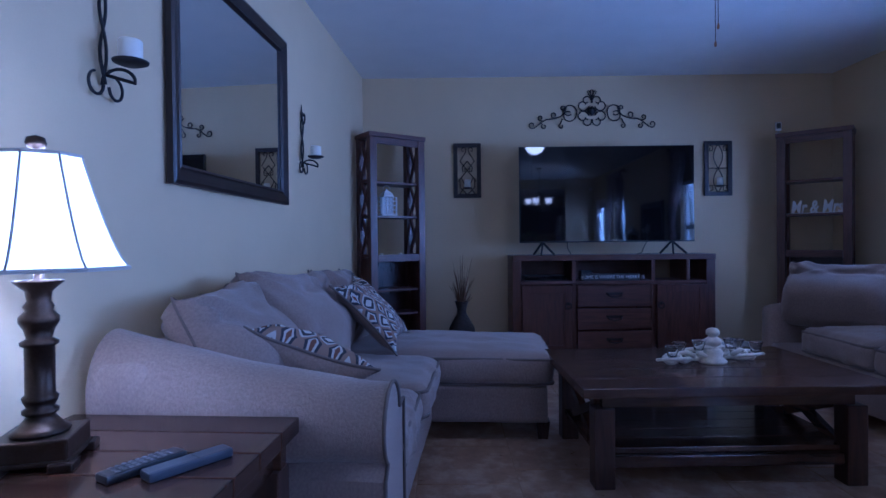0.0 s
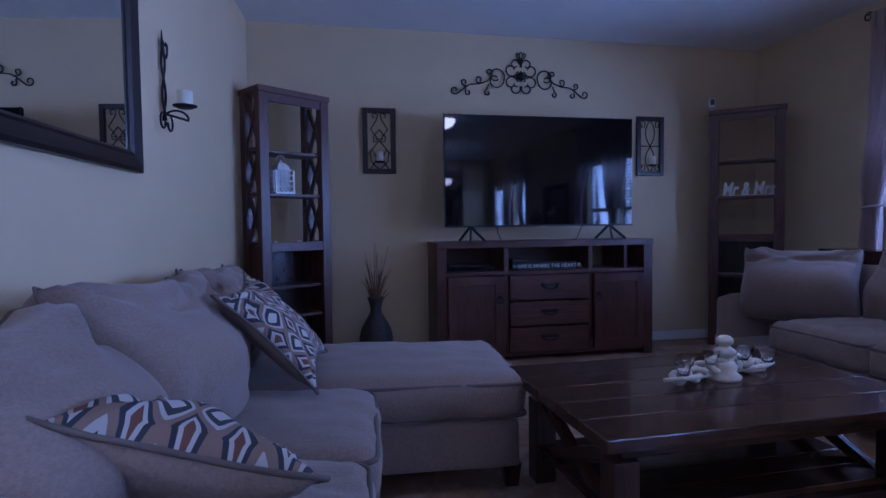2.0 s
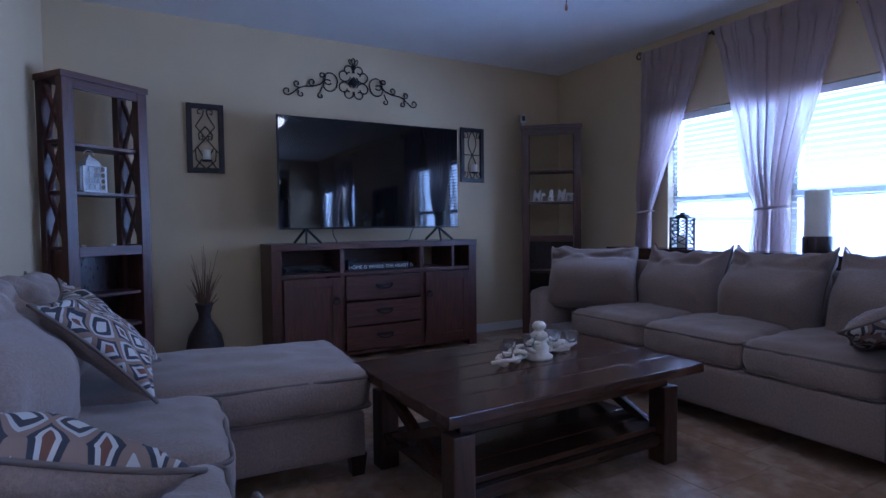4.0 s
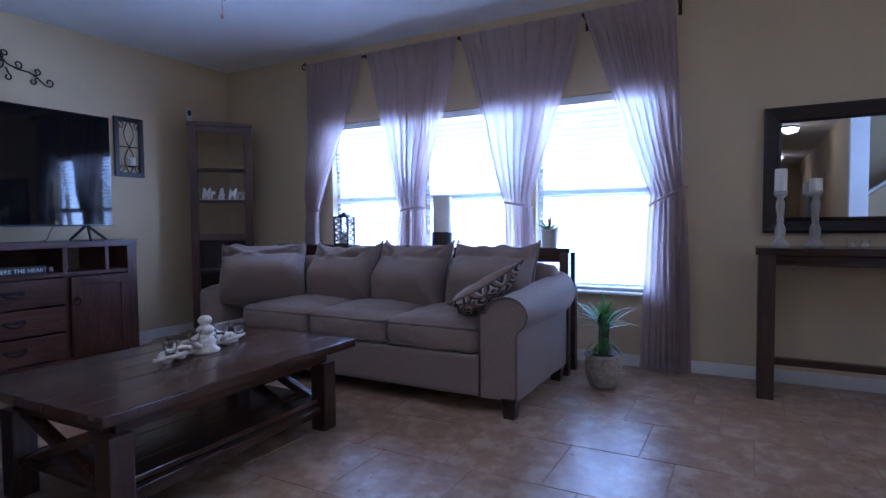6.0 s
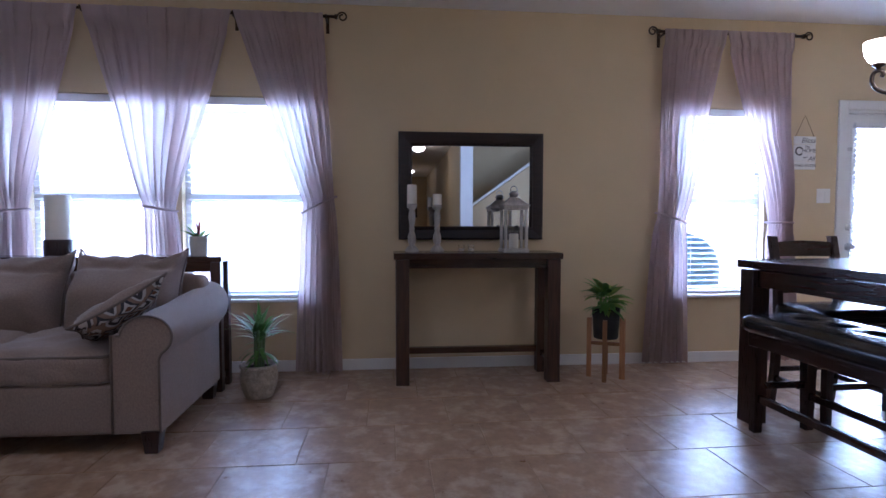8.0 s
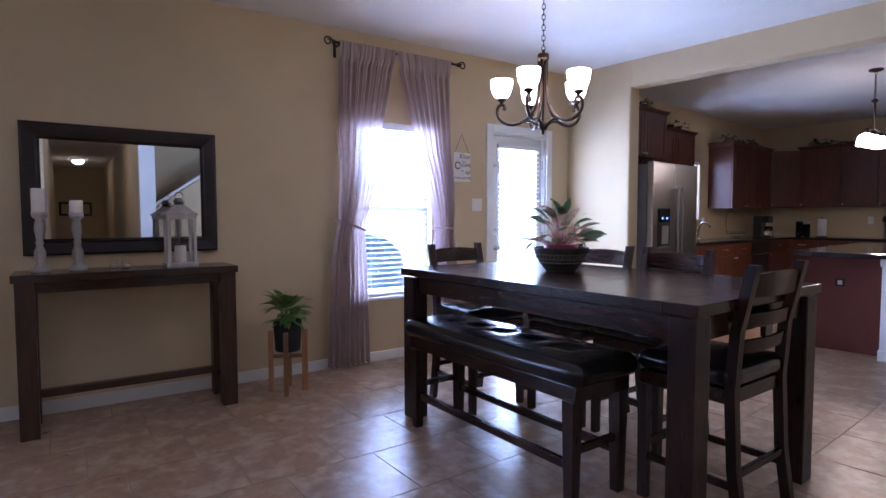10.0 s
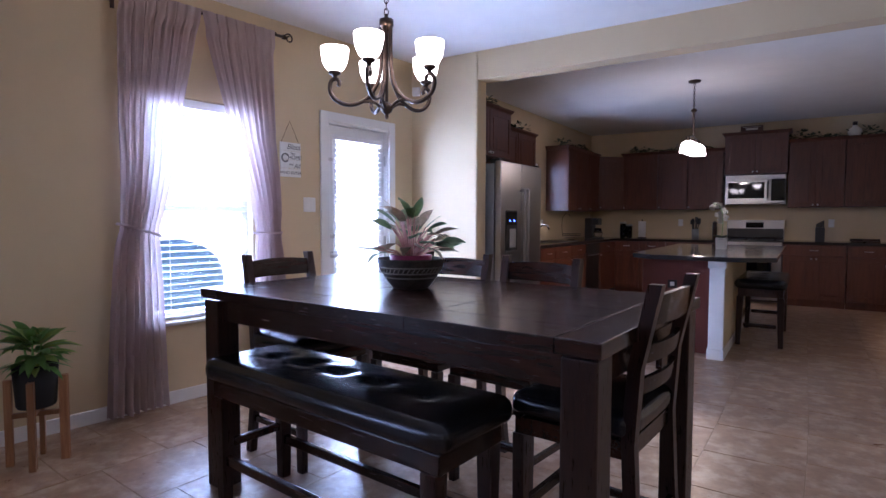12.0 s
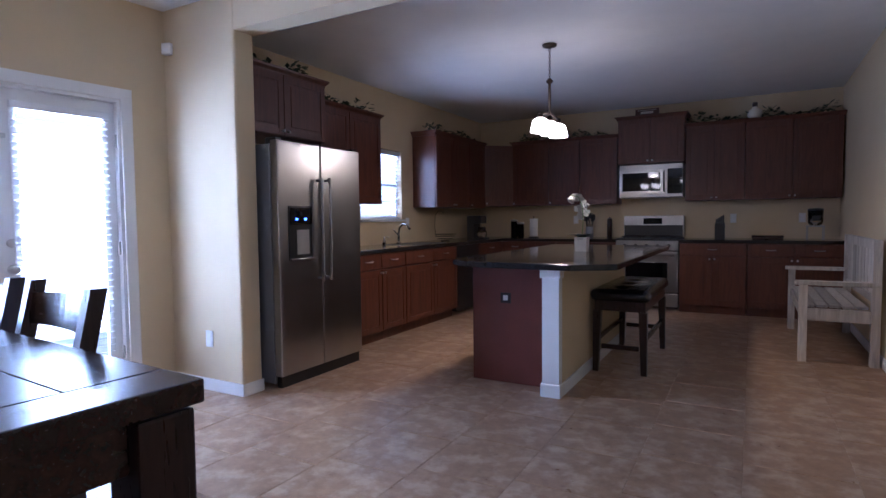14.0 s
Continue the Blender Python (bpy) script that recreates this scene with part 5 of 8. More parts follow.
# floor vase with dried reeds
v = thing("floor_vase", pose(0.33, 4.50, 0), "dark woven floor vase with dried brown reeds", "vase")
part("vase_body", lathe([(0, 0), (0.075, 0), (0.085, 0.02), (0.125, 0.14), (0.132, 0.22), (0.115, 0.30), (0.075, 0.37), (0.045, 0.42), (0.042, 0.46), (0.062, 0.53), (0.066, 0.54), (0.058, 0.53), (0.036, 0.46), (0, 0.45)], 24), mat("dark_rattan", (0.028, 0.018, 0.014), rough=0.6, vary=0.5, scale=40, fine=160, bump=0.8, depth=0.006), v, smooth=True)
REED = mat("dried_reed", (0.15, 0.085, 0.045), rough=0.8, vary=0.3, scale=30, fine=200)
random.seed(5)
for i in range(52):
    a, sp, hh = random.uniform(0, 6.28), random.uniform(0.02, 0.12), random.uniform(0.18, 0.50)
    if i > 22:
        hh = random.uniform(0.10, 0.30)
    bend = random.uniform(-0.04, 0.04)
    pts = [(0.02 * math.cos(a) + sp * math.cos(a) * q ** 1.5, 0.02 * math.sin(a) + sp * math.sin(a) * q ** 1.5 + bend * q * q, 0.47 + hh * q) for q in [k / 6 for k in range(7)]]
    part("reed", tube(pts, 0.0035 if i < 22 else 0.0065, 5, taper=0.35), REED, v)

# ceiling fan with light, mostly above the view
f = thing("ceiling_fan", pose(1.42, 1.80, 0), "ceiling fan with lit bowl and pull chains", "ceiling fan")
part("canopy", lathe([(0, H), (0.07, H), (0.065, H - 0.03), (0.03, H - 0.05), (0.015, H - 0.055), (0.013, H - 0.14), (0, H - 0.14)], 20), BRONZE, f, smooth=True)
part("motor", lathe([(0, H - 0.14), (0.06, H - 0.14), (0.11, H - 0.16), (0.12, H - 0.20), (0.11, H - 0.25), (0.07, H - 0.28), (0.06, H - 0.31), (0, H - 0.31)], 24), BRONZE, f, smooth=True)
for k in range(5):
    a = 72 * k + 20
    b = part("blade", bx(0.20, 0.66, -0.065, 0.065, -0.004, 0.004, m=pose(0, 0, 0, 10)), WHITE, f, place=pose(0, 0, H - 0.235, 0, 0, a))
    part("blade_arm", bx(0.08, 0.24, -0.018, 0.018, -0.012, -0.005, bev=0.002), BRONZE, b)
part("light_bowl", lathe([(0, H - 0.43), (0.03, H - 0.425), (0.09, H - 0.395), (0.125, H - 0.345), (0.13, H - 0.315), (0.06, H - 0.312), (0, H - 0.312)], 24), FANBOWL, f, "lit frosted glass bowl", smooth=True)
for x, y, zz in ((-0.035, -0.06, 2.03), (-0.045, -0.055, 1.955)):
    ch = part("pull_chain", tube([(x, y, H - 0.31), (x, y, zz)], 0.0016, 5), BRONZE, f)
    part("chain_bob", lathe([(0, 0), (0.005, 0.004), (0.006, 0.014), (0.003, 0.026), (0, 0.03)], 10, m=pose(x, y, zz - 0.03)), OAK, ch, smooth=True)

# ---- behind the sofa and along the window wall ----
def leafy(parent, name, base, direction, length, width, material, droop=0.5, twist=0.0):
    """One blade-shaped leaf with a folded midrib that bends over."""
    bm = B()
    d = Vector(direction).normalized()
    flat = Vector((d.x, d.y, 0))
    flat = flat.normalized() if flat.length > 1e-4 else Vector((1, 0, 0))
    side = Vector((-flat.y, flat.x, 0))
    side = (side * math.cos(twist) + Vector((0, 0, 1)) * math.sin(twist)).normalized()
    p, step = Vector(base), length / 6
    rows = []
    for i in range(7):
        q = i / 6
        w = width * math.sin(math.pi * min(1, 0.12 + 0.88 * q) ** 0.8) * 0.5 + 0.0008
        fold = Vector((0, 0, -0.18 * w))
        rows.append([bm.verts.new(p - side * w - fold * -1), bm.verts.new(p + fold), bm.verts.new(p + side * w - fold * -1)])
        d = (d + (flat * 0.25 - Vector((0, 0, 1))) * droop * 0.16).normalized()
        p = p + d * step
    for a, b in zip(rows, rows[1:]):
        bm.faces.new((a[0], a[1], b[1], b[0]))
        bm.faces.new((a[1], a[2], b[2], b[1]))
    bmesh.ops.solidify(bm, geom=bm.faces[:], thickness=0.0008)
    return part(name, bm, material, parent, smooth=True)


t = thing("sofa_table", pose(3.63, 2.26, 0), "narrow dark wooden table standing behind the sofa", "console table")
part("top", bx(-0.12, 0.12, -1.36, 1.36, 0.855, 0.89), DARKWOOD_Y, t)
for x in (-0.085, 0.085):
    for y in (-1.32, 1.32):
        part("leg", bx(x - 0.032, x + 0.032, y - 0.032, y + 0.032, 0, 0.854), DARKWOOD_Z, t)
    part("apron", bx(x - 0.012, x + 0.012, -1.287, 1.287, 0.79, 0.854), DARKWOOD_Y, t)
for y in (-1.32, 1.32):
    part("foot_rail", bx(-0.052, 0.052, y - 0.02, y + 0.02, 0.06, 0.11), DARKWOOD, t)


def box_lantern(place, label):
    l = thing("lantern", place, label, "lantern")
    b = box(B(), -0.07, 0.07, -0.07, 0.07, 0, 0.012)
    box(b, -0.07, 0.07, -0.07, 0.07, 0.235, 0.247)
    for x in (-1, 1):
        for y in (-1, 1):
            box(b, x * 0.063 - 0.007, x * 0.063 + 0.007, y * 0.063 - 0.007, y * 0.063 + 0.007, 0.012, 0.235)
    part("frame", b, IRON, l)
    part("cap", lathe([(0.06, 0.247), (0.045, 0.265), (0.02, 0.27), (0.02, 0.282), (0, 0.284)], 4, m=pose(0, 0, 0, 0, 0, 45)), IRON, l)
    b = B()
    for s in (-0.063, 0.063):
        for i in range(4):
            z = 0.03 + i * 0.05
            for k in (-1, 1):
                tube([(-0.055, s, z + (0.05 if k > 0 else 0)), (0.055, s, z + (0 if k > 0 else 0.05))], 0.004, 5, bm=b)
                tube([(s, -0.055, z + (0.05 if k > 0 else 0)), (s, 0.055, z + (0 if k > 0 else 0.05))], 0.004, 5, bm=b)
    tagged(part("fretwork", b, IRON, l), kind="stuff")
    part("candle", lathe([(0, 0.012), (0.03, 0.012), (0.03, 0.11), (0, 0.108)], 16), CANDLE, l, "ivory candle inside", smooth=True)


box_lantern(pose(3.62, 2.93, 0.89, 0, 0, 12), "black pierced metal lantern on the sofa table")
p = thing("pillar_candle", pose(3.62, 1.95, 0.89), "tall white pillar candle on dark wooden base", "candle")
part("base", lathe([(0, 0), (0.08, 0), (0.085, 0.01), (0.085, 0.10), (0.08, 0.11), (0, 0.11)], 24), ESPRESSO_Z, p, smooth=True)
part("wax", lathe([(0, 0.11), (0.072, 0.11), (0.074, 0.115), (0.074, 0.385), (0.068, 0.395), (0, 0.388)], 24), CANDLE, p, smooth=True)
part("wick", tube([(0, 0, 0.385), (0.002, 0, 0.405)], 0.0015, 5), BLACK, p)

POT = mat("white_ceramic", (0.66, 0.62, 0.55), rough=0.4, vary=0.14, scale=10, fine=90, bump=0.1)
SOIL = mat("potting_soil", (0.03, 0.02, 0.014), rough=0.95, vary=0.4, scale=40, fine=200, bump=0.6)
random.seed(11)
p = thing("potted_plant", pose(3.61, 1.07, 0.89), "small potted bromeliad with red bloom in white pot", "plant")
part("pot", lathe([(0, 0), (0.048, 0), (0.052, 0.01), (0.064, 0.125), (0.066, 0.13), (0.058, 0.128), (0.055, 0.11), (0, 0.11)], 20), POT, p, smooth=True)
part("soil", lathe([(0, 0.112), (0.054, 0.112), (0, 0.116)], 14), SOIL, p)
RED = mat("red_bloom", (0.35, 0.03, 0.03), rough=0.5, vary=0.2)
for i in range(11):
    a = i * 2.4
    leafy(p, "leaf", (0.01 * math.cos(a), 0.01 * math.sin(a), 0.11), (math.cos(a), math.sin(a), random.uniform(0.7, 1.5)), random.uniform(0.15, 0.24), 0.022, LEAF, random.uniform(0.5, 1.0))
for i in range(5):
    a = i * 1.3
    leafy(p, "bloom", (0, 0, 0.14), (0.3 * math.cos(a), 0.3 * math.sin(a), 1.6), 0.09, 0.016, RED, 0.1)

random.seed(12)
p = thing("potted_plant", pose(3.40, 0.645, 0), "bushy lucky bamboo plant in speckled cream pot", "plant")
part("pot", lathe([(0, 0), (0.080, 0), (0.088, 0.01), (0.112, 0.08), (0.118, 0.14), (0.110, 0.185), (0.118, 0.195), (0.120, 0.212), (0.106, 0.214), (0.102, 0.18), (0, 0.18)], 24), mat("speckled_stoneware", (0.44, 0.38, 0.30), rough=0.55, vary=0.35, scale=30, fine=120, bump=0.3), p, smooth=True)
part("soil", lathe([(0, 0.184), (0.102, 0.184), (0, 0.19)], 16), SOIL, p)
CANE = mat("green_cane", (0.10, 0.17, 0.06), rough=0.45, vary=0.3, scale=20)
for i in range(5):
    a, r = i * 1.26, 0.014 + 0.014 * (i % 2)
    hh = random.uniform(0.17, 0.27)
    x, y = r * math.cos(a), r * math.sin(a)
    cane = part("cane", lathe([(0.011, 0.18)] + [q for k in range(int(hh / 0.045)) for q in ((0.010, 0.19 + k * 0.045), (0.0115, 0.222 + k * 0.045))] + [(0.009, 0.18 + hh), (0, 0.182 + hh)], 8, m=pose(x, y, 0, random.uniform(-5, 5), random.uniform(-5, 5))), CANE, p, smooth=True)
    for j in range(11):
        b = random.uniform(0, 6.28)
        top = j > 2
        leafy(p, "leaf", (x, y, 0.18 + hh * (random.uniform(0.82, 1.05) if top else random.uniform(0.3, 0.7))), (math.cos(b), math.sin(b), random.uniform(0.5, 2.6) if top else 0.3), random.uniform(0.15, 0.27) if top else random.uniform(0.12, 0.18), 0.024, LEAF, random.uniform(0.4, 1.3) if top else 1.8)

t = thing("console_table", pose(3.72, -0.80, 0), "tall dark-stained plank console table under the mirror", "console table")
for i in range(2):
    part("plank", bx(-0.185 + i * 0.186, -0.001 + i * 0.186, -0.585, 0.585, 0.862, 0.905, bev=0.004), DARKWOOD_Y, t)
for x in (-0.135, 0.135):
    for y in (-0.525, 0.525):
        part("leg", bx(x - 0.045, x + 0.045, y - 0.045, y + 0.045, 0, 0.861, bev=0.004), DARKWOOD_Z, t)
    part("apron", bx(x - 0.015, x + 0.015, -0.479, 0.479, 0.80, 0.861), DARKWOOD_Y, t)
for y in (-0.525, 0.525):
    part("end_rail", bx(-0.089, 0.089, y - 0.015, y + 0.015, 0.80, 0.861), DARKWOOD, t)
    part("end_stretcher", bx(-0.089, 0.089, y - 0.025, y + 0.025, 0.13, 0.17), DARKWOOD, t)
part("stretcher", bx(0.11, 0.16, -0.479, 0.479, 0.15, 0.195), DARKWOOD_Y, t)

framed_mirror("wall_mirror", pose(XW - 0.006, -0.805, 0.985, 0, 0, -90), 1.10, 0.805, 0.10, "rectangular mirror in black-brown frame above the console")


def candlestick(place, h, hc, label):
    c = thing("candlestick", place, label, "candlestick", "turned candlesticks")
    prof = [(0, 0), (0.048, 0), (0.05, 0.012), (0.036, 0.03), (0.018, 0.05), (0.028, 0.075), (0.030, 0.11), (0.016, 0.15), (0.022, 0.165), (0.016, 0.18), (0.026, h * 0.72), (0.022, h * 0.82), (0.016, h * 0.87), (0.034, h * 0.93), (0.038, h), (0, h)]
    part("stem", lathe(prof, 20), WHITEWASH, c, smooth=True)
    cd = part("candle", lathe([(0, h), (0.033, h), (0.034, h + 0.004), (0.034, h + hc - 0.004), (0.030, h + hc), (0, h + hc - 0.003)], 18), CANDLE, c, "white pillar candle", smooth=True)
    part("wick", tube([(0, 0, h + hc - 0.004), (0.001, 0, h + hc + 0.01)], 0.0012, 5), BLACK, cd)


candlestick(pose(3.74, -0.345, 0.905), 0.34, 0.135, "tall whitewashed turned candlestick with white candle")
candlestick(pose(3.74, -0.525, 0.905), 0.335, 0.075, "whitewashed turned candlestick with short white candle")
for y in (-0.70, -0.77):
    v = thing("votive_glass", pose(3.75, y, 0.905), "clear square votive glass on the console", "candle holder", "console votives")
    part("glass", lathe([(0, 0), (0.026, 0), (0.028, 0.05), (0.0255, 0.05), (0.023, 0.006), (0, 0.006)], 4, m=pose(0, 0, 0, 0, 0, 45)), CLEAR, v)
    part("wax", lathe([(0, 0.007), (0.019, 0.007), (0.019, 0.022), (0, 0.022)], 12), CANDLE, v)
l = thing("lantern", pose(3.72, -1.075, 0.905) @ Matrix.Diagonal((0.84, 0.84, 1.0, 1.0)), "whitewashed wooden lantern with glass sides and candle", "lantern")
part("base", bx(-0.11, 0.11, -0.11, 0.11, 0, 0.022), WHITEWASH, l)
for x in (-1, 1):
    for y in (-1, 1):
        part("post", bx(x * 0.088 - 0.012, x * 0.088 + 0.012, y * 0.088 - 0.012, y * 0.088 + 0.012, 0.022, 0.30), WHITEWASH, l)
part("upper_frame", bx(-0.104, 0.104, -0.104, 0.104, 0.30, 0.325), WHITEWASH, l)
for s in (-1, 1):
    part("glass_pane", box(B(), -0.076, 0.076, s * 0.088 - 0.001, s * 0.088 + 0.001, 0.022, 0.30), PANE, l)
    part("glass_pane", box(B(), s * 0.088 - 0.001, s * 0.088 + 0.001, -0.076, 0.076, 0.022, 0.30), PANE, l)
part("roof", lathe([(0.165, 0.325), (0.160, 0.333), (0.115, 0.352), (0.07, 0.378), (0.05, 0.39), (0.0, 0.392)], 4, m=pose(0, 0, 0, 0, 0, 45)), WHITEWASH, l)
part("chimney", lathe([(0.035, 0.39), (0.035, 0.408), (0.045, 0.412), (0.03, 0.43), (0.008, 0.436), (0, 0.437)], 16), STEEL, l, smooth=True)
part("ring", tube([(0, 0.028 * math.cos(a), 0.445 + 0.024 * math.sin(a)) for a in [2 * math.pi * i / 18 for i in range(19)]], 0.003, 6), STEEL, l)
part("latch", bx(-0.106, -0.1, -0.012, 0.012, 0.15, 0.19, bev=0.002), IRON, l)
part("candle", lathe([(0, 0.022), (0.04, 0.022), (0.041, 0.026), (0.041, 0.125), (0.036, 0.13), (0, 0.126)], 18), CANDLE, l, "white pillar candle inside", smooth=True)

random.seed(13)
p = thing("plant_stand", pose(3.62, -1.73, 0, 0, 0, 20), "orange oak four-legged plant stand on the floor", "plant stand")
for k in range(4):
    a = radians(90 * k + 45)
    part("leg", bx(-0.017, 0.017, -0.012, 0.012, 0, 0.43, bev=0.003, m=pose(0.115 * math.cos(a), 0.115 * math.sin(a), 0, 0, 0, math.degrees(a))), OAK, p)
for k in range(2):
    part("cross_bar", bx(-0.105, 0.105, -0.012, 0.012, 0.236 + 0.026 * k, 0.261 + 0.026 * k, m=pose(0, 0, 0, 0, 0, 45 + 90 * k)), OAK, p)
p = thing("potted_plant", pose(3.62, -1.73, 0.289), "bushy green leafy plant in matte black pot", "plant")
part("pot", lathe([(0, 0), (0.080, 0), (0.085, 0.008), (0.098, 0.215), (0.094, 0.215), (0.09, 0.19), (0, 0.19)], 24), mat("matte_black_ceramic", (0.014, 0.014, 0.015), rough=0.6, vary=0.2), p, smooth=True)
part("soil", lathe([(0, 0.192), (0.09, 0.192), (0, 0.20)], 16), SOIL, p)
PALELEAF = lit_through(mat("pale_young_leaf", (0.30, 0.40, 0.10), rough=0.4, vary=0.3, scale=14, fine=60, bump=0.15), (0.30, 0.44, 0.08), 0.35)
for i in range(7):
    a = i * 0.9
    part("stem", tube([(0.03 * math.cos(a), 0.03 * math.sin(a), 0.19), (0.045 * math.cos(a), 0.045 * math.sin(a), 0.26 + 0.02 * (i % 4))], 0.006, 6, taper=0.7), LEAF, p, smooth=True)
for i in range(62):
    a = i * 2.4
    up = ((i * 23) % 62) / 61
    leafy(p, "leaf", (0.035 * math.cos(a), 0.035 * math.sin(a), 0.215 + 0.13 * up), (math.cos(a), math.sin(a), 0.15 + 1.7 * up ** 2), random.uniform(0.12, 0.19), random.uniform(0.040, 0.056), PALELEAF if i % 5 == 0 else LEAF, random.uniform(0.7, 1.7), random.uniform(-0.4, 0.4))

# wall plate, sign, detector
p = thing("light_switch", pose(XW - 0.004, -3.685, 1.335, 0, 0, -90), "white two-gang light switch plate on the wall", "light switch")
part("plate", bx(-0.058, 0.058, -0.005, 0.0, -0.058, 0.058, bev=0.002), WHITE, p)
for x in (-0.024, 0.024):
    part("rocker", bx(x - 0.016, x + 0.016, -0.009, -0.0052, -0.033, 0.033, bev=0.002), WHITE, p)
p = thing("wall_sign", pose(XW - 0.006, -3.505, 1.545, 0, 0, -90), "whitewashed plank sign with script hanging from twine", "sign")
for i in range(4):
    part("slat", bx(-0.092, 0.092, -0.012, 0.0, i * 0.0665, i * 0.0665 + 0.064, bev=0.002), WHITE, p)
part("twine", tube([(-0.08, -0.004, 0.262), (0.0, -0.003, 0.43), (0.08, -0.004, 0.262)], 0.0022, 5), REED, p)
INK = mat("grey_ink", (0.12, 0.11, 0.10), rough=0.8, bump=0)
words("lettering", "Bless", 0.060, INK, p, pose(0.025, -0.0135, 0.212), 0.0005, 0.25)
words("lettering", "This", 0.026, INK, p, pose(0.015, -0.0135, 0.172), 0.0005, 0.2)
words("lettering", "HOME", 0.044, INK, p, pose(0.036, -0.0135, 0.136), 0.0005)
words("lettering", "and", 0.026, INK, p, pose(0.0, -0.0135, 0.090), 0.0005, 0.2)
words("lettering", "All", 0.050, INK, p, pose(0.055, -0.0135, 0.070), 0.0005, 0.3)
words("lettering", "WHO ENTER", 0.0335, INK, p, pose(0.0, -0.0135, 0.020), 0.0005)
part("printed_wreath", tube([(-0.05 + 0.03 * math.cos(a), -0.0125, 0.145 + 0.03 * math.sin(a)) for a in [radians(40 + 280 * i / 16) for i in range(17)]], 0.006, 6), INK, p)
p = thing("motion_sensor", KIT @ pose(0.66, 0.02, 2.43, 0, 0, 200), "small white motion sensor in the wall corner", "sensor")
part("housing", bx(-0.035, 0.035, -0.022, 0.022, -0.04, 0.04, bev=0.008), WHITE, p)
part("lens", bx(-0.02, 0.02, -0.026, -0.021, -0.022, 0.0, bev=0.003), VINYL, p)
p = thing("wall_outlet", KIT @ pose(0.33, 0.003, 0.37, 0, 0, 180), "white wall outlet plate near the floor", "outlet")
part("plate", bx(-0.036, 0.036, -0.005, 0, -0.058, 0.058, bev=0.002), WHITE, p)
for z in (-0.024, 0.024):
    part("socket", bx(-0.017, 0.017, -0.008, -0.0052, z - 0.015, z + 0.015, bev=0.004), VINYL, p)


# ---- dining set ----
TABLE = pose(1.845, -2.72, 0, 0, 0, 2.6)
t = thing("dining_table", TABLE, "dark espresso counter-height dining table with plank top", "dining table")
L, Wd, ZT = 0.935, 0.535, 0.91
for s in (-1, 1):
    part("breadboard_end", bx(min(s * L, s * (L - 0.13)), max(s * L, s * (L - 0.13)), -Wd, Wd, ZT - 0.045, ZT, bev=0.005), ESPRESSO, t)
n = 6
for i in range(n):
    w = 2 * Wd / n
    for x0, x1 in ((-L + 0.1325, -0.28), (-0.2775, 0.2775), (0.28, L - 0.1325)):
        part("plank", bx(x0, x1, -Wd + i * w + 0.0012, -Wd + (i + 1) * w - 0.0012, ZT - 0.045, ZT - 0.0005, bev=0.0025), ESPRESSO, t)
part("under_board", bx(-L + 0.10, L - 0.10, -Wd + 0.05, Wd - 0.05, ZT - 0.052, ZT - 0.046), ESPRESSO, t)
for s in (-1, 1):
    part("apron", bx(-L + 0.12, L - 0.12, s * (Wd - 0.05) - 0.012, s * (Wd - 0.05) + 0.012, ZT - 0.145, ZT - 0.053), ESPRESSO, t)
    part("apron", bx(s * (L - 0.05) - 0.012, s * (L - 0.05) + 0.012, -Wd + 0.12, Wd - 0.12, ZT - 0.145, ZT - 0.053), ESPRESSO, t)
    for r in (-1, 1):
        part("leg", bx(s * (L - 0.065) - 0.052, s * (L - 0.065) + 0.052, r * (Wd - 0.065) - 0.052, r * (Wd - 0.065) + 0.052, 0, ZT - 0.0525, bev=0.006), ESPRESSO_Z, t)


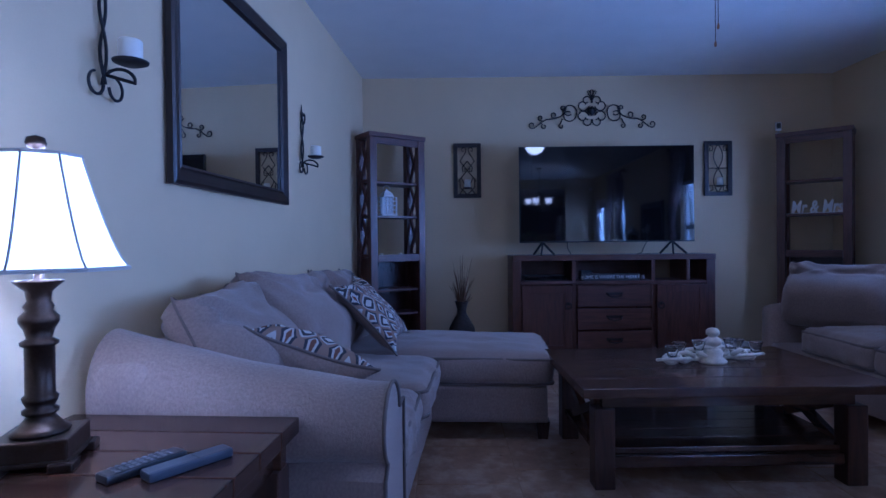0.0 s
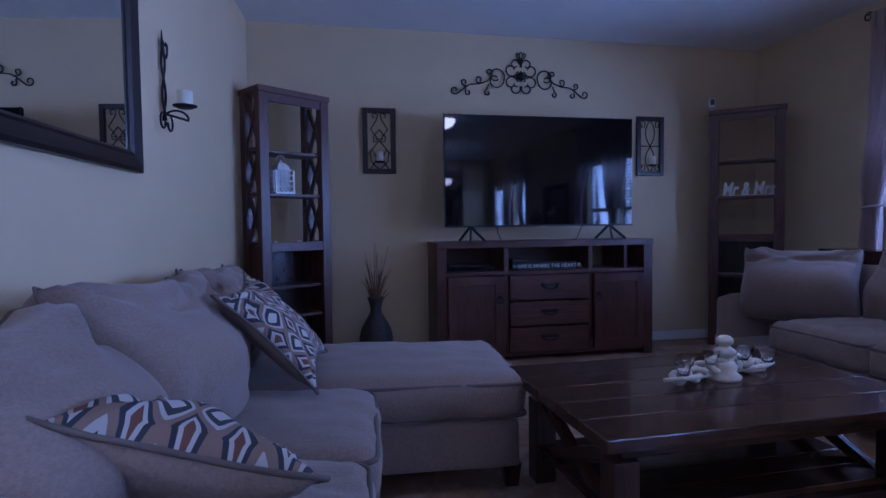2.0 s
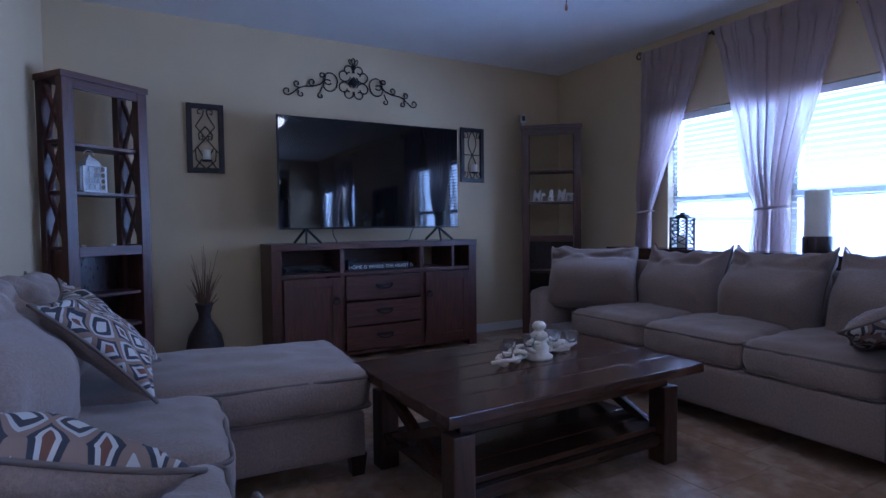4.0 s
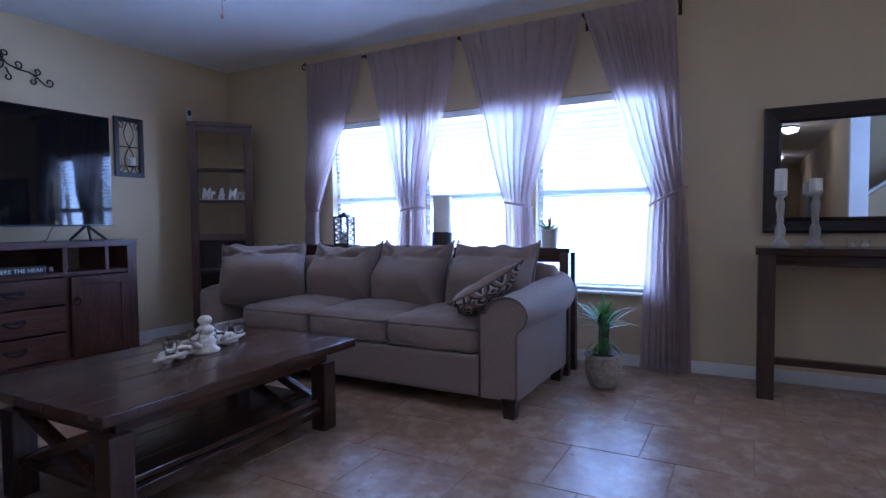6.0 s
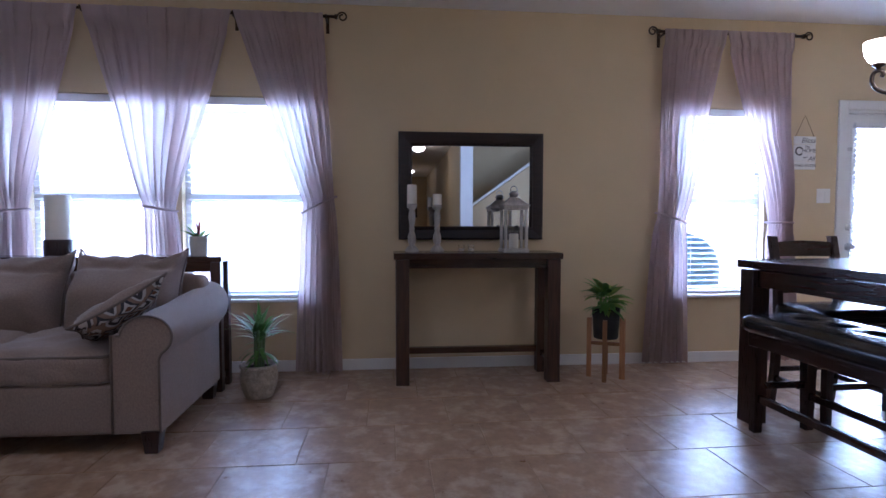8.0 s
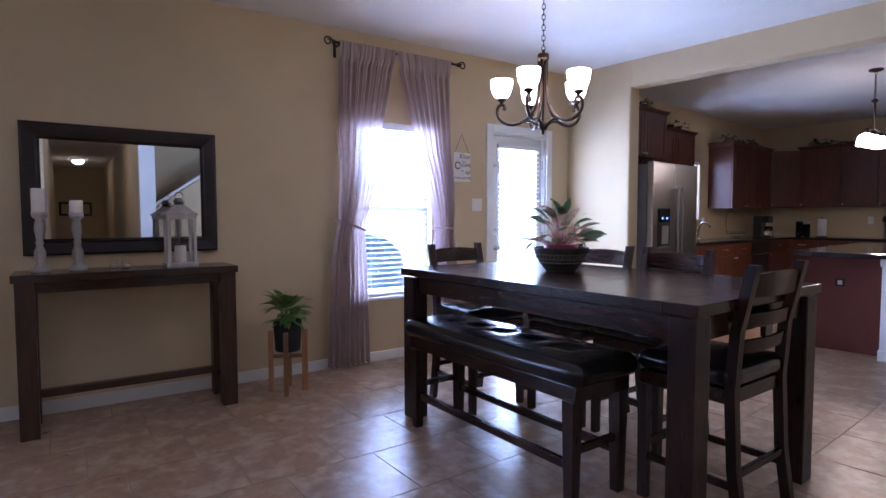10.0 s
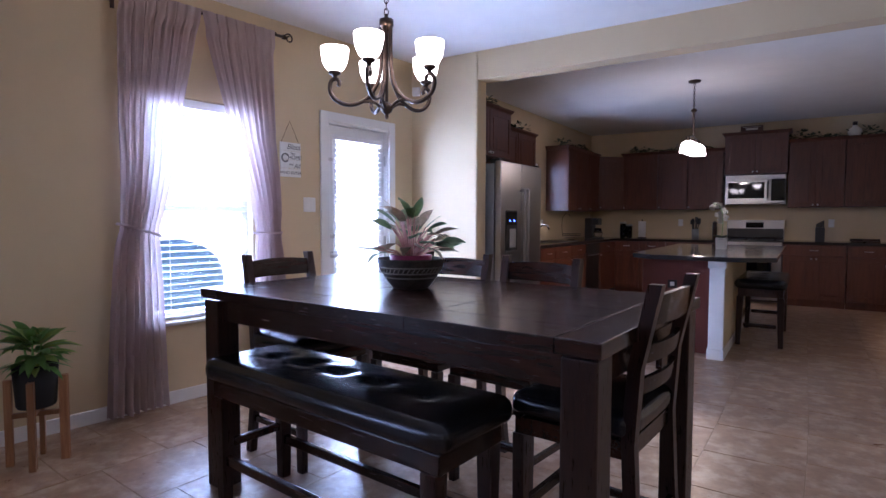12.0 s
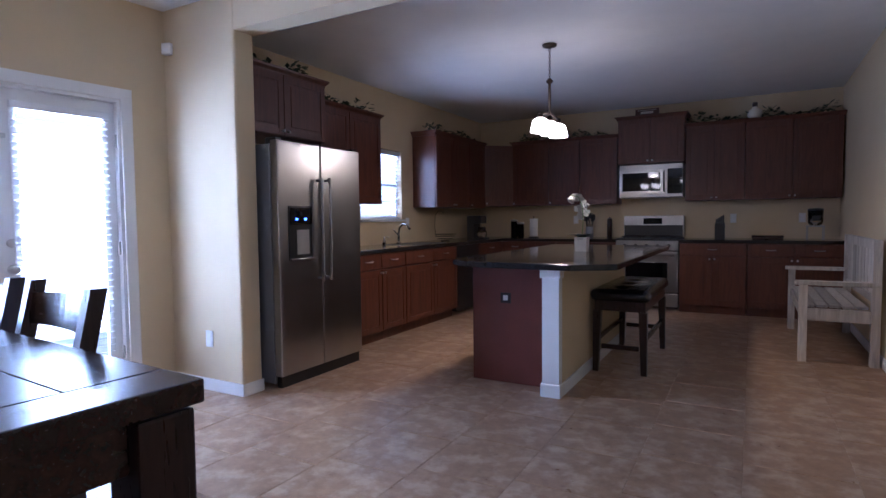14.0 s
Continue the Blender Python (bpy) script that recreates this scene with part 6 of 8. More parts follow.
def dining_chair(place, label):
    """Counter-height ladder-back chair; faces -y, its back at +y."""
    c = thing("dining_chair", place, label, "dining chair", "dining chairs")
    part("seat", soft(0.45, 0.42, 0.085, 0.035, 0.014, 12, 0.003, 8, 2, m=pose(0, -0.01, 0.60)), LEATHER, c, "black tufted leather seat", smooth=True)
    part("seat_frame", bx(-0.215, 0.215, -0.20, 0.19, 0.50, 0.558), ESPRESSO, c)
    for x in (-0.20, 0.20):
        b = box(B(), x - 0.021, x + 0.021, -0.205, -0.163, 0, 0.50)
        for v in b.verts:
            if v.co.z < 0.1:
                v.co.x = x + (v.co.x - x) * 0.75
        part("front_leg", b, ESPRESSO_Z, c)
        bm = B()
        rows = []
        for z, y in ((0, 0.235), (0.25, 0.20), (0.55, 0.185), (0.78, 0.20), (1.035, 0.255)):
            rows.append([bm.verts.new((x + a, y + q, z)) for a, q in ((-0.019, -0.02), (0.019, -0.02), (0.019, 0.02), (-0.019, 0.02))])
        for a, q in zip(rows, rows[1:]):
            for k in range(4):
                bm.faces.new((a[k], a[(k + 1) % 4], q[(k + 1) % 4], q[k]))
        bm.faces.new(rows[0][::-1])
        bm.faces.new(rows[-1])
        part("back_post", bm, ESPRESSO_Z, c)
        part("side_stretcher", bx(x - 0.010, x + 0.010, -0.165, 0.195, 0.17, 0.20), ESPRESSO, c)
    part("foot_rail", bx(-0.18, 0.18, -0.196, -0.172, 0.22, 0.255), ESPRESSO, c)
    part("rear_stretcher", bx(-0.18, 0.18, 0.196, 0.216, 0.22, 0.25), ESPRESSO, c)
    for z, h, y in ((0.955, 0.085, 0.235), (0.82, 0.055, 0.208), (0.72, 0.05, 0.194)):
        bm = B()
        rows = []
        for i in range(11):
            u = -0.181 + 0.362 * i / 10
            bow = 0.022 * (1 - (u / 0.181) ** 2)
            hh = h / 2 + (0.010 * (1 - (u / 0.181) ** 2) if h > 0.08 else 0)
            rows.append([bm.verts.new((u, y + bow + q, z + k)) for q, k in ((-0.009, -h / 2), (0.009, -h / 2), (0.009 + 0.014 * h / 0.1, hh), (-0.009 + 0.014 * h / 0.1, hh))])
        for a, q in zip(rows, rows[1:]):
            for k in range(4):
                bm.faces.new((a[k], a[(k + 1) % 4], q[(k + 1) % 4], q[k]))
        bm.faces.new(rows[0][::-1])
        bm.faces.new(rows[-1])
        part("back_slat", bm, ESPRESSO, c)
    part("slat_block", bx(-0.03, 0.03, 0.205, 0.225, 0.745, 0.795, bev=0.002), ESPRESSO, c)
    return c


cl = "dark espresso ladder-back counter chair with black leather seat"
ch = dining_chair(pose(2.70, -2.70, 0, 0, 0, -88), cl)
CHAIRS = [pose(2.20, -3.08, 0, 0, 0, 180 + 2), pose(1.70, -3.10, 0, 0, 0, 180 - 1), pose(1.115, -2.72, 0, 0, 0, 92)]
for m in CHAIRS:
    copy_thing(ch, m)

b = thing("dining_bench", pose(1.965, -2.295, 0, 0, 0, 1.5), "dark wooden dining bench with tufted black leather seat", "bench")
bm = soft(1.32, 0.41, 0.10, 0.045, 0.012, 40, 0.002, 8, 4)
for v in bm.verts:
    if v.co.z > 0.01:
        for i in range(5):
            cx = -0.42 + 0.21 * i
            r2 = (v.co.x - cx) ** 2 + v.co.y ** 2
            v.co.z -= 0.016 * math.exp(-r2 / 0.0020) + 0.006 * math.exp(-abs(abs(v.co.x - cx) - abs(v.co.y)) / 0.012) * math.exp(-r2 / 0.012)
part("seat", bm, LEATHER, b, "button-tufted black leather seat", smooth=True, place=pose(0, 0, 0.575))
for i in range(5):
    part("button", lathe([(0, 0.006), (0.009, 0.003), (0.012, -0.003), (0, -0.005)][::-1], 12, m=pose(-0.42 + 0.21 * i, 0, 0.616)), LEATHER, b, smooth=True)
part("seat_frame", bx(-0.62, 0.62, -0.175, 0.175, 0.46, 0.527), ESPRESSO, b)
for x in (-0.58, 0.58):
    for y in (-0.15, 0.15):
        q = box(B(), x - 0.03, x + 0.03, y - 0.03, y + 0.03, 0, 0.46)
        for v in q.verts:
            if v.co.z < 0.1:
                v.co.x, v.co.y = x + (v.co.x - x) * 0.72, y + (v.co.y - y) * 0.72
        part("leg", q, ESPRESSO_Z, b)
    part("end_stretcher", bx(x - 0.012, x + 0.012, -0.122, 0.122, 0.23, 0.265), ESPRESSO, b)
part("stretcher", bx(-0.567, 0.567, -0.16, -0.135, 0.165, 0.205), ESPRESSO, b)
part("stretcher", bx(-0.567, 0.567, 0.135, 0.16, 0.165, 0.205), ESPRESSO, b)

random.seed(14)
p = thing("planter_bowl", pose(2.03, -2.76, 0.91) @ Matrix.Diagonal((0.78, 0.78, 1.0, 1.0)), "dark carved bowl planter with pink-veined leafy plant", "plant")
bowl = [(0, 0), (0.10, 0), (0.11, 0.008), (0.15, 0.05), (0.185, 0.10), (0.198, 0.128), (0.196, 0.135), (0.186, 0.134), (0.172, 0.10), (0, 0.095)]
part("bowl", lathe(bowl, 36), mat("carved_dark_wood", (0.05, 0.038, 0.03), rough=0.55, vary=0.5, scale=30, fine=140, bump=0.5), p, smooth=True)
PALE = mat("pale_inlay", (0.20, 0.175, 0.14), rough=0.6, vary=0.2)
for r, z in ((0.152, 0.052), (0.168, 0.072), (0.184, 0.098)):
    part("carved_band", tube([(r * math.cos(a), r * math.sin(a), z) for a in [2 * math.pi * i / 48 for i in range(49)]], 0.0035, 6), PALE, p)
b2 = B()
for i in range(40):
    a = 2 * math.pi * i / 40
    tube([(0.172 * math.cos(a), 0.172 * math.sin(a), 0.078), (0.181 * math.cos(a + 0.08), 0.181 * math.sin(a + 0.08), 0.092)], 0.003, 5, bm=b2)
part("carved_zigzag", b2, PALE, p)
part("inner_pot", lathe([(0, 0.1), (0.115, 0.1), (0.125, 0.15), (0.115, 0.15), (0, 0.14)], 24), mat("magenta_plastic", (0.30, 0.02, 0.10), rough=0.4, vary=0.1), p, "magenta plastic nursery pot", smooth=True)
AGLA = lit_through(mat("pink_veined_leaf", (0.52, 0.38, 0.30), rough=0.4, vary=0.3, scale=25, fine=80, bump=0.1, second=(0.22, 0.22, 0.10)), (0.40, 0.30, 0.18), 0.35)
AGLAGREEN = lit_through(mat("grey_green_leaf", (0.22, 0.27, 0.15), rough=0.4, vary=0.35, scale=25, fine=80, bump=0.1, second=(0.11, 0.16, 0.09)), (0.16, 0.26, 0.10), 0.35)
STALK = mat("pink_stalk", (0.50, 0.25, 0.20), rough=0.5, vary=0.2)
for i in range(46):
    a = i * 2.4
    up = ((i * 17) % 46) / 45
    reach = 0.04 + 0.15 * (1 - up) + random.uniform(0, 0.03)
    tip = Vector((reach * math.cos(a), reach * math.sin(a), 0.15 + 0.17 * up + random.uniform(0, 0.03)))
    part("stalk", tube([(0.02 * math.cos(a), 0.02 * math.sin(a), 0.13), tuple(tip * 0.6 + Vector((0, 0, 0.06))), tuple(tip)], 0.0035, 5), STALK, p, smooth=True)
    leafy(p, "leaf", tuple(tip), (math.cos(a), math.sin(a), 0.45 + 1.3 * up ** 2), random.uniform(0.12, 0.17), random.uniform(0.055, 0.074), AGLA if i % 2 == 0 else AGLAGREEN, random.uniform(0.5, 1.5), random.uniform(-0.5, 0.5))


# chandelier
CH = (2.256, -2.834)
c = thing("chandelier", pose(*CH, 0, 0, 0, 45), "bronze five-arm chandelier with lit opal glass shades", "chandelier")
part("canopy", lathe([(0, H), (0.065, H), (0.06, H - 0.02), (0.02, H - 0.035), (0, H - 0.035)], 20), BRONZE, c, smooth=True)
z = H - 0.035
links = B()
k = 0
while z > 2.20:
    pts = [((0.010 if k % 2 else 0) * math.cos(a), (0 if k % 2 else 0.010) * math.cos(a), z - 0.018 + 0.020 * math.sin(a)) for a in [2 * math.pi * i / 10 for i in range(11)]]
    tube(pts, 0.0025, 5, bm=links)
    z -= 0.030
    k += 1
part("chain", links, BRONZE, c)
Q = 0.83


def low(rows):
    """Heights and widths of the fitting drawn about its lowest point."""
    return [(*[v * Q for v in r[:-1]], 1.70 + (r[-1] - 1.70) * Q) for r in rows]


part("hub_cap", lathe(low([(0, 2.30), (0.01, 2.30), (0.012, 2.275), (0.04, 2.27), (0.042, 2.235), (0.036, 2.23), (0.028, 2.20), (0, 2.20)]), 20), BRONZE, c, smooth=True)
part("centre_rod", tube(low([(0, 0, 2.23), (0, 0, 1.78)]), 0.008, 8), BRONZE, c)
part("bottom_boss", lathe(low([(0, 1.70), (0.008, 1.705), (0.012, 1.72), (0.008, 1.728), (0.03, 1.745), (0.038, 1.765), (0.03, 1.79), (0.012, 1.80), (0, 1.80)]), 20), BRONZE, c, smooth=True)
for k in range(5):
    a = 72 * k
    m = pose(0, 0, 0, 0, 0, a)
    pts = [(0.028, 0, 2.225), (0.030, 0, 2.05), (0.045, 0, 1.93), (0.10, 0, 1.83), (0.18, 0, 1.785), (0.25, 0, 1.785), (0.305, 0, 1.82), (0.325, 0, 1.87), (0.315, 0, 1.915), (0.285, 0, 1.925), (0.27, 0, 1.905), (0.278, 0, 1.885)]
    am = part("arm", tube(eased(low(pts)), 0.010, 8), BRONZE, c, smooth=True, place=m)
    part("arm_strut", tube(eased(low([(0.03, 0, 1.765), (0.08, 0, 1.80), (0.14, 0, 1.80)])), 0.008, 7), BRONZE, am, smooth=True)
    part("cup", lathe(low([(0, 1.925), (0.012, 1.93), (0.016, 1.945), (0.034, 1.955), (0.036, 1.968), (0, 1.968)]), 16, m=pose(0.295 * Q, 0, 0)), BRONZE, am, smooth=True)
    part("shade", lathe(low([(0.028, 1.968), (0.052, 1.985), (0.070, 2.02), (0.078, 2.065), (0.080, 2.10), (0.076, 2.10), (0.072, 2.06), (0.045, 1.99), (0.02, 1.975)]), 24, m=pose(0.295 * Q, 0, 0)), OPAL, am, "lit opal glass shade", smooth=True)

# ---- kitchen ----
def knob(parent, x, y, z):
    part("knob", lathe([(0, 0), (0.006, 0), (0.005, 0.012), (0.012, 0.018), (0.013, 0.026), (0.008, 0.031), (0, 0.032)], 12, m=pose(x, y, z, 90)), NICKEL, parent, smooth=True)


def pull(parent, x, y, z, w=0.05):
    part("pull", tube([(x - w, y, z), (x - w * 0.9, y - 0.022, z - 0.004), (x, y - 0.028, z - 0.006), (x + w * 0.9, y - 0.022, z - 0.004), (x + w, y, z)], 0.0045, 6), NICKEL, parent, smooth=True)


def raised_door(parent, x0, x1, z0, z1, hand, top_knob=False, name="door"):
    """A cherry door with frame and raised panel; its face looks to -y at y = 0."""
    d = part(name, bx(x0 + 0.004, x1 - 0.004, -0.018, -0.001, z0 + 0.004, z1 - 0.004, bev=0.003), CHERRY, parent)
    f = B()
    r = min(0.058, (x1 - x0) * 0.24)
    for q in ((x0 + 0.004, x0 + r, z0 + 0.004, z1 - 0.004), (x1 - r, x1 - 0.004, z0 + 0.004, z1 - 0.004), (x0 + r, x1 - r, z0 + 0.004, z0 + r), (x0 + r, x1 - r, z1 - r, z1 - 0.004)):
        box(f, q[0], q[1], -0.024, -0.0185, q[2], q[3], bev=0.002)
    part("door_frame", f, CHERRY, d)
    if z1 - z0 > 2.6 * r:
        part("raised_panel", bx(x0 + r + 0.022, x1 - r - 0.022, -0.0235, -0.0185, z0 + r + 0.022, z1 - r - 0.022, bev=0.0025), CHERRY, d)
    kx = x1 - 0.028 if hand > 0 else x0 + 0.028
    knob(d, kx, -0.024, z0 + 0.035 if not top_knob else z1 - 0.035)
    return d


def upper_cabinet(place, w, z0, z1, depth, doors, label, crown=True, mid=True):
    """Front in the plane y = 0, body towards +y, x from 0 to w."""
    u = thing("wall_cabinet", place, label, "cabinet", "cherry wall cabinets")
    part("body", bx(0, w, 0, depth, z0, z1, bev=0.002), CHERRY, u)
    n = doors
    for i in range(n):
        raised_door(u, w * i / n, w * (i + 1) / n, z0, z1, 1 if i % 2 == 0 and n > 1 else -1)
    if crown:
        b = B()
        prof = [(0.0, z1 - 0.012), (-0.012, z1 - 0.006), (-0.016, z1 + 0.012), (-0.038, z1 + 0.034), (-0.042, z1 + 0.05)]
        rows = []
        for o, zz in prof:
            rows.append([b.verts.new((o, depth, zz)), b.verts.new((o, o, zz)), b.verts.new((w - o, o, zz)), b.verts.new((w - o, depth, zz))])
        for p, q in zip(rows, rows[1:]):
            for k in range(3):
                b.faces.new((p[k], p[k + 1], q[k + 1], q[k]))
        b.faces.new(rows[-1])
        part("crown_moulding", b, CHERRY, u)
    return u


def base_cabinet(place, w, doors, label, drawer=True, depth=0.58):
    u = thing("base_cabinet", place, label, "cabinet", "cherry base cabinets")
    part("body", bx(0, w, 0, depth, 0.10, 0.872, bev=0.002), CHERRY, u)
    part("toe_kick", bx(0, w, 0.05, 0.07, 0, 0.099, bev=0), CHERRY, u)
    zt = 0.868
    n = max(1, doors)
    if drawer:
        for i in range(1 if doors == 2 and w < 0.8 else n):
            m = 1 if doors == 2 and w < 0.8 else n
            d = part("drawer_front", bx(w * i / m + 0.004, w * (i + 1) / m - 0.004, -0.02, -0.001, 0.725, zt - 0.004, bev=0.004), CHERRY, u)
            pull(d, w * (i + 0.5) / m, -0.02, 0.80)
        zt = 0.715
    for i in range(doors):
        raised_door(u, w * i / n, w * (i + 1) / n, 0.105, zt, 1 if i % 2 == 0 and n > 1 else -1, True)
    return u


ul, blb = "cherry wall cabinet with raised-panel doors", "cherry base cabinet with raised-panel doors"
# the window side: fronts face -x, so each is turned; local x runs away from the opening
E1 = KIT @ pose(0.17, 0, 0, 0, 0, -90)     # base fronts
EU = KIT @ pose(0.45, 0, 0, 0, 0, -90)     # wall-cabinet fronts
upper_cabinet(KIT @ pose(0.27, -0.20, 0, 0, 0, -90), 0.98, 1.87, 2.35, 0.50, 2, "cherry cabinet over the fridge with two doors")
upper_cabinet(EU @ pose(1.22, 0, 0), 1.04, 1.36, 2.25, 0.325, 2, ul + " by window")
upper_cabinet(EU @ pose(3.44, 0, 0), 0.92, 1.35, 2.25, 0.325, 2, ul + " past window")
upper_cabinet(EU @ pose(4.37, 0, 0), 0.52, 1.35, 2.25, 0.325, 1, "narrow cherry wall cabinet near the corner")
# diagonal corner unit
c = thing("corner_cabinet", KIT, "diagonal cherry corner wall cabinet with one door", "cabinet", "cherry wall cabinets")
bm = B()
pts = ((0.775, -4.90), (0.45, -4.90), (0.12, -5.19), (0.12, -5.505), (0.775, -5.505))
lo, hi = [bm.verts.new((x, y, 1.38)) for x, y in pts], [bm.verts.new((x, y, 2.27)) for x, y in pts]
bm.faces.new(lo[::-1])
bm.faces.new(hi)
for k in range(5):
    bm.faces.new((lo[k], lo[(k + 1) % 5], hi[(k + 1) % 5], hi[k]))
part("body", bm, CHERRY, c)
dg = pose(0.45, -4.90, 0, 0, 0, math.degrees(math.atan2(-0.29, -0.33)))
dd = raised_door(c, 0, 0.44, 1.385, 2.265, -1)
dd.matrix_basis = pose(0.45, -4.90, 0, 0, 0, -138.7)
# back wall: fronts look towards +y; local x runs towards -x
BU = KIT @ pose(0, -5.19, 0, 0, 0, 180)
BB = KIT @ pose(0, -4.90, 0, 0, 0, 180)
for x0, w, n, z0, z1 in ((-0.11, 0.55, 1, 1.38, 2.27), (0.445, 0.445, 1, 1.38, 2.27), (0.895, 0.505, 1, 1.38, 2.27), (2.255, 0.67, 2, 1.40, 2.33), (2.93, 0.98, 2, 1.40, 2.33)):
    upper_cabinet(BU @ pose(x0, 0, 0), w, z0, z1, 0.31, n, ul + (" pair" if n == 2 else ", single"))
upper_cabinet(BU @ pose(1.42, -0.05, 0), 0.825, 1.90, 2.48, 0.36, 2, "raised cherry cabinet above the microwave")

for x0, w, n in ((1.42, 0.86, 2), (2.285, 1.15, 2)):
    base_cabinet(E1 @ pose(x0, 0, 0), w, n, blb + (" by fridge" if x0 < 2 else " under sink"))
base_cabinet(E1 @ pose(4.06, 0, 0), 0.83, 1, "cherry base cabinet in the kitchen corner")
for x0, w, n in ((-0.16, 0.80, 2), (0.645, 0.80, 2), (2.225, 0.74, 2), (2.97, 0.95, 2)):
    base_cabinet(BB @ pose(x0, 0, 0), w, n, blb + (" by range" if 0.6 < x0 < 2.9 else " at wall"))
dw = thing("dishwasher", E1 @ pose(3.445, 0, 0), "black dishwasher built in under the counter", "dishwasher")
part("door", bx(0.005, 0.605, -0.022, 0.0, 0.12, 0.72, bev=0.005), BLACK, dw)
part("control_panel", bx(0.005, 0.605, -0.026, 0.0, 0.725, 0.868, bev=0.004), BLACK, dw)
part("handle", tube([(0.08, -0.026, 0.70), (0.1, -0.05, 0.70), (0.5, -0.05, 0.70), (0.52, -0.026, 0.70)], 0.008, 8), STEEL, dw)
part("body", bx(0.005, 0.605, 0.001, 0.55, 0.05, 0.868, bev=0), BLACK, dw)

ct = thing("worktop", KIT, "polished black granite worktop along two walls", "worktop")
part("slab", bx(0.135, 0.778, -5.508, -1.40, 0.873, 0.912, bev=0.005), GRANITE, ct)
part("slab", bx(-1.445, 0.134, -5.508, -4.865, 0.873, 0.912, bev=0.005), GRANITE, ct)
part("slab", bx(-3.928, -2.222, -5.508, -4.865, 0.873, 0.912, bev=0.005), GRANITE, ct)

# fridge
fr = thing("fridge", KIT @ pose(-0.12, -0.235, 0, 0, 0, -90), "stainless side-by-side fridge with ice dispenser", "fridge")
SIDEGREY = mat("grey_fridge_side", (0.20, 0.20, 0.20), rough=0.5, vary=0.06, fine=300, bump=0.1)
part("body", bx(0.0, 0.93, 0.07, 0.78, 0.03, 1.74, bev=0.006), SIDEGREY, fr)
for x0, x1 in ((0.002, 0.445), (0.452, 0.928)):
    part("door", bx(x0, x1, 0.0, 0.066, 0.085, 1.765, bev=0.010), STEEL, fr)
part("base_grille", bx(0.02, 0.91, 0.02, 0.069, 0.0, 0.08), BLACK, fr)
for x in (0.405, 0.495):
    h = B()
    tube([(x, -0.045, 0.74), (x, -0.055, 0.80), (x, -0.055, 1.46), (x, -0.045, 1.52)], 0.013, 10, bm=h)
    for z in (0.76, 1.50):
        tube([(x, 0.0, z), (x, -0.048, z)], 0.010, 8, bm=h)
    part("handle", h, STEEL, fr, smooth=True)
dsp = part("dispenser", bx(0.095, 0.335, -0.006, 0.004, 0.91, 1.305, bev=0.004), BLACK, fr)
part("dispenser_panel", bx(0.11, 0.32, -0.012, -0.0065, 1.17, 1.29, bev=0.003), SCREEN, dsp)
for x in (0.17, 0.26):
    part("indicator", bx(x - 0.012, x + 0.012, -0.0135, -0.0122, 1.20, 1.215, bev=0), glow("blue_led", (0.1, 0.2, 1.0), 3.0), dsp)
part("paddle", bx(0.17, 0.30, -0.010, -0.0065, 0.95, 1.13, bev=0.003), mat("grey_paddle", (0.30, 0.29, 0.27), rough=0.5), dsp)
part("drip_tray", bx(0.10, 0.33, -0.022, -0.0065, 0.905, 0.922, bev=0.003), STEEL, dsp)
for x in (0.04, 0.89):
    part("hinge_cover", bx(x - 0.03, x + 0.03, 0.02, 0.12, 1.7405, 1.785, bev=0.006), BLACK, fr)

# range and microwave
rg = thing("range", BB @ pose(1.45, 0, 0), "stainless gas range with black cooktop and backguard", "range")
part("body", bx(0.004, 0.766, 0.0, 0.58, 0.03, 0.90, bev=0.004), BLACK, rg)
part("oven_door", bx(0.008, 0.762, -0.035, -0.001, 0.24, 0.76, bev=0.006), STEEL, rg)
part("oven_window", bx(0.13, 0.64, -0.039, -0.0355, 0.36, 0.62, bev=0.003), SCREEN, rg)
part("drawer", bx(0.008, 0.762, -0.03, -0.001, 0.06, 0.225, bev=0.006), STEEL, rg)
part("control_panel", bx(0.008, 0.762, -0.03, -0.001, 0.775, 0.895, bev=0.004), STEEL, rg)
part("oven_handle", tube([(0.06, -0.036, 0.71), (0.08, -0.075, 0.715), (0.69, -0.075, 0.715), (0.71, -0.036, 0.71)], 0.012, 8), STEEL, rg, smooth=True)
for i in range(5):
    part("control_knob", lathe([(0, 0), (0.022, 0), (0.018, 0.024), (0, 0.026)], 14, m=pose(0.12 + 0.133 * i, -0.03, 0.835, 90)), BLACK, rg, smooth=True)
part("cooktop", bx(0.0, 0.77, -0.02, 0.60, 0.901, 0.922, bev=0.004), BLACK, rg)
for x in (0.2, 0.57):
    for y in (0.15, 0.42):
        g = B()
        for k in (-1, 1):
            tube([(x - 0.15, y + 0.07 * k, 0.945), (x + 0.15, y + 0.07 * k, 0.945)], 0.006, 6, bm=g)
            tube([(x + 0.10 * k, y - 0.12, 0.945), (x + 0.10 * k, y + 0.12, 0.945)], 0.006, 6, bm=g)
            tube([(x + 0.10 * k, y - 0.12, 0.945), (x + 0.10 * k, y - 0.12, 0.921)], 0.006, 6, bm=g)
            tube([(x + 0.10 * k, y + 0.12, 0.945), (x + 0.10 * k, y + 0.12, 0.921)], 0.006, 6, bm=g)
        part("grate", g, IRON, rg)
bgd = part("backguard", bx(0.0, 0.77, 0.51, 0.60, 0.923, 1.215, bev=0.008), STEEL, rg)
part("backguard_panel", bx(0.012, 0.758, 0.498, 0.5095, 0.93, 1.085, bev=0.003), BLACK, bgd)
part("clock_display", bx(0.26, 0.50, 0.503, 0.5095, 1.10, 1.18, bev=0.003), SCREEN, bgd)

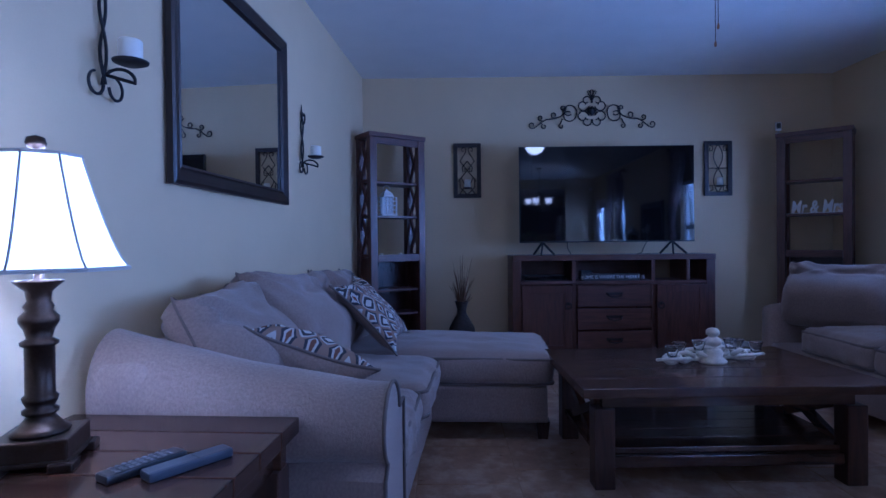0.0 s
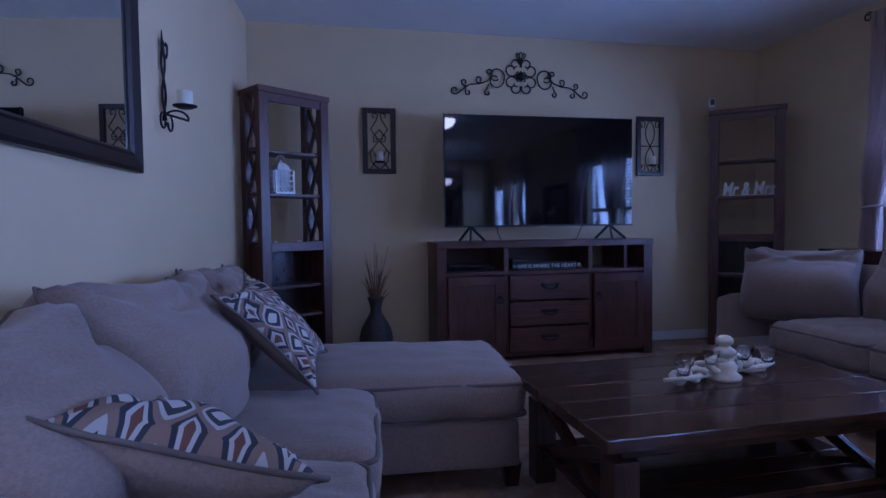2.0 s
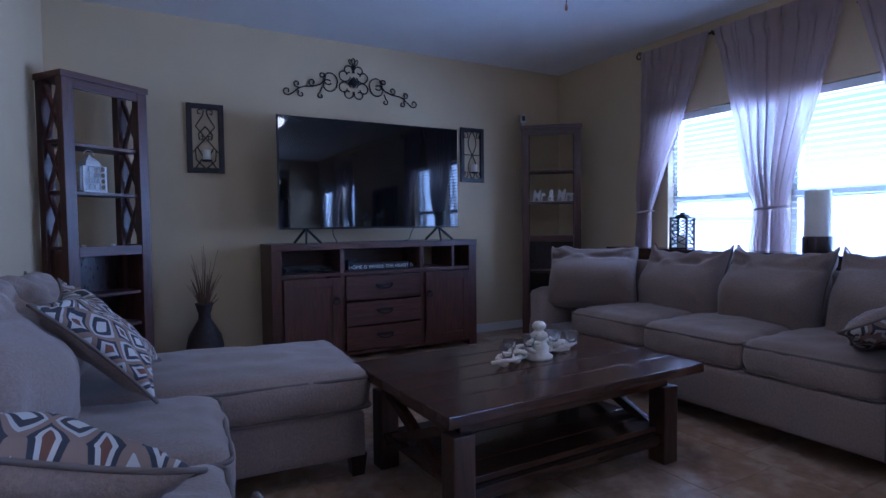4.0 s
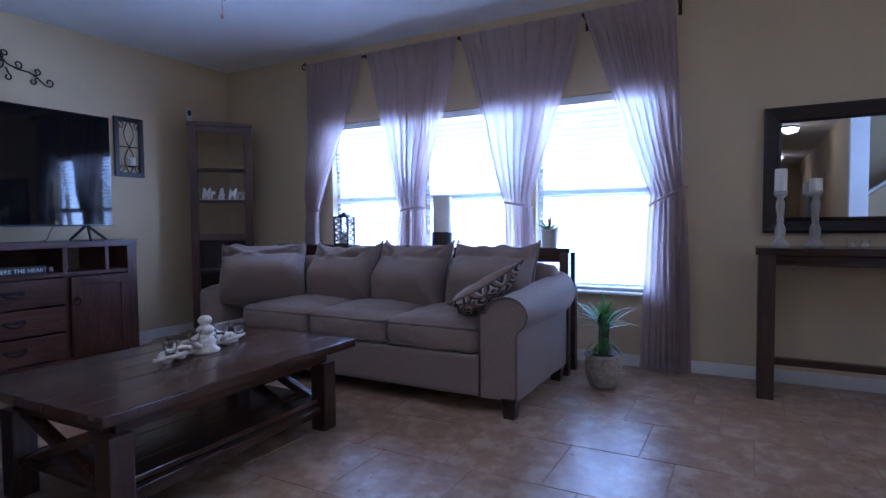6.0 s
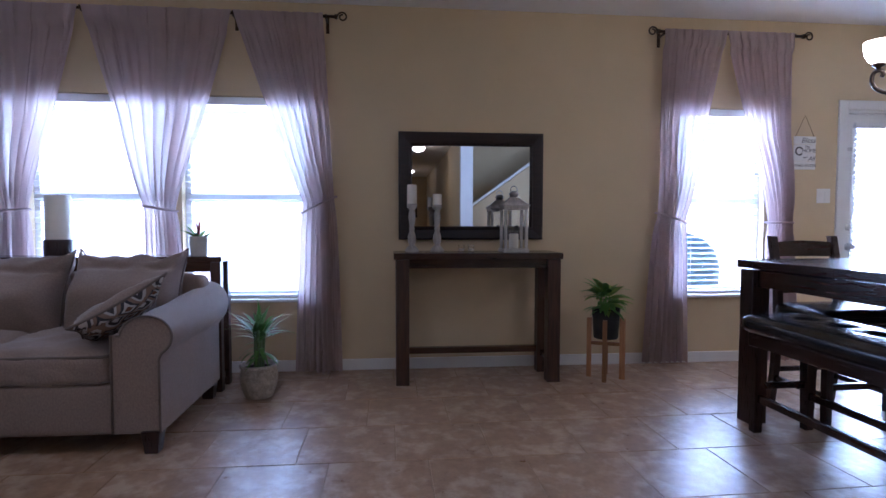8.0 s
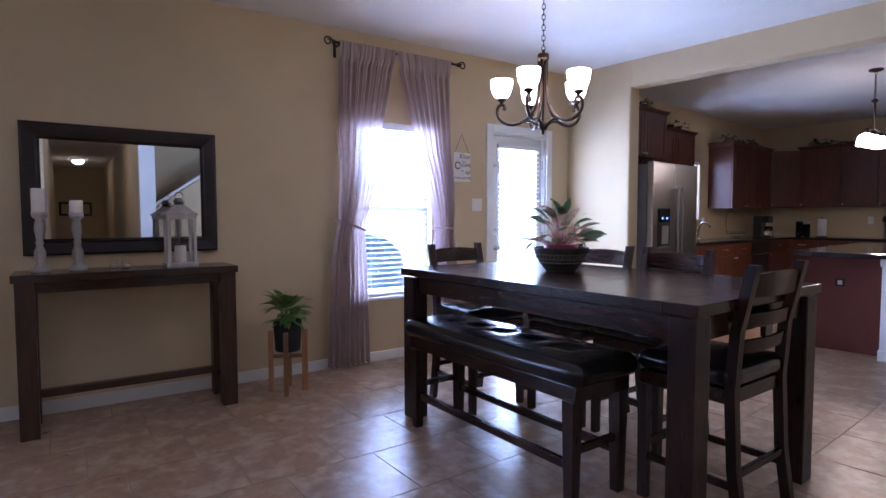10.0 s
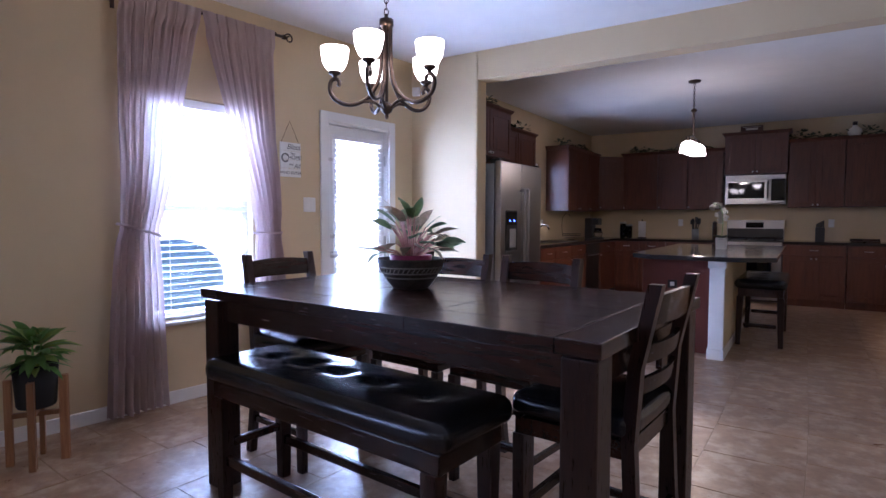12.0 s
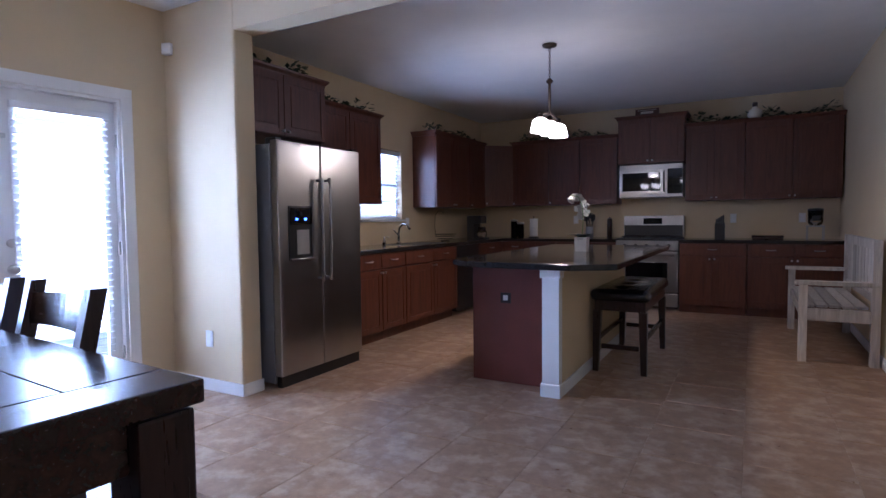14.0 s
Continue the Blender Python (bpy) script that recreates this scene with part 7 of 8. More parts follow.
mw = thing("microwave", BU @ pose(1.44, -0.03, 0), "stainless over-range microwave with dark window", "microwave")
part("body", bx(0.0, 0.79, 0.0, 0.335, 1.455, 1.888, bev=0.004), STEEL, mw)
part("door", bx(0.006, 0.60, -0.022, -0.001, 1.50, 1.82, bev=0.006), STEEL, mw)
part("window", bx(0.04, 0.52, -0.026, -0.0225, 1.54, 1.78, bev=0.004), SCREEN, mw)
part("handle", tube([(0.565, -0.022, 1.53), (0.565, -0.055, 1.55), (0.565, -0.055, 1.77), (0.565, -0.022, 1.79)], 0.010, 8), BLACK, mw, smooth=True)
part("control_panel", bx(0.606, 0.784, -0.022, -0.001, 1.50, 1.82, bev=0.004), SCREEN, mw)
part("vent_grille", bx(0.006, 0.784, -0.02, -0.001, 1.826, 1.884, bev=0.003), STEEL, mw)
part("lower_trim", bx(0.006, 0.784, -0.02, -0.001, 1.458, 1.494, bev=0.003), STEEL, mw)

# island
isl = thing("kitchen_island", KIT, "kitchen island with cherry end, painted knee wall and granite", "island")
part("cabinet_body", bx(-1.80, -1.20, -3.10, -1.14, 0.09, 0.872, bev=0.003), CHERRY, isl)
ep = part("end_panel", bx(-1.80, -1.195, -1.139, -1.12, 0.0, 0.872, bev=0.003), mat("glossy_cherry_end", (0.13, 0.037, 0.028), rough=0.3, vary=0.1, scale=6, fine=60), isl)
part("outlet_plate", bx(-1.50, -1.42, -1.1195, -1.114, 0.585, 0.66, bev=0.002), BLACK, ep)
part("outlet_socket", bx(-1.478, -1.442, -1.1135, -1.110, 0.605, 0.642, bev=0.003), WHITE, ep)
part("toe_kick", bx(-1.80, -1.26, -3.10, -1.15, 0.0, 0.088, bev=0), CHERRY, isl)
kw = part("knee_wall", bx(-1.91, -1.802, -3.10, -1.0, 0, 0.872, bev=0.003), WALL, isl, "tan painted knee wall")
part("corner_post", bx(-1.915, -1.797, -1.0, -0.93, 0, 0.872, bev=0.004), TRIM, isl, "white painted end post")
part("post_cap", bx(-1.928, -1.785, -1.0, -0.917, 0.80, 0.872, bev=0.006), TRIM, isl)
part("post_base", bx(-1.925, -1.788, -1.0, -0.92, 0.0, 0.09, bev=0.005), TRIM, isl)
part("knee_baseboard", bx(-1.925, -1.911, -3.10, -1.0, 0, 0.085, bev=0.003), TRIM, isl)
for i in range(3):
    y1 = -1.16 - i * 0.645
    d = raised_door(isl, 0, 0.635, 0.10, 0.865, -1, True)
    d.matrix_basis = pose(-1.20, y1 - 0.635, 0, 0, 0, 90)
bm = B()
pts = ((-1.15, -0.89), (-1.34, -0.73), (-2.05, -0.70), (-2.30, -0.86), (-2.30, -3.30), (-1.12, -3.30))
lo, hi = [bm.verts.new((x, y, 0.873)) for x, y in pts], [bm.verts.new((x, y, 0.912)) for x, y in pts]
bm.faces.new(lo[::-1])
bm.faces.new(hi)
for k in range(len(pts)):
    bm.faces.new((lo[k], lo[(k + 1) % len(pts)], hi[(k + 1) % len(pts)], hi[k]))
bmesh.ops.bevel(bm, geom=bm.edges[:], offset=0.005, segments=2, profile=0.6, affect="EDGES")
part("worktop", bm, GRANITE, isl, "polished black granite top")

st = thing("counter_bench", KIT @ pose(-2.14, -2.24, 0), "dark wooden counter bench with tufted black leather seat", "bench")
bm = soft(0.44, 1.10, 0.09, 0.04, 0.012, 30, 0.002, 8, 6)
for v in bm.verts:
    if v.co.z > 0.01:
        for i in range(4):
            v.co.z -= 0.02 * math.exp(-(v.co.x ** 2 + (v.co.y + 0.39 - 0.26 * i) ** 2) / 0.0022)
part("seat", bm, LEATHER, st, "tufted black leather seat", smooth=True, place=pose(0, 0, 0.60))
part("seat_frame", bx(-0.19, 0.19, -0.52, 0.52, 0.48, 0.556), ESPRESSO_Z, st)
for x in (-0.17, 0.17):
    for y in (-0.49, 0.49):
        q = box(B(), x - 0.03, x + 0.03, y - 0.03, y + 0.03, 0, 0.48)
        for v in q.verts:
            if v.co.z < 0.1:
                v.co.x, v.co.y = x * 1.06 + (v.co.x - x) * 0.7, y * 1.02 + (v.co.y - y) * 0.7
        part("leg", q, ESPRESSO_Z, st)
    part("stretcher", bx(x - 0.012, x + 0.012, -0.46, 0.46, 0.24, 0.275), ESPRESSO, st)
for y in (-0.49, 0.49):
    part("end_stretcher", bx(-0.14, 0.14, y - 0.012, y + 0.012, 0.18, 0.215), ESPRESSO, st)

# whitewashed bench by the side wall
kb = thing("garden_bench", KIT @ pose(-3.90, -2.80, 0), "whitewashed wooden bench with slatted back and arms", "bench")
for y in (0.0, -1.50):
    part("front_leg", bx(0.48, 0.54, y - 0.035, y + 0.035, 0, 0.63), WHITEWASH, kb)
    part("rear_leg", bx(0.0, 0.06, y - 0.035, y + 0.035, 0, 1.0), WHITEWASH, kb)
    part("arm", bx(0.0, 0.57, y - 0.045, y + 0.045, 0.631, 0.665), WHITEWASH, kb)
    part("side_rail", bx(0.061, 0.479, y - 0.02, y + 0.02, 0.34, 0.44), WHITEWASH, kb)
part("front_rail", bx(0.49, 0.52, -1.464, -0.036, 0.34, 0.43), WHITEWASH, kb)
for i in range(5):
    part("seat_slat", bx(0.065 + i * 0.09, 0.145 + i * 0.09, -1.45, -0.05, 0.441, 0.462), WHITEWASH, kb)
part("back_rail", bx(0.01, 0.045, -1.464, -0.036, 0.92, 1.0), WHITEWASH, kb)
part("back_rail", bx(0.01, 0.045, -1.464, -0.036, 0.50, 0.56), WHITEWASH, kb)
for i in range(9):
    part("back_slat", bx(0.016, 0.036, -1.44 + i * 0.158, -1.31 + i * 0.158, 0.561, 0.919), WHITEWASH, kb)

# island pendant
pd = thing("pendant_light", KIT @ pose(-1.44, -2.18, 0, 0, 0, 84), "bronze island pendant with three lit glass shades", "pendant light")
part("canopy", lathe([(0, H), (0.065, H), (0.06, H - 0.018), (0.015, H - 0.03), (0, H - 0.03)], 20), BRONZE, pd, smooth=True)
b = B()
z, k = H - 0.03, 0
while z > 2.42:
    tube([((0.009 if k % 2 else 0) * math.cos(a), (0 if k % 2 else 0.009) * math.cos(a), z - 0.016 + 0.018 * math.sin(a)) for a in [2 * math.pi * i / 10 for i in range(11)]], 0.0025, 5, bm=b)
    z -= 0.027
    k += 1
part("chain", b, BRONZE, pd)
DROP = 0.045
part("stem", lathe([(0, 2.42), (0.008, 2.42), (0.03, 2.40), (0.03, 2.385), (0.012, 2.37), (0.012, 2.15 - DROP), (0, 2.15 - DROP)], 14), BRONZE, pd, smooth=True)
part("cross_bar", tube([(-0.22, 0, 2.13 - DROP), (0, 0, 2.165 - DROP), (0.22, 0, 2.13 - DROP)], 0.010, 8), BRONZE, pd, smooth=True)
for x in (-0.19, 0.0, 0.19):
    cup = part("cup", lathe([(0, 2.14), (0.02, 2.14), (0.026, 2.11), (0.03, 2.095), (0, 2.095)], 14, m=pose(x, 0, -DROP)), BRONZE, pd, smooth=True)
    part("shade", lathe([(0.03, 2.095), (0.062, 2.075), (0.074, 2.04), (0.084, 1.975), (0.080, 1.975), (0.068, 2.03), (0.03, 2.08)], 20, m=pose(x, 0, -DROP)), OPAL, cup, "lit opal glass shade", smooth=True)
area_lamp("pendant_bulb", KIT @ pose(-1.44, -2.18, 1.935), 0.11, 0.11, 9, (1.0, 0.74, 0.42))

SLAT = mat("shaded_grey_slat", (0.20, 0.20, 0.20), rough=0.5, vary=0.1)
v = thing("ceiling_vent", KIT @ pose(-3.20, -1.45, H), "white louvred ceiling air vent", "air vent")
b = B()
for q in ((-0.16, 0.16, -0.11, -0.08), (-0.16, 0.16, 0.08, 0.11), (-0.16, -0.13, -0.08, 0.08), (0.13, 0.16, -0.08, 0.08)):
    box(b, q[0], q[1], q[2], q[3], -0.012, -0.001, bev=0.002)
part("frame", b, WHITE, v)
for i in range(7):
    part("slat", bx(-0.128, 0.128, -0.010, 0.010, -0.001, 0.001, m=pose(0, -0.066 + i * 0.022, -0.008, 35), bev=0), SLAT, v)
part("duct_shadow", bx(-0.13, 0.13, -0.08, 0.08, -0.0035, -0.0008, bev=0), BLACK, v)

# things on the counters
random.seed(21)
o = thing("orchid", KIT @ pose(-1.75, -2.10, 0.912), "white orchid in a square white pot", "plant")
part("pot", lathe([(0, 0), (0.066, 0), (0.074, 0.12), (0.066, 0.12), (0, 0.10)], 4, m=pose(0, 0, 0, 0, 0, 45)), WHITE, o)
part("moss", lathe([(0, 0.105), (0.06, 0.105), (0.03, 0.125), (0, 0.128)], 10), LEAFDARK, o, smooth=True)
for i in range(6):
    a = i * 1.05
    leafy(o, "leaf", (0, 0, 0.11), (math.cos(a), math.sin(a), 0.9), 0.16, 0.05, LEAFDARK, 0.9)
stem = [(0.0, 0.0, 0.11), (-0.01, 0, 0.25), (-0.005, 0, 0.38), (0.03, 0, 0.46), (0.09, 0, 0.48)]
part("stem", tube(stem, 0.003, 6), LEAF, o)
PETAL = mat("white_petal", (0.80, 0.78, 0.70), rough=0.6, vary=0.06)
for x, z in ((-0.02, 0.40), (0.02, 0.45), (0.06, 0.46), (-0.03, 0.33), (0.035, 0.36), (0.01, 0.30), (0.09, 0.44)):
    fl = B()
    for k in range(5):
        a = 2 * math.pi * k / 5 + random.random()
        cx, cz = x + 0.02 * math.cos(a), z + 0.02 * math.sin(a)
        ring = [fl.verts.new((cx + 0.02 * math.cos(q), -0.012 + 0.006 * math.cos(q * 2) + random.uniform(-0.012, 0.012), cz + 0.017 * math.sin(q))) for q in [2 * math.pi * i / 8 for i in range(8)]]
        fl.faces.new(ring)
    bmesh.ops.solidify(fl, geom=fl.faces[:], thickness=0.002)
    part("bloom", fl, PETAL, o, smooth=True)


def canister(place, label, cat, body, rows, extra=(), name="canister"):
    c = thing(name, place, label, cat)
    part("body", lathe(rows, 20), body, c, smooth=True)
    for nm, bmx, mt in extra:
        part(nm, bmx, mt, c)
    return c


def on_east(x, y):
    return KIT @ pose(x, y, 0.912)


ut = canister(on_east(-1.02, -5.22), "steel utensil crock holding black cooking utensils", "utensil crock", STEEL, [(0, 0), (0.05, 0), (0.052, 0.16), (0.048, 0.16), (0.046, 0.01), (0, 0.01)], name="utensil_crock")
for i in range(7):
    a = i * 0.9
    part("utensil", tube([(0.02 * math.cos(a), 0.02 * math.sin(a), 0.02), (0.05 * math.cos(a), 0.05 * math.sin(a), 0.24 + 0.02 * (i % 3))], 0.006, 6), BLACK, ut)
    part("utensil_head", bx(-0.022, 0.022, -0.005, 0.005, 0, 0.07, m=pose(0.052 * math.cos(a), 0.052 * math.sin(a), 0.235 + 0.02 * (i % 3), 0, 0, math.degrees(a))), BLACK, ut)
canister(on_east(-1.30, -5.20), "dark pepper grinder on the counter by the range", "grinder", ESPRESSO_Z, [(0, 0), (0.034, 0), (0.036, 0.20), (0.030, 0.22), (0.034, 0.25), (0.028, 0.27), (0, 0.272)],
         [("cap", lathe([(0, 0.272), (0.012, 0.272), (0.014, 0.285), (0, 0.29)], 12), CHROME)], "pepper_grinder")
kn = thing("knife_block", KIT @ pose(-2.66, -5.18, 0.912, 0, 0, 0), "black knife block with knives on the counter", "knife block")
part("block", bx(-0.055, 0.055, -0.08, 0.06, 0.0, 0.20, m=pose(0, 0, 0, 0, 0, 0)), BLACK, kn)
for i in range(5):
    part("knife_handle", bx(-0.009, 0.009, -0.012, 0.012, 0.2005, 0.30 - 0.012 * i, m=pose(-0.038 + 0.019 * i, 0.0, 0)), BLACK, kn)
cm = thing("blender", KIT @ pose(-3.66, -5.20, 0.912), "glass jug coffee maker standing on wire stand", "coffee maker")
part("base", bx(-0.09, 0.09, -0.08, 0.08, 0.15, 0.165), STEEL, cm)
for x in (-0.08, 0.08):
    for y in (-0.07, 0.07):
        part("leg", tube([(x, y, 0), (x, y, 0.16)], 0.005, 6), STEEL, cm)
part("jug", lathe([(0, 0.166), (0.06, 0.166), (0.075, 0.20), (0.08, 0.34), (0.076, 0.34), (0.07, 0.21), (0, 0.172)], 20), CLEAR, cm, smooth=True)
part("lid", lathe([(0, 0.341), (0.082, 0.341), (0.08, 0.36), (0.02, 0.37), (0, 0.37)], 20), BLACK, cm, smooth=True)
part("label_plate", bx(-0.04, 0.04, 0.078, 0.086, 0.22, 0.28), BLACK, cm)
tr = thing("serving_tray", KIT @ pose(-3.18, -5.18, 0.912), "dark serving tray lying on the granite counter", "tray")
part("tray", bx(-0.16, 0.16, -0.10, 0.10, 0, 0.02, bev=0.006), ESPRESSO, tr)
part("rim", bx(-0.17, 0.17, -0.11, -0.095, 0.012, 0.045), ESPRESSO, tr)
pt = thing("paper_towel_holder", on_east(-0.20, -5.22), "white paper towel roll on an upright holder", "paper towel")
part("roll", lathe([(0.02, 0.02), (0.058, 0.02), (0.058, 0.28), (0.02, 0.28)], 20), WHITE, pt, smooth=True)
part("holder", lathe([(0, 0), (0.075, 0), (0.075, 0.012), (0.008, 0.016), (0.008, 0.31), (0, 0.315)], 16), IRON, pt, smooth=True)
for x, y, h in ((0.02, -5.26, 0.20), (0.12, -5.25, 0.24)):
    canister(on_east(x, y), "clear glass canister with steel lid on the counter", "canister", CLEAR, [(0, 0), (0.045, 0), (0.05, 0.02), (0.05, h), (0.046, h), (0.045, 0.02), (0, 0.01)], [("lid", lathe([(0, h), (0.052, h), (0.052, h + 0.025), (0, h + 0.03)], 18), STEEL)])
cf = thing("coffee_maker", on_east(0.50, -4.55), "black drip coffee maker standing on the counter", "coffee maker")
part("body", bx(-0.10, 0.02, -0.10, 0.10, 0, 0.33, bev=0.012), BLACK, cf)
part("brew_head", bx(-0.2, -0.101, -0.10, 0.10, 0.22, 0.33, bev=0.012), BLACK, cf)
part("carafe", lathe([(0, 0.02), (0.06, 0.02), (0.072, 0.08), (0.05, 0.17), (0, 0.17)], 18, m=pose(-0.17, 0, 0)), CLEAR, cf, smooth=True)
part("warming_plate", bx(-0.24, -0.101, -0.10, 0.10, 0, 0.018), BLACK, cf)
bk = thing("wire_fruit_basket", on_east(0.48, -3.75), "black wire fruit basket with hanging hook", "basket")
for r, z in ((0.06, 0.006), (0.10, 0.03), (0.13, 0.065), (0.14, 0.09)):
    part("hoop", tube([(r * math.cos(a), r * math.sin(a), z) for a in [2 * math.pi * i / 24 for i in range(25)]], 0.003, 5), IRON, bk)
part("hook", tube([(0.14, 0, 0.05), (0.16, 0, 0.2), (0.15, 0, 0.34), (0.10, 0, 0.40), (0.04, 0, 0.38), (0.03, 0, 0.35)], 0.004, 6), IRON, bk)
sk = thing("kitchen_faucet", on_east(0.66, -2.92), "chrome kitchen faucet with curved spout and handle", "faucet")
part("spout", tube([(0, 0, 0), (0, 0, 0.12), (-0.01, 0, 0.19), (-0.06, 0, 0.235), (-0.13, 0, 0.22), (-0.16, 0, 0.17)], 0.014, 10), CHROME, sk, smooth=True)
part("base", lathe([(0, 0), (0.03, 0), (0.028, 0.02), (0.018, 0.03), (0, 0.03)], 16), CHROME, sk, smooth=True)
part("lever", tube([(0, 0, 0.10), (0.01, 0.05, 0.14), (0.01, 0.09, 0.17)], 0.007, 8), CHROME, sk, smooth=True)
sd = canister(on_east(0.66, -2.62), "small chrome soap dispenser beside the sink", "soap dispenser", CHROME, [(0, 0), (0.02, 0), (0.018, 0.05), (0.008, 0.06), (0.008, 0.09), (0, 0.092)], [("nozzle", tube([(0, 0, 0.085), (-0.05, 0, 0.09), (-0.06, 0, 0.08)], 0.005, 6), CHROME)], "soap_dispenser")
si = thing("kitchen_sink", on_east(0.42, -2.92), "dark undermount sink rim in the granite counter", "sink")
part("rim", bx(-0.20, 0.20, -0.36, 0.36, 0.0005, 0.004, bev=0.001), STEEL, si)
part("bowl_floor", bx(-0.185, 0.185, -0.345, 0.345, 0.0042, 0.0055, bev=0), BLACK, si)
for x, yy, f180 in ((-2.80, -5.505, 1), (-3.55, -5.505, 1), (-0.75, -5.505, 1)):
    ou = thing("wall_outlet", KIT @ pose(x, yy, 1.17, 0, 0, 180), "white outlet plate above the counter", "outlet", "kitchen outlets")
    part("plate", bx(-0.036, 0.036, -0.006, 0, -0.058, 0.058, bev=0.002), WHITE, ou)
    for z in (-0.024, 0.024):
        part("socket", bx(-0.017, 0.017, -0.009, -0.0062, z - 0.015, z + 0.015, bev=0.004), VINYL, ou)
ou = thing("wall_outlet", KIT @ pose(0.777, -3.30, 1.16, 0, 0, -90), "white outlet plate beside the kitchen window", "outlet", "kitchen outlets")
part("plate", bx(-0.036, 0.036, -0.006, 0, -0.058, 0.058, bev=0.002), WHITE, ou)
part("socket", bx(-0.017, 0.017, -0.009, -0.0062, -0.04, 0.04, bev=0.004), VINYL, ou)


# leaf garlands and ornaments over the wall cabinets
def garland(place, length, height, count, label):
    g = thing("leaf_garland", place, label, "garland", "cabinet garlands")
    part("vine", tube([(length * i / 20, 0.04 * math.sin(i * 1.3), 0.03 + 0.02 * math.sin(i * 2.1)) for i in range(21)], 0.006, 5), LEAFDARK, g)
    bm = B()
    for i in range(count):
        x, y = random.uniform(0, length), random.uniform(-0.07, 0.09)
        z = random.uniform(0.01, height) * (0.6 + 0.4 * math.sin(x * 9))
        a, tl = random.uniform(0, 6.28), random.uniform(-0.6, 0.8)
        d = Vector((math.cos(a) * math.cos(tl), math.sin(a) * math.cos(tl), math.sin(tl)))
        sd_ = d.cross(Vector((0, 0, 1))).normalized()
        p0 = Vector((x, y, z))
        s = random.uniform(0.05, 0.085)
        q = [p0, p0 + d * s * 0.45 + sd_ * s * 0.34, p0 + d * s, p0 + d * s * 0.45 - sd_ * s * 0.34]
        bm.faces.new([bm.verts.new(v) for v in q])
    part("leaves", bm, LEAFDARK, g)


gl = "dark green artificial ivy garland atop the cabinets"
garland(KIT @ pose(0.42, -0.22, 2.402, 0, 0, -90), 0.95, 0.16, 130, gl)
garland(EU @ pose(1.25, 0.12, 2.302), 0.98, 0.13, 130, gl)
garland(EU @ pose(3.50, 0.12, 2.302), 1.25, 0.12, 140, gl)
garland(BU @ pose(-0.05, 0.12, 2.322), 1.30, 0.12, 140, gl)
garland(BU @ pose(2.25, 0.12, 2.382), 1.62, 0.13, 200, gl)
j = thing("ceramic_jug", BU @ pose(3.02, 0.10, 2.382), "cream ceramic jug with dark stopper on cabinet", "jug")
part("body", lathe([(0, 0), (0.06, 0), (0.085, 0.05), (0.075, 0.10), (0.03, 0.13), (0.026, 0.15), (0, 0.15)], 20), CANDLE, j, smooth=True)
part("stopper", lathe([(0, 0.15), (0.028, 0.15), (0.03, 0.20), (0, 0.205)], 14), ESPRESSO_Z, j, smooth=True)
j = thing("shelf_plaque", BU @ pose(1.76, 0.12, 2.532), "small dark red plaque standing on the cabinet", "sign")
part("board", bx(-0.15, 0.15, -0.01, 0.02, 0, 0.11, bev=0.006), REDWOOD, j)
part("lettering_bar", bx(-0.08, 0.08, -0.0125, -0.0105, 0.045, 0.075, bev=0), CANDLE, j)
part("border", bx(-0.12, 0.12, -0.0122, -0.0104, 0.088, 0.093, bev=0), CANDLE, j)

# ---- hall behind, seen in mirrors, and the yard ----
for x in (-3.5, -8.7):
    f = thing("flush_ceiling_light", pose(x, -0.80, H), "lit flush-mount glass dome ceiling light", "ceiling light", "hall ceiling lights")
    part("pan", lathe([(0, -0.03), (0.14, -0.03), (0.15, -0.001), (0, -0.001)], 24), BRONZE, f, smooth=True)
    part("dome", lathe([(0, -0.12), (0.05, -0.115), (0.11, -0.085), (0.135, -0.045), (0.135, -0.031), (0, -0.031)], 24), OPAL, f, "lit frosted glass dome", smooth=True)
p = thing("framed_picture", pose(-11.19, -0.75, 1.5, 0, 0, 90), "dark framed picture on the hall end wall", "picture")
part("frame", bx(-0.4, 0.4, -0.03, -0.001, -0.2, 0.2), BLACKFRAME, p)
part("print", bx(-0.34, 0.34, -0.034, -0.031, -0.14, 0.14, bev=0), WALL, p)

fence = thing("wooden_fence", pose(13.0, 0, -0.16), "sunlit pale wooden privacy fence in the yard", "fence")
PALEWOOD = wood("pale_fence_cedar", (0.70, 0.66, 0.60), (0.58, 0.53, 0.47), rough=0.8, axis=2, rings=8)
pk = None
for i in range(150):
    m = pose(0, -16 + i * 0.16, 0)
    if pk is None:
        pk = part("picket", bx(-0.01, 0.01, 0, 0.152, 0, 1.85), PALEWOOD, fence, place=m)
    else:
        again(pk, m, fence)
for z in (0.4, 1.5):
    part("rail", bx(0.011, 0.06, -16, 8, z, z + 0.09, bev=0), PALEWOOD, fence)
COVER = mat("teal_grey_cover", (0.10, 0.17, 0.20), rough=0.5, vary=0.15, scale=6, fine=120, bump=0.2)
for x, y, w in ((6.0, -3.35, 1.25), (6.4, 0.15, 1.2)):
    g = thing("covered_patio_grill", pose(x, y, -0.16), "rounded patio grill under a teal-grey cover", "grill")
    part("cover", soft(0.75, w, 1.12, 0.36, 0.03, 16, 0.02, 4, x, m=pose(0, 0, 0.58)), COVER, g, smooth=True)
    part("hem", tube([(0.372 * math.cos(a) * 1.0, w * 0.49 * math.sin(a), 0.03) for a in [2 * math.pi * i / 32 for i in range(33)]], 0.012, 6), COVER, g)
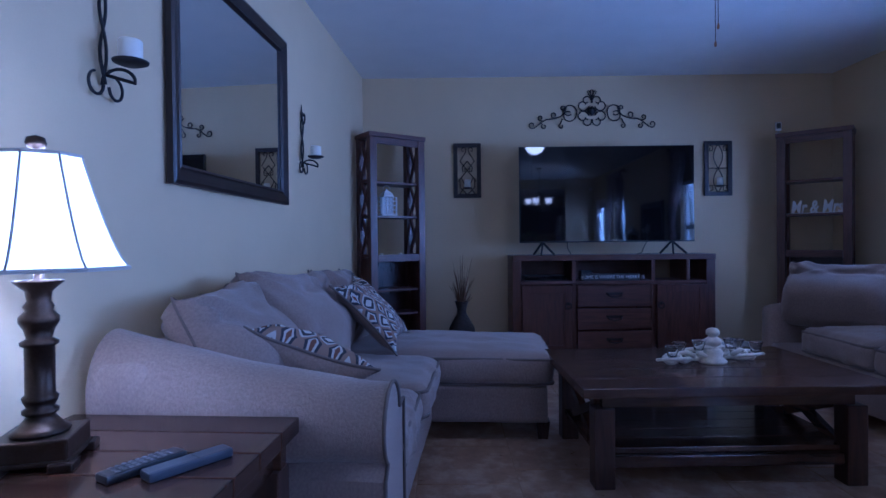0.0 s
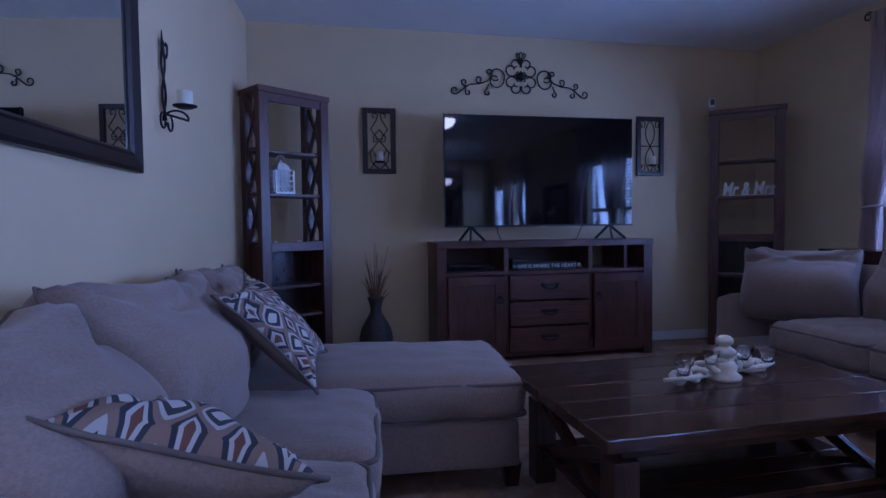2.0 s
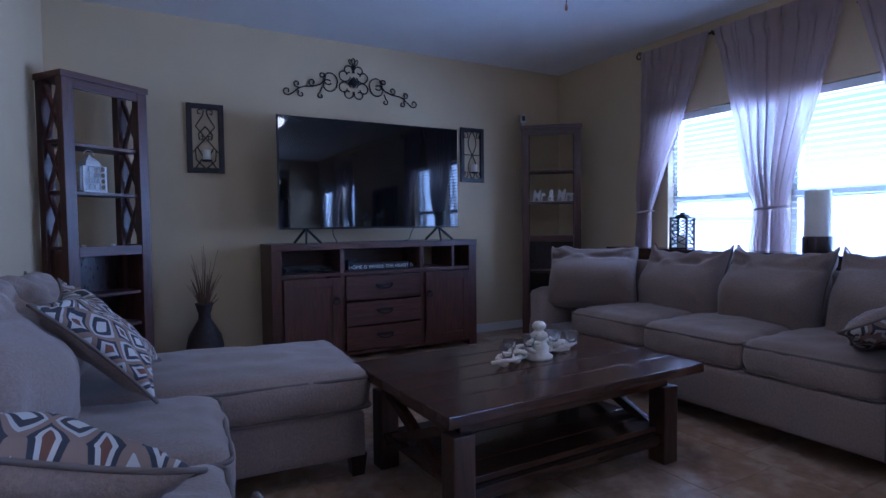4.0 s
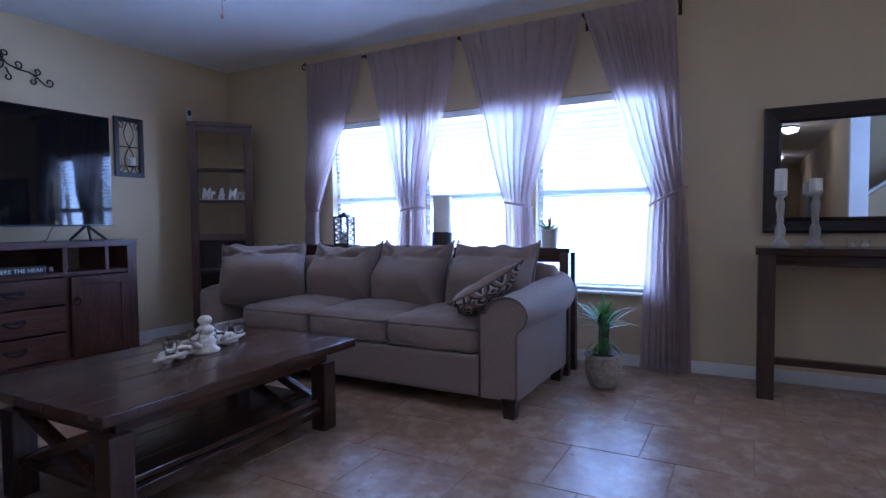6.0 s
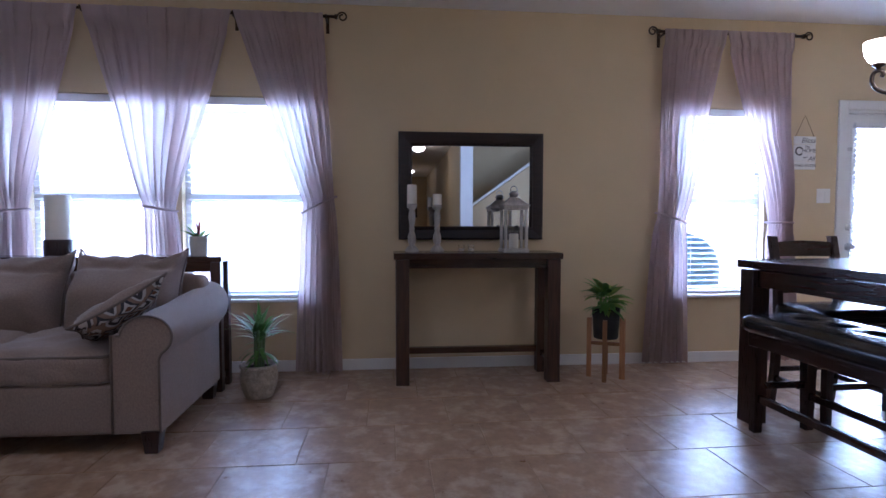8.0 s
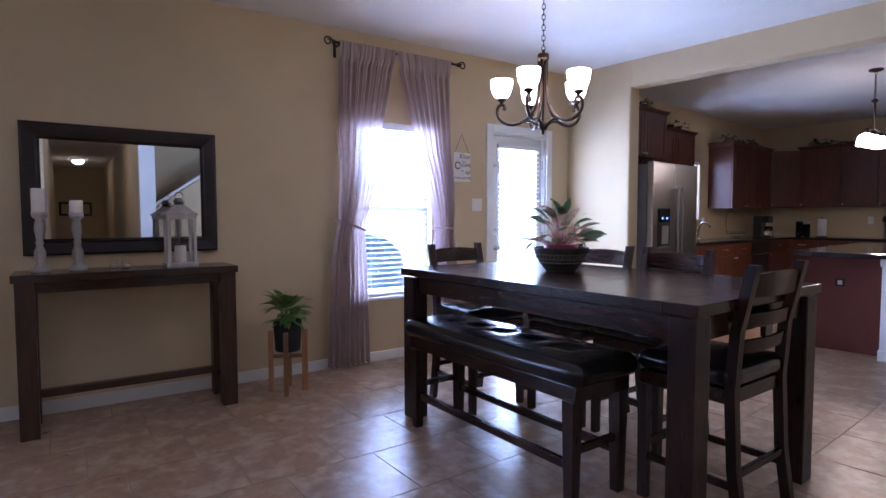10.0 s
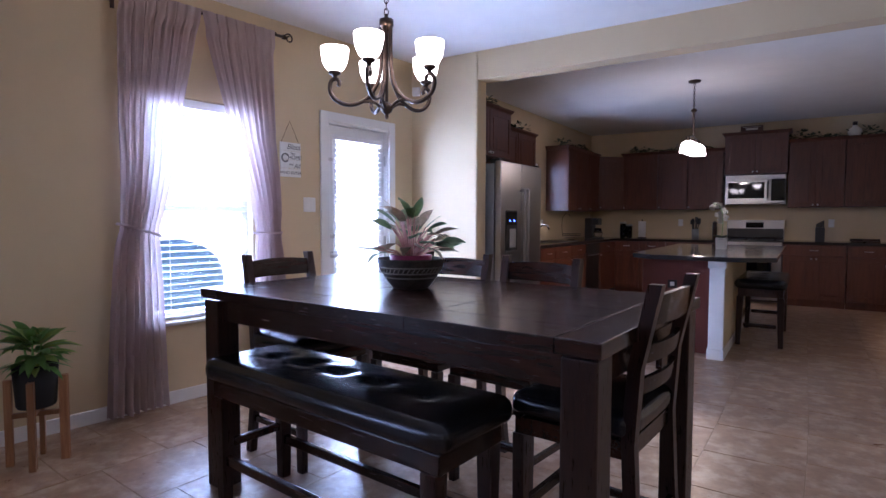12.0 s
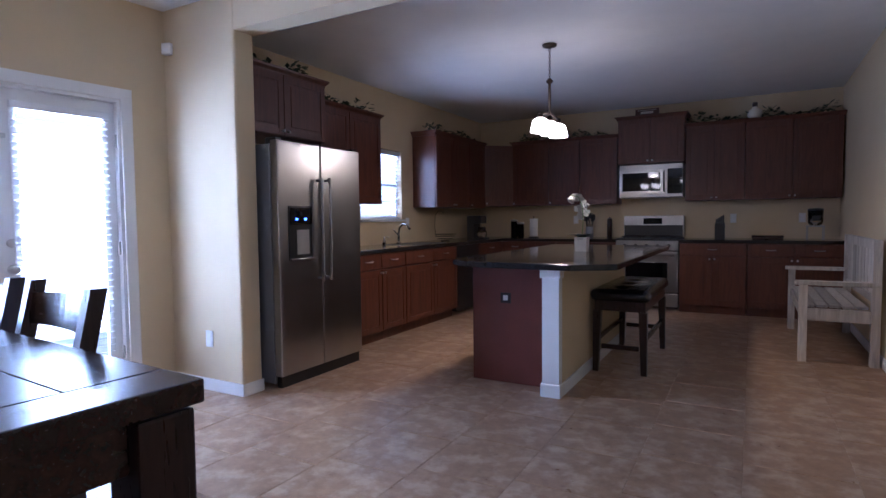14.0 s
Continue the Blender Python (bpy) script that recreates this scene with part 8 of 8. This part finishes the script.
setting("patio_slab", box(B(), 4.17, 8.0, -9.0, 5.0, -0.159, -0.05), mat("patio_concrete", (0.66, 0.65, 0.62), rough=0.9, vary=0.15, scale=2, fine=80), "pale concrete patio slab", "patio")

# ---- floor tiles: straight columns in a third-offset bond, bending with the kitchen's twist ----
S = 0.4605
bm = B()
vs = [bm.verts.new((x * (S / 2 - 0.0025 - i), y * (S / 2 - 0.0025 - i), z)) for z, i in ((-0.006, 0), (-0.0015, 0), (0.0, 0.002)) for x, y in ((-1, -1), (1, -1), (1, 1), (-1, 1))]
for r in (0, 4):
    for k in range(4):
        bm.faces.new((vs[r + k], vs[r + (k + 1) % 4], vs[r + 4 + (k + 1) % 4], vs[r + 4 + k]))
bm.faces.new(vs[8:12])


def bend(y):
    """Turn of the tile columns and their shift at a depth y."""
    t = max(0.0, min(1.0, (-0.6 - y) / 4.0))
    return TWIST * t


cols = [2.35 - S * k - S / 2 for k in range(-6, 36)]
near, far = [], []
for ci, u in enumerate(cols):
    y = YT - 0.1 - S * (ci % 3) / 3
    off = 0.0
    while y > -10.9:
        th = bend(y)
        xx = u + off
        if xx < 4.9 and not (xx > 4.2 and y > -4.9):
            west = xx < -0.85
            (near if -1.2 < xx < 3.9 and -8.2 < y < 2.4 and not west else far).append((xx, y - S / 2, th))
        off += S * math.tan(radians(th))
        y -= S
near.sort(key=lambda q: (q[0] - 1.0) ** 2 + (q[1] + 3.0) ** 2)
far += near[300:]
first = None
for x, y, th in near[:300]:
    m = pose(x, y, 0, 0, 0, th)
    if first is None:
        first = part("tile", bm, TILE, FLOOR, place=m)
    else:
        again(first, m, FLOOR)
rest = B()
a = S / 2 - 0.0025
for x, y, th in far:
    c, s_ = math.cos(radians(th)), math.sin(radians(th))
    rest.faces.new([rest.verts.new((x + c * p * a - s_ * q * a, y + s_ * p * a + c * q * a, 0.0)) for p, q in ((-1, -1), (1, -1), (1, 1), (-1, 1))])
tagged(part("tile_field", rest, TILE, FLOOR), kind="stuff")
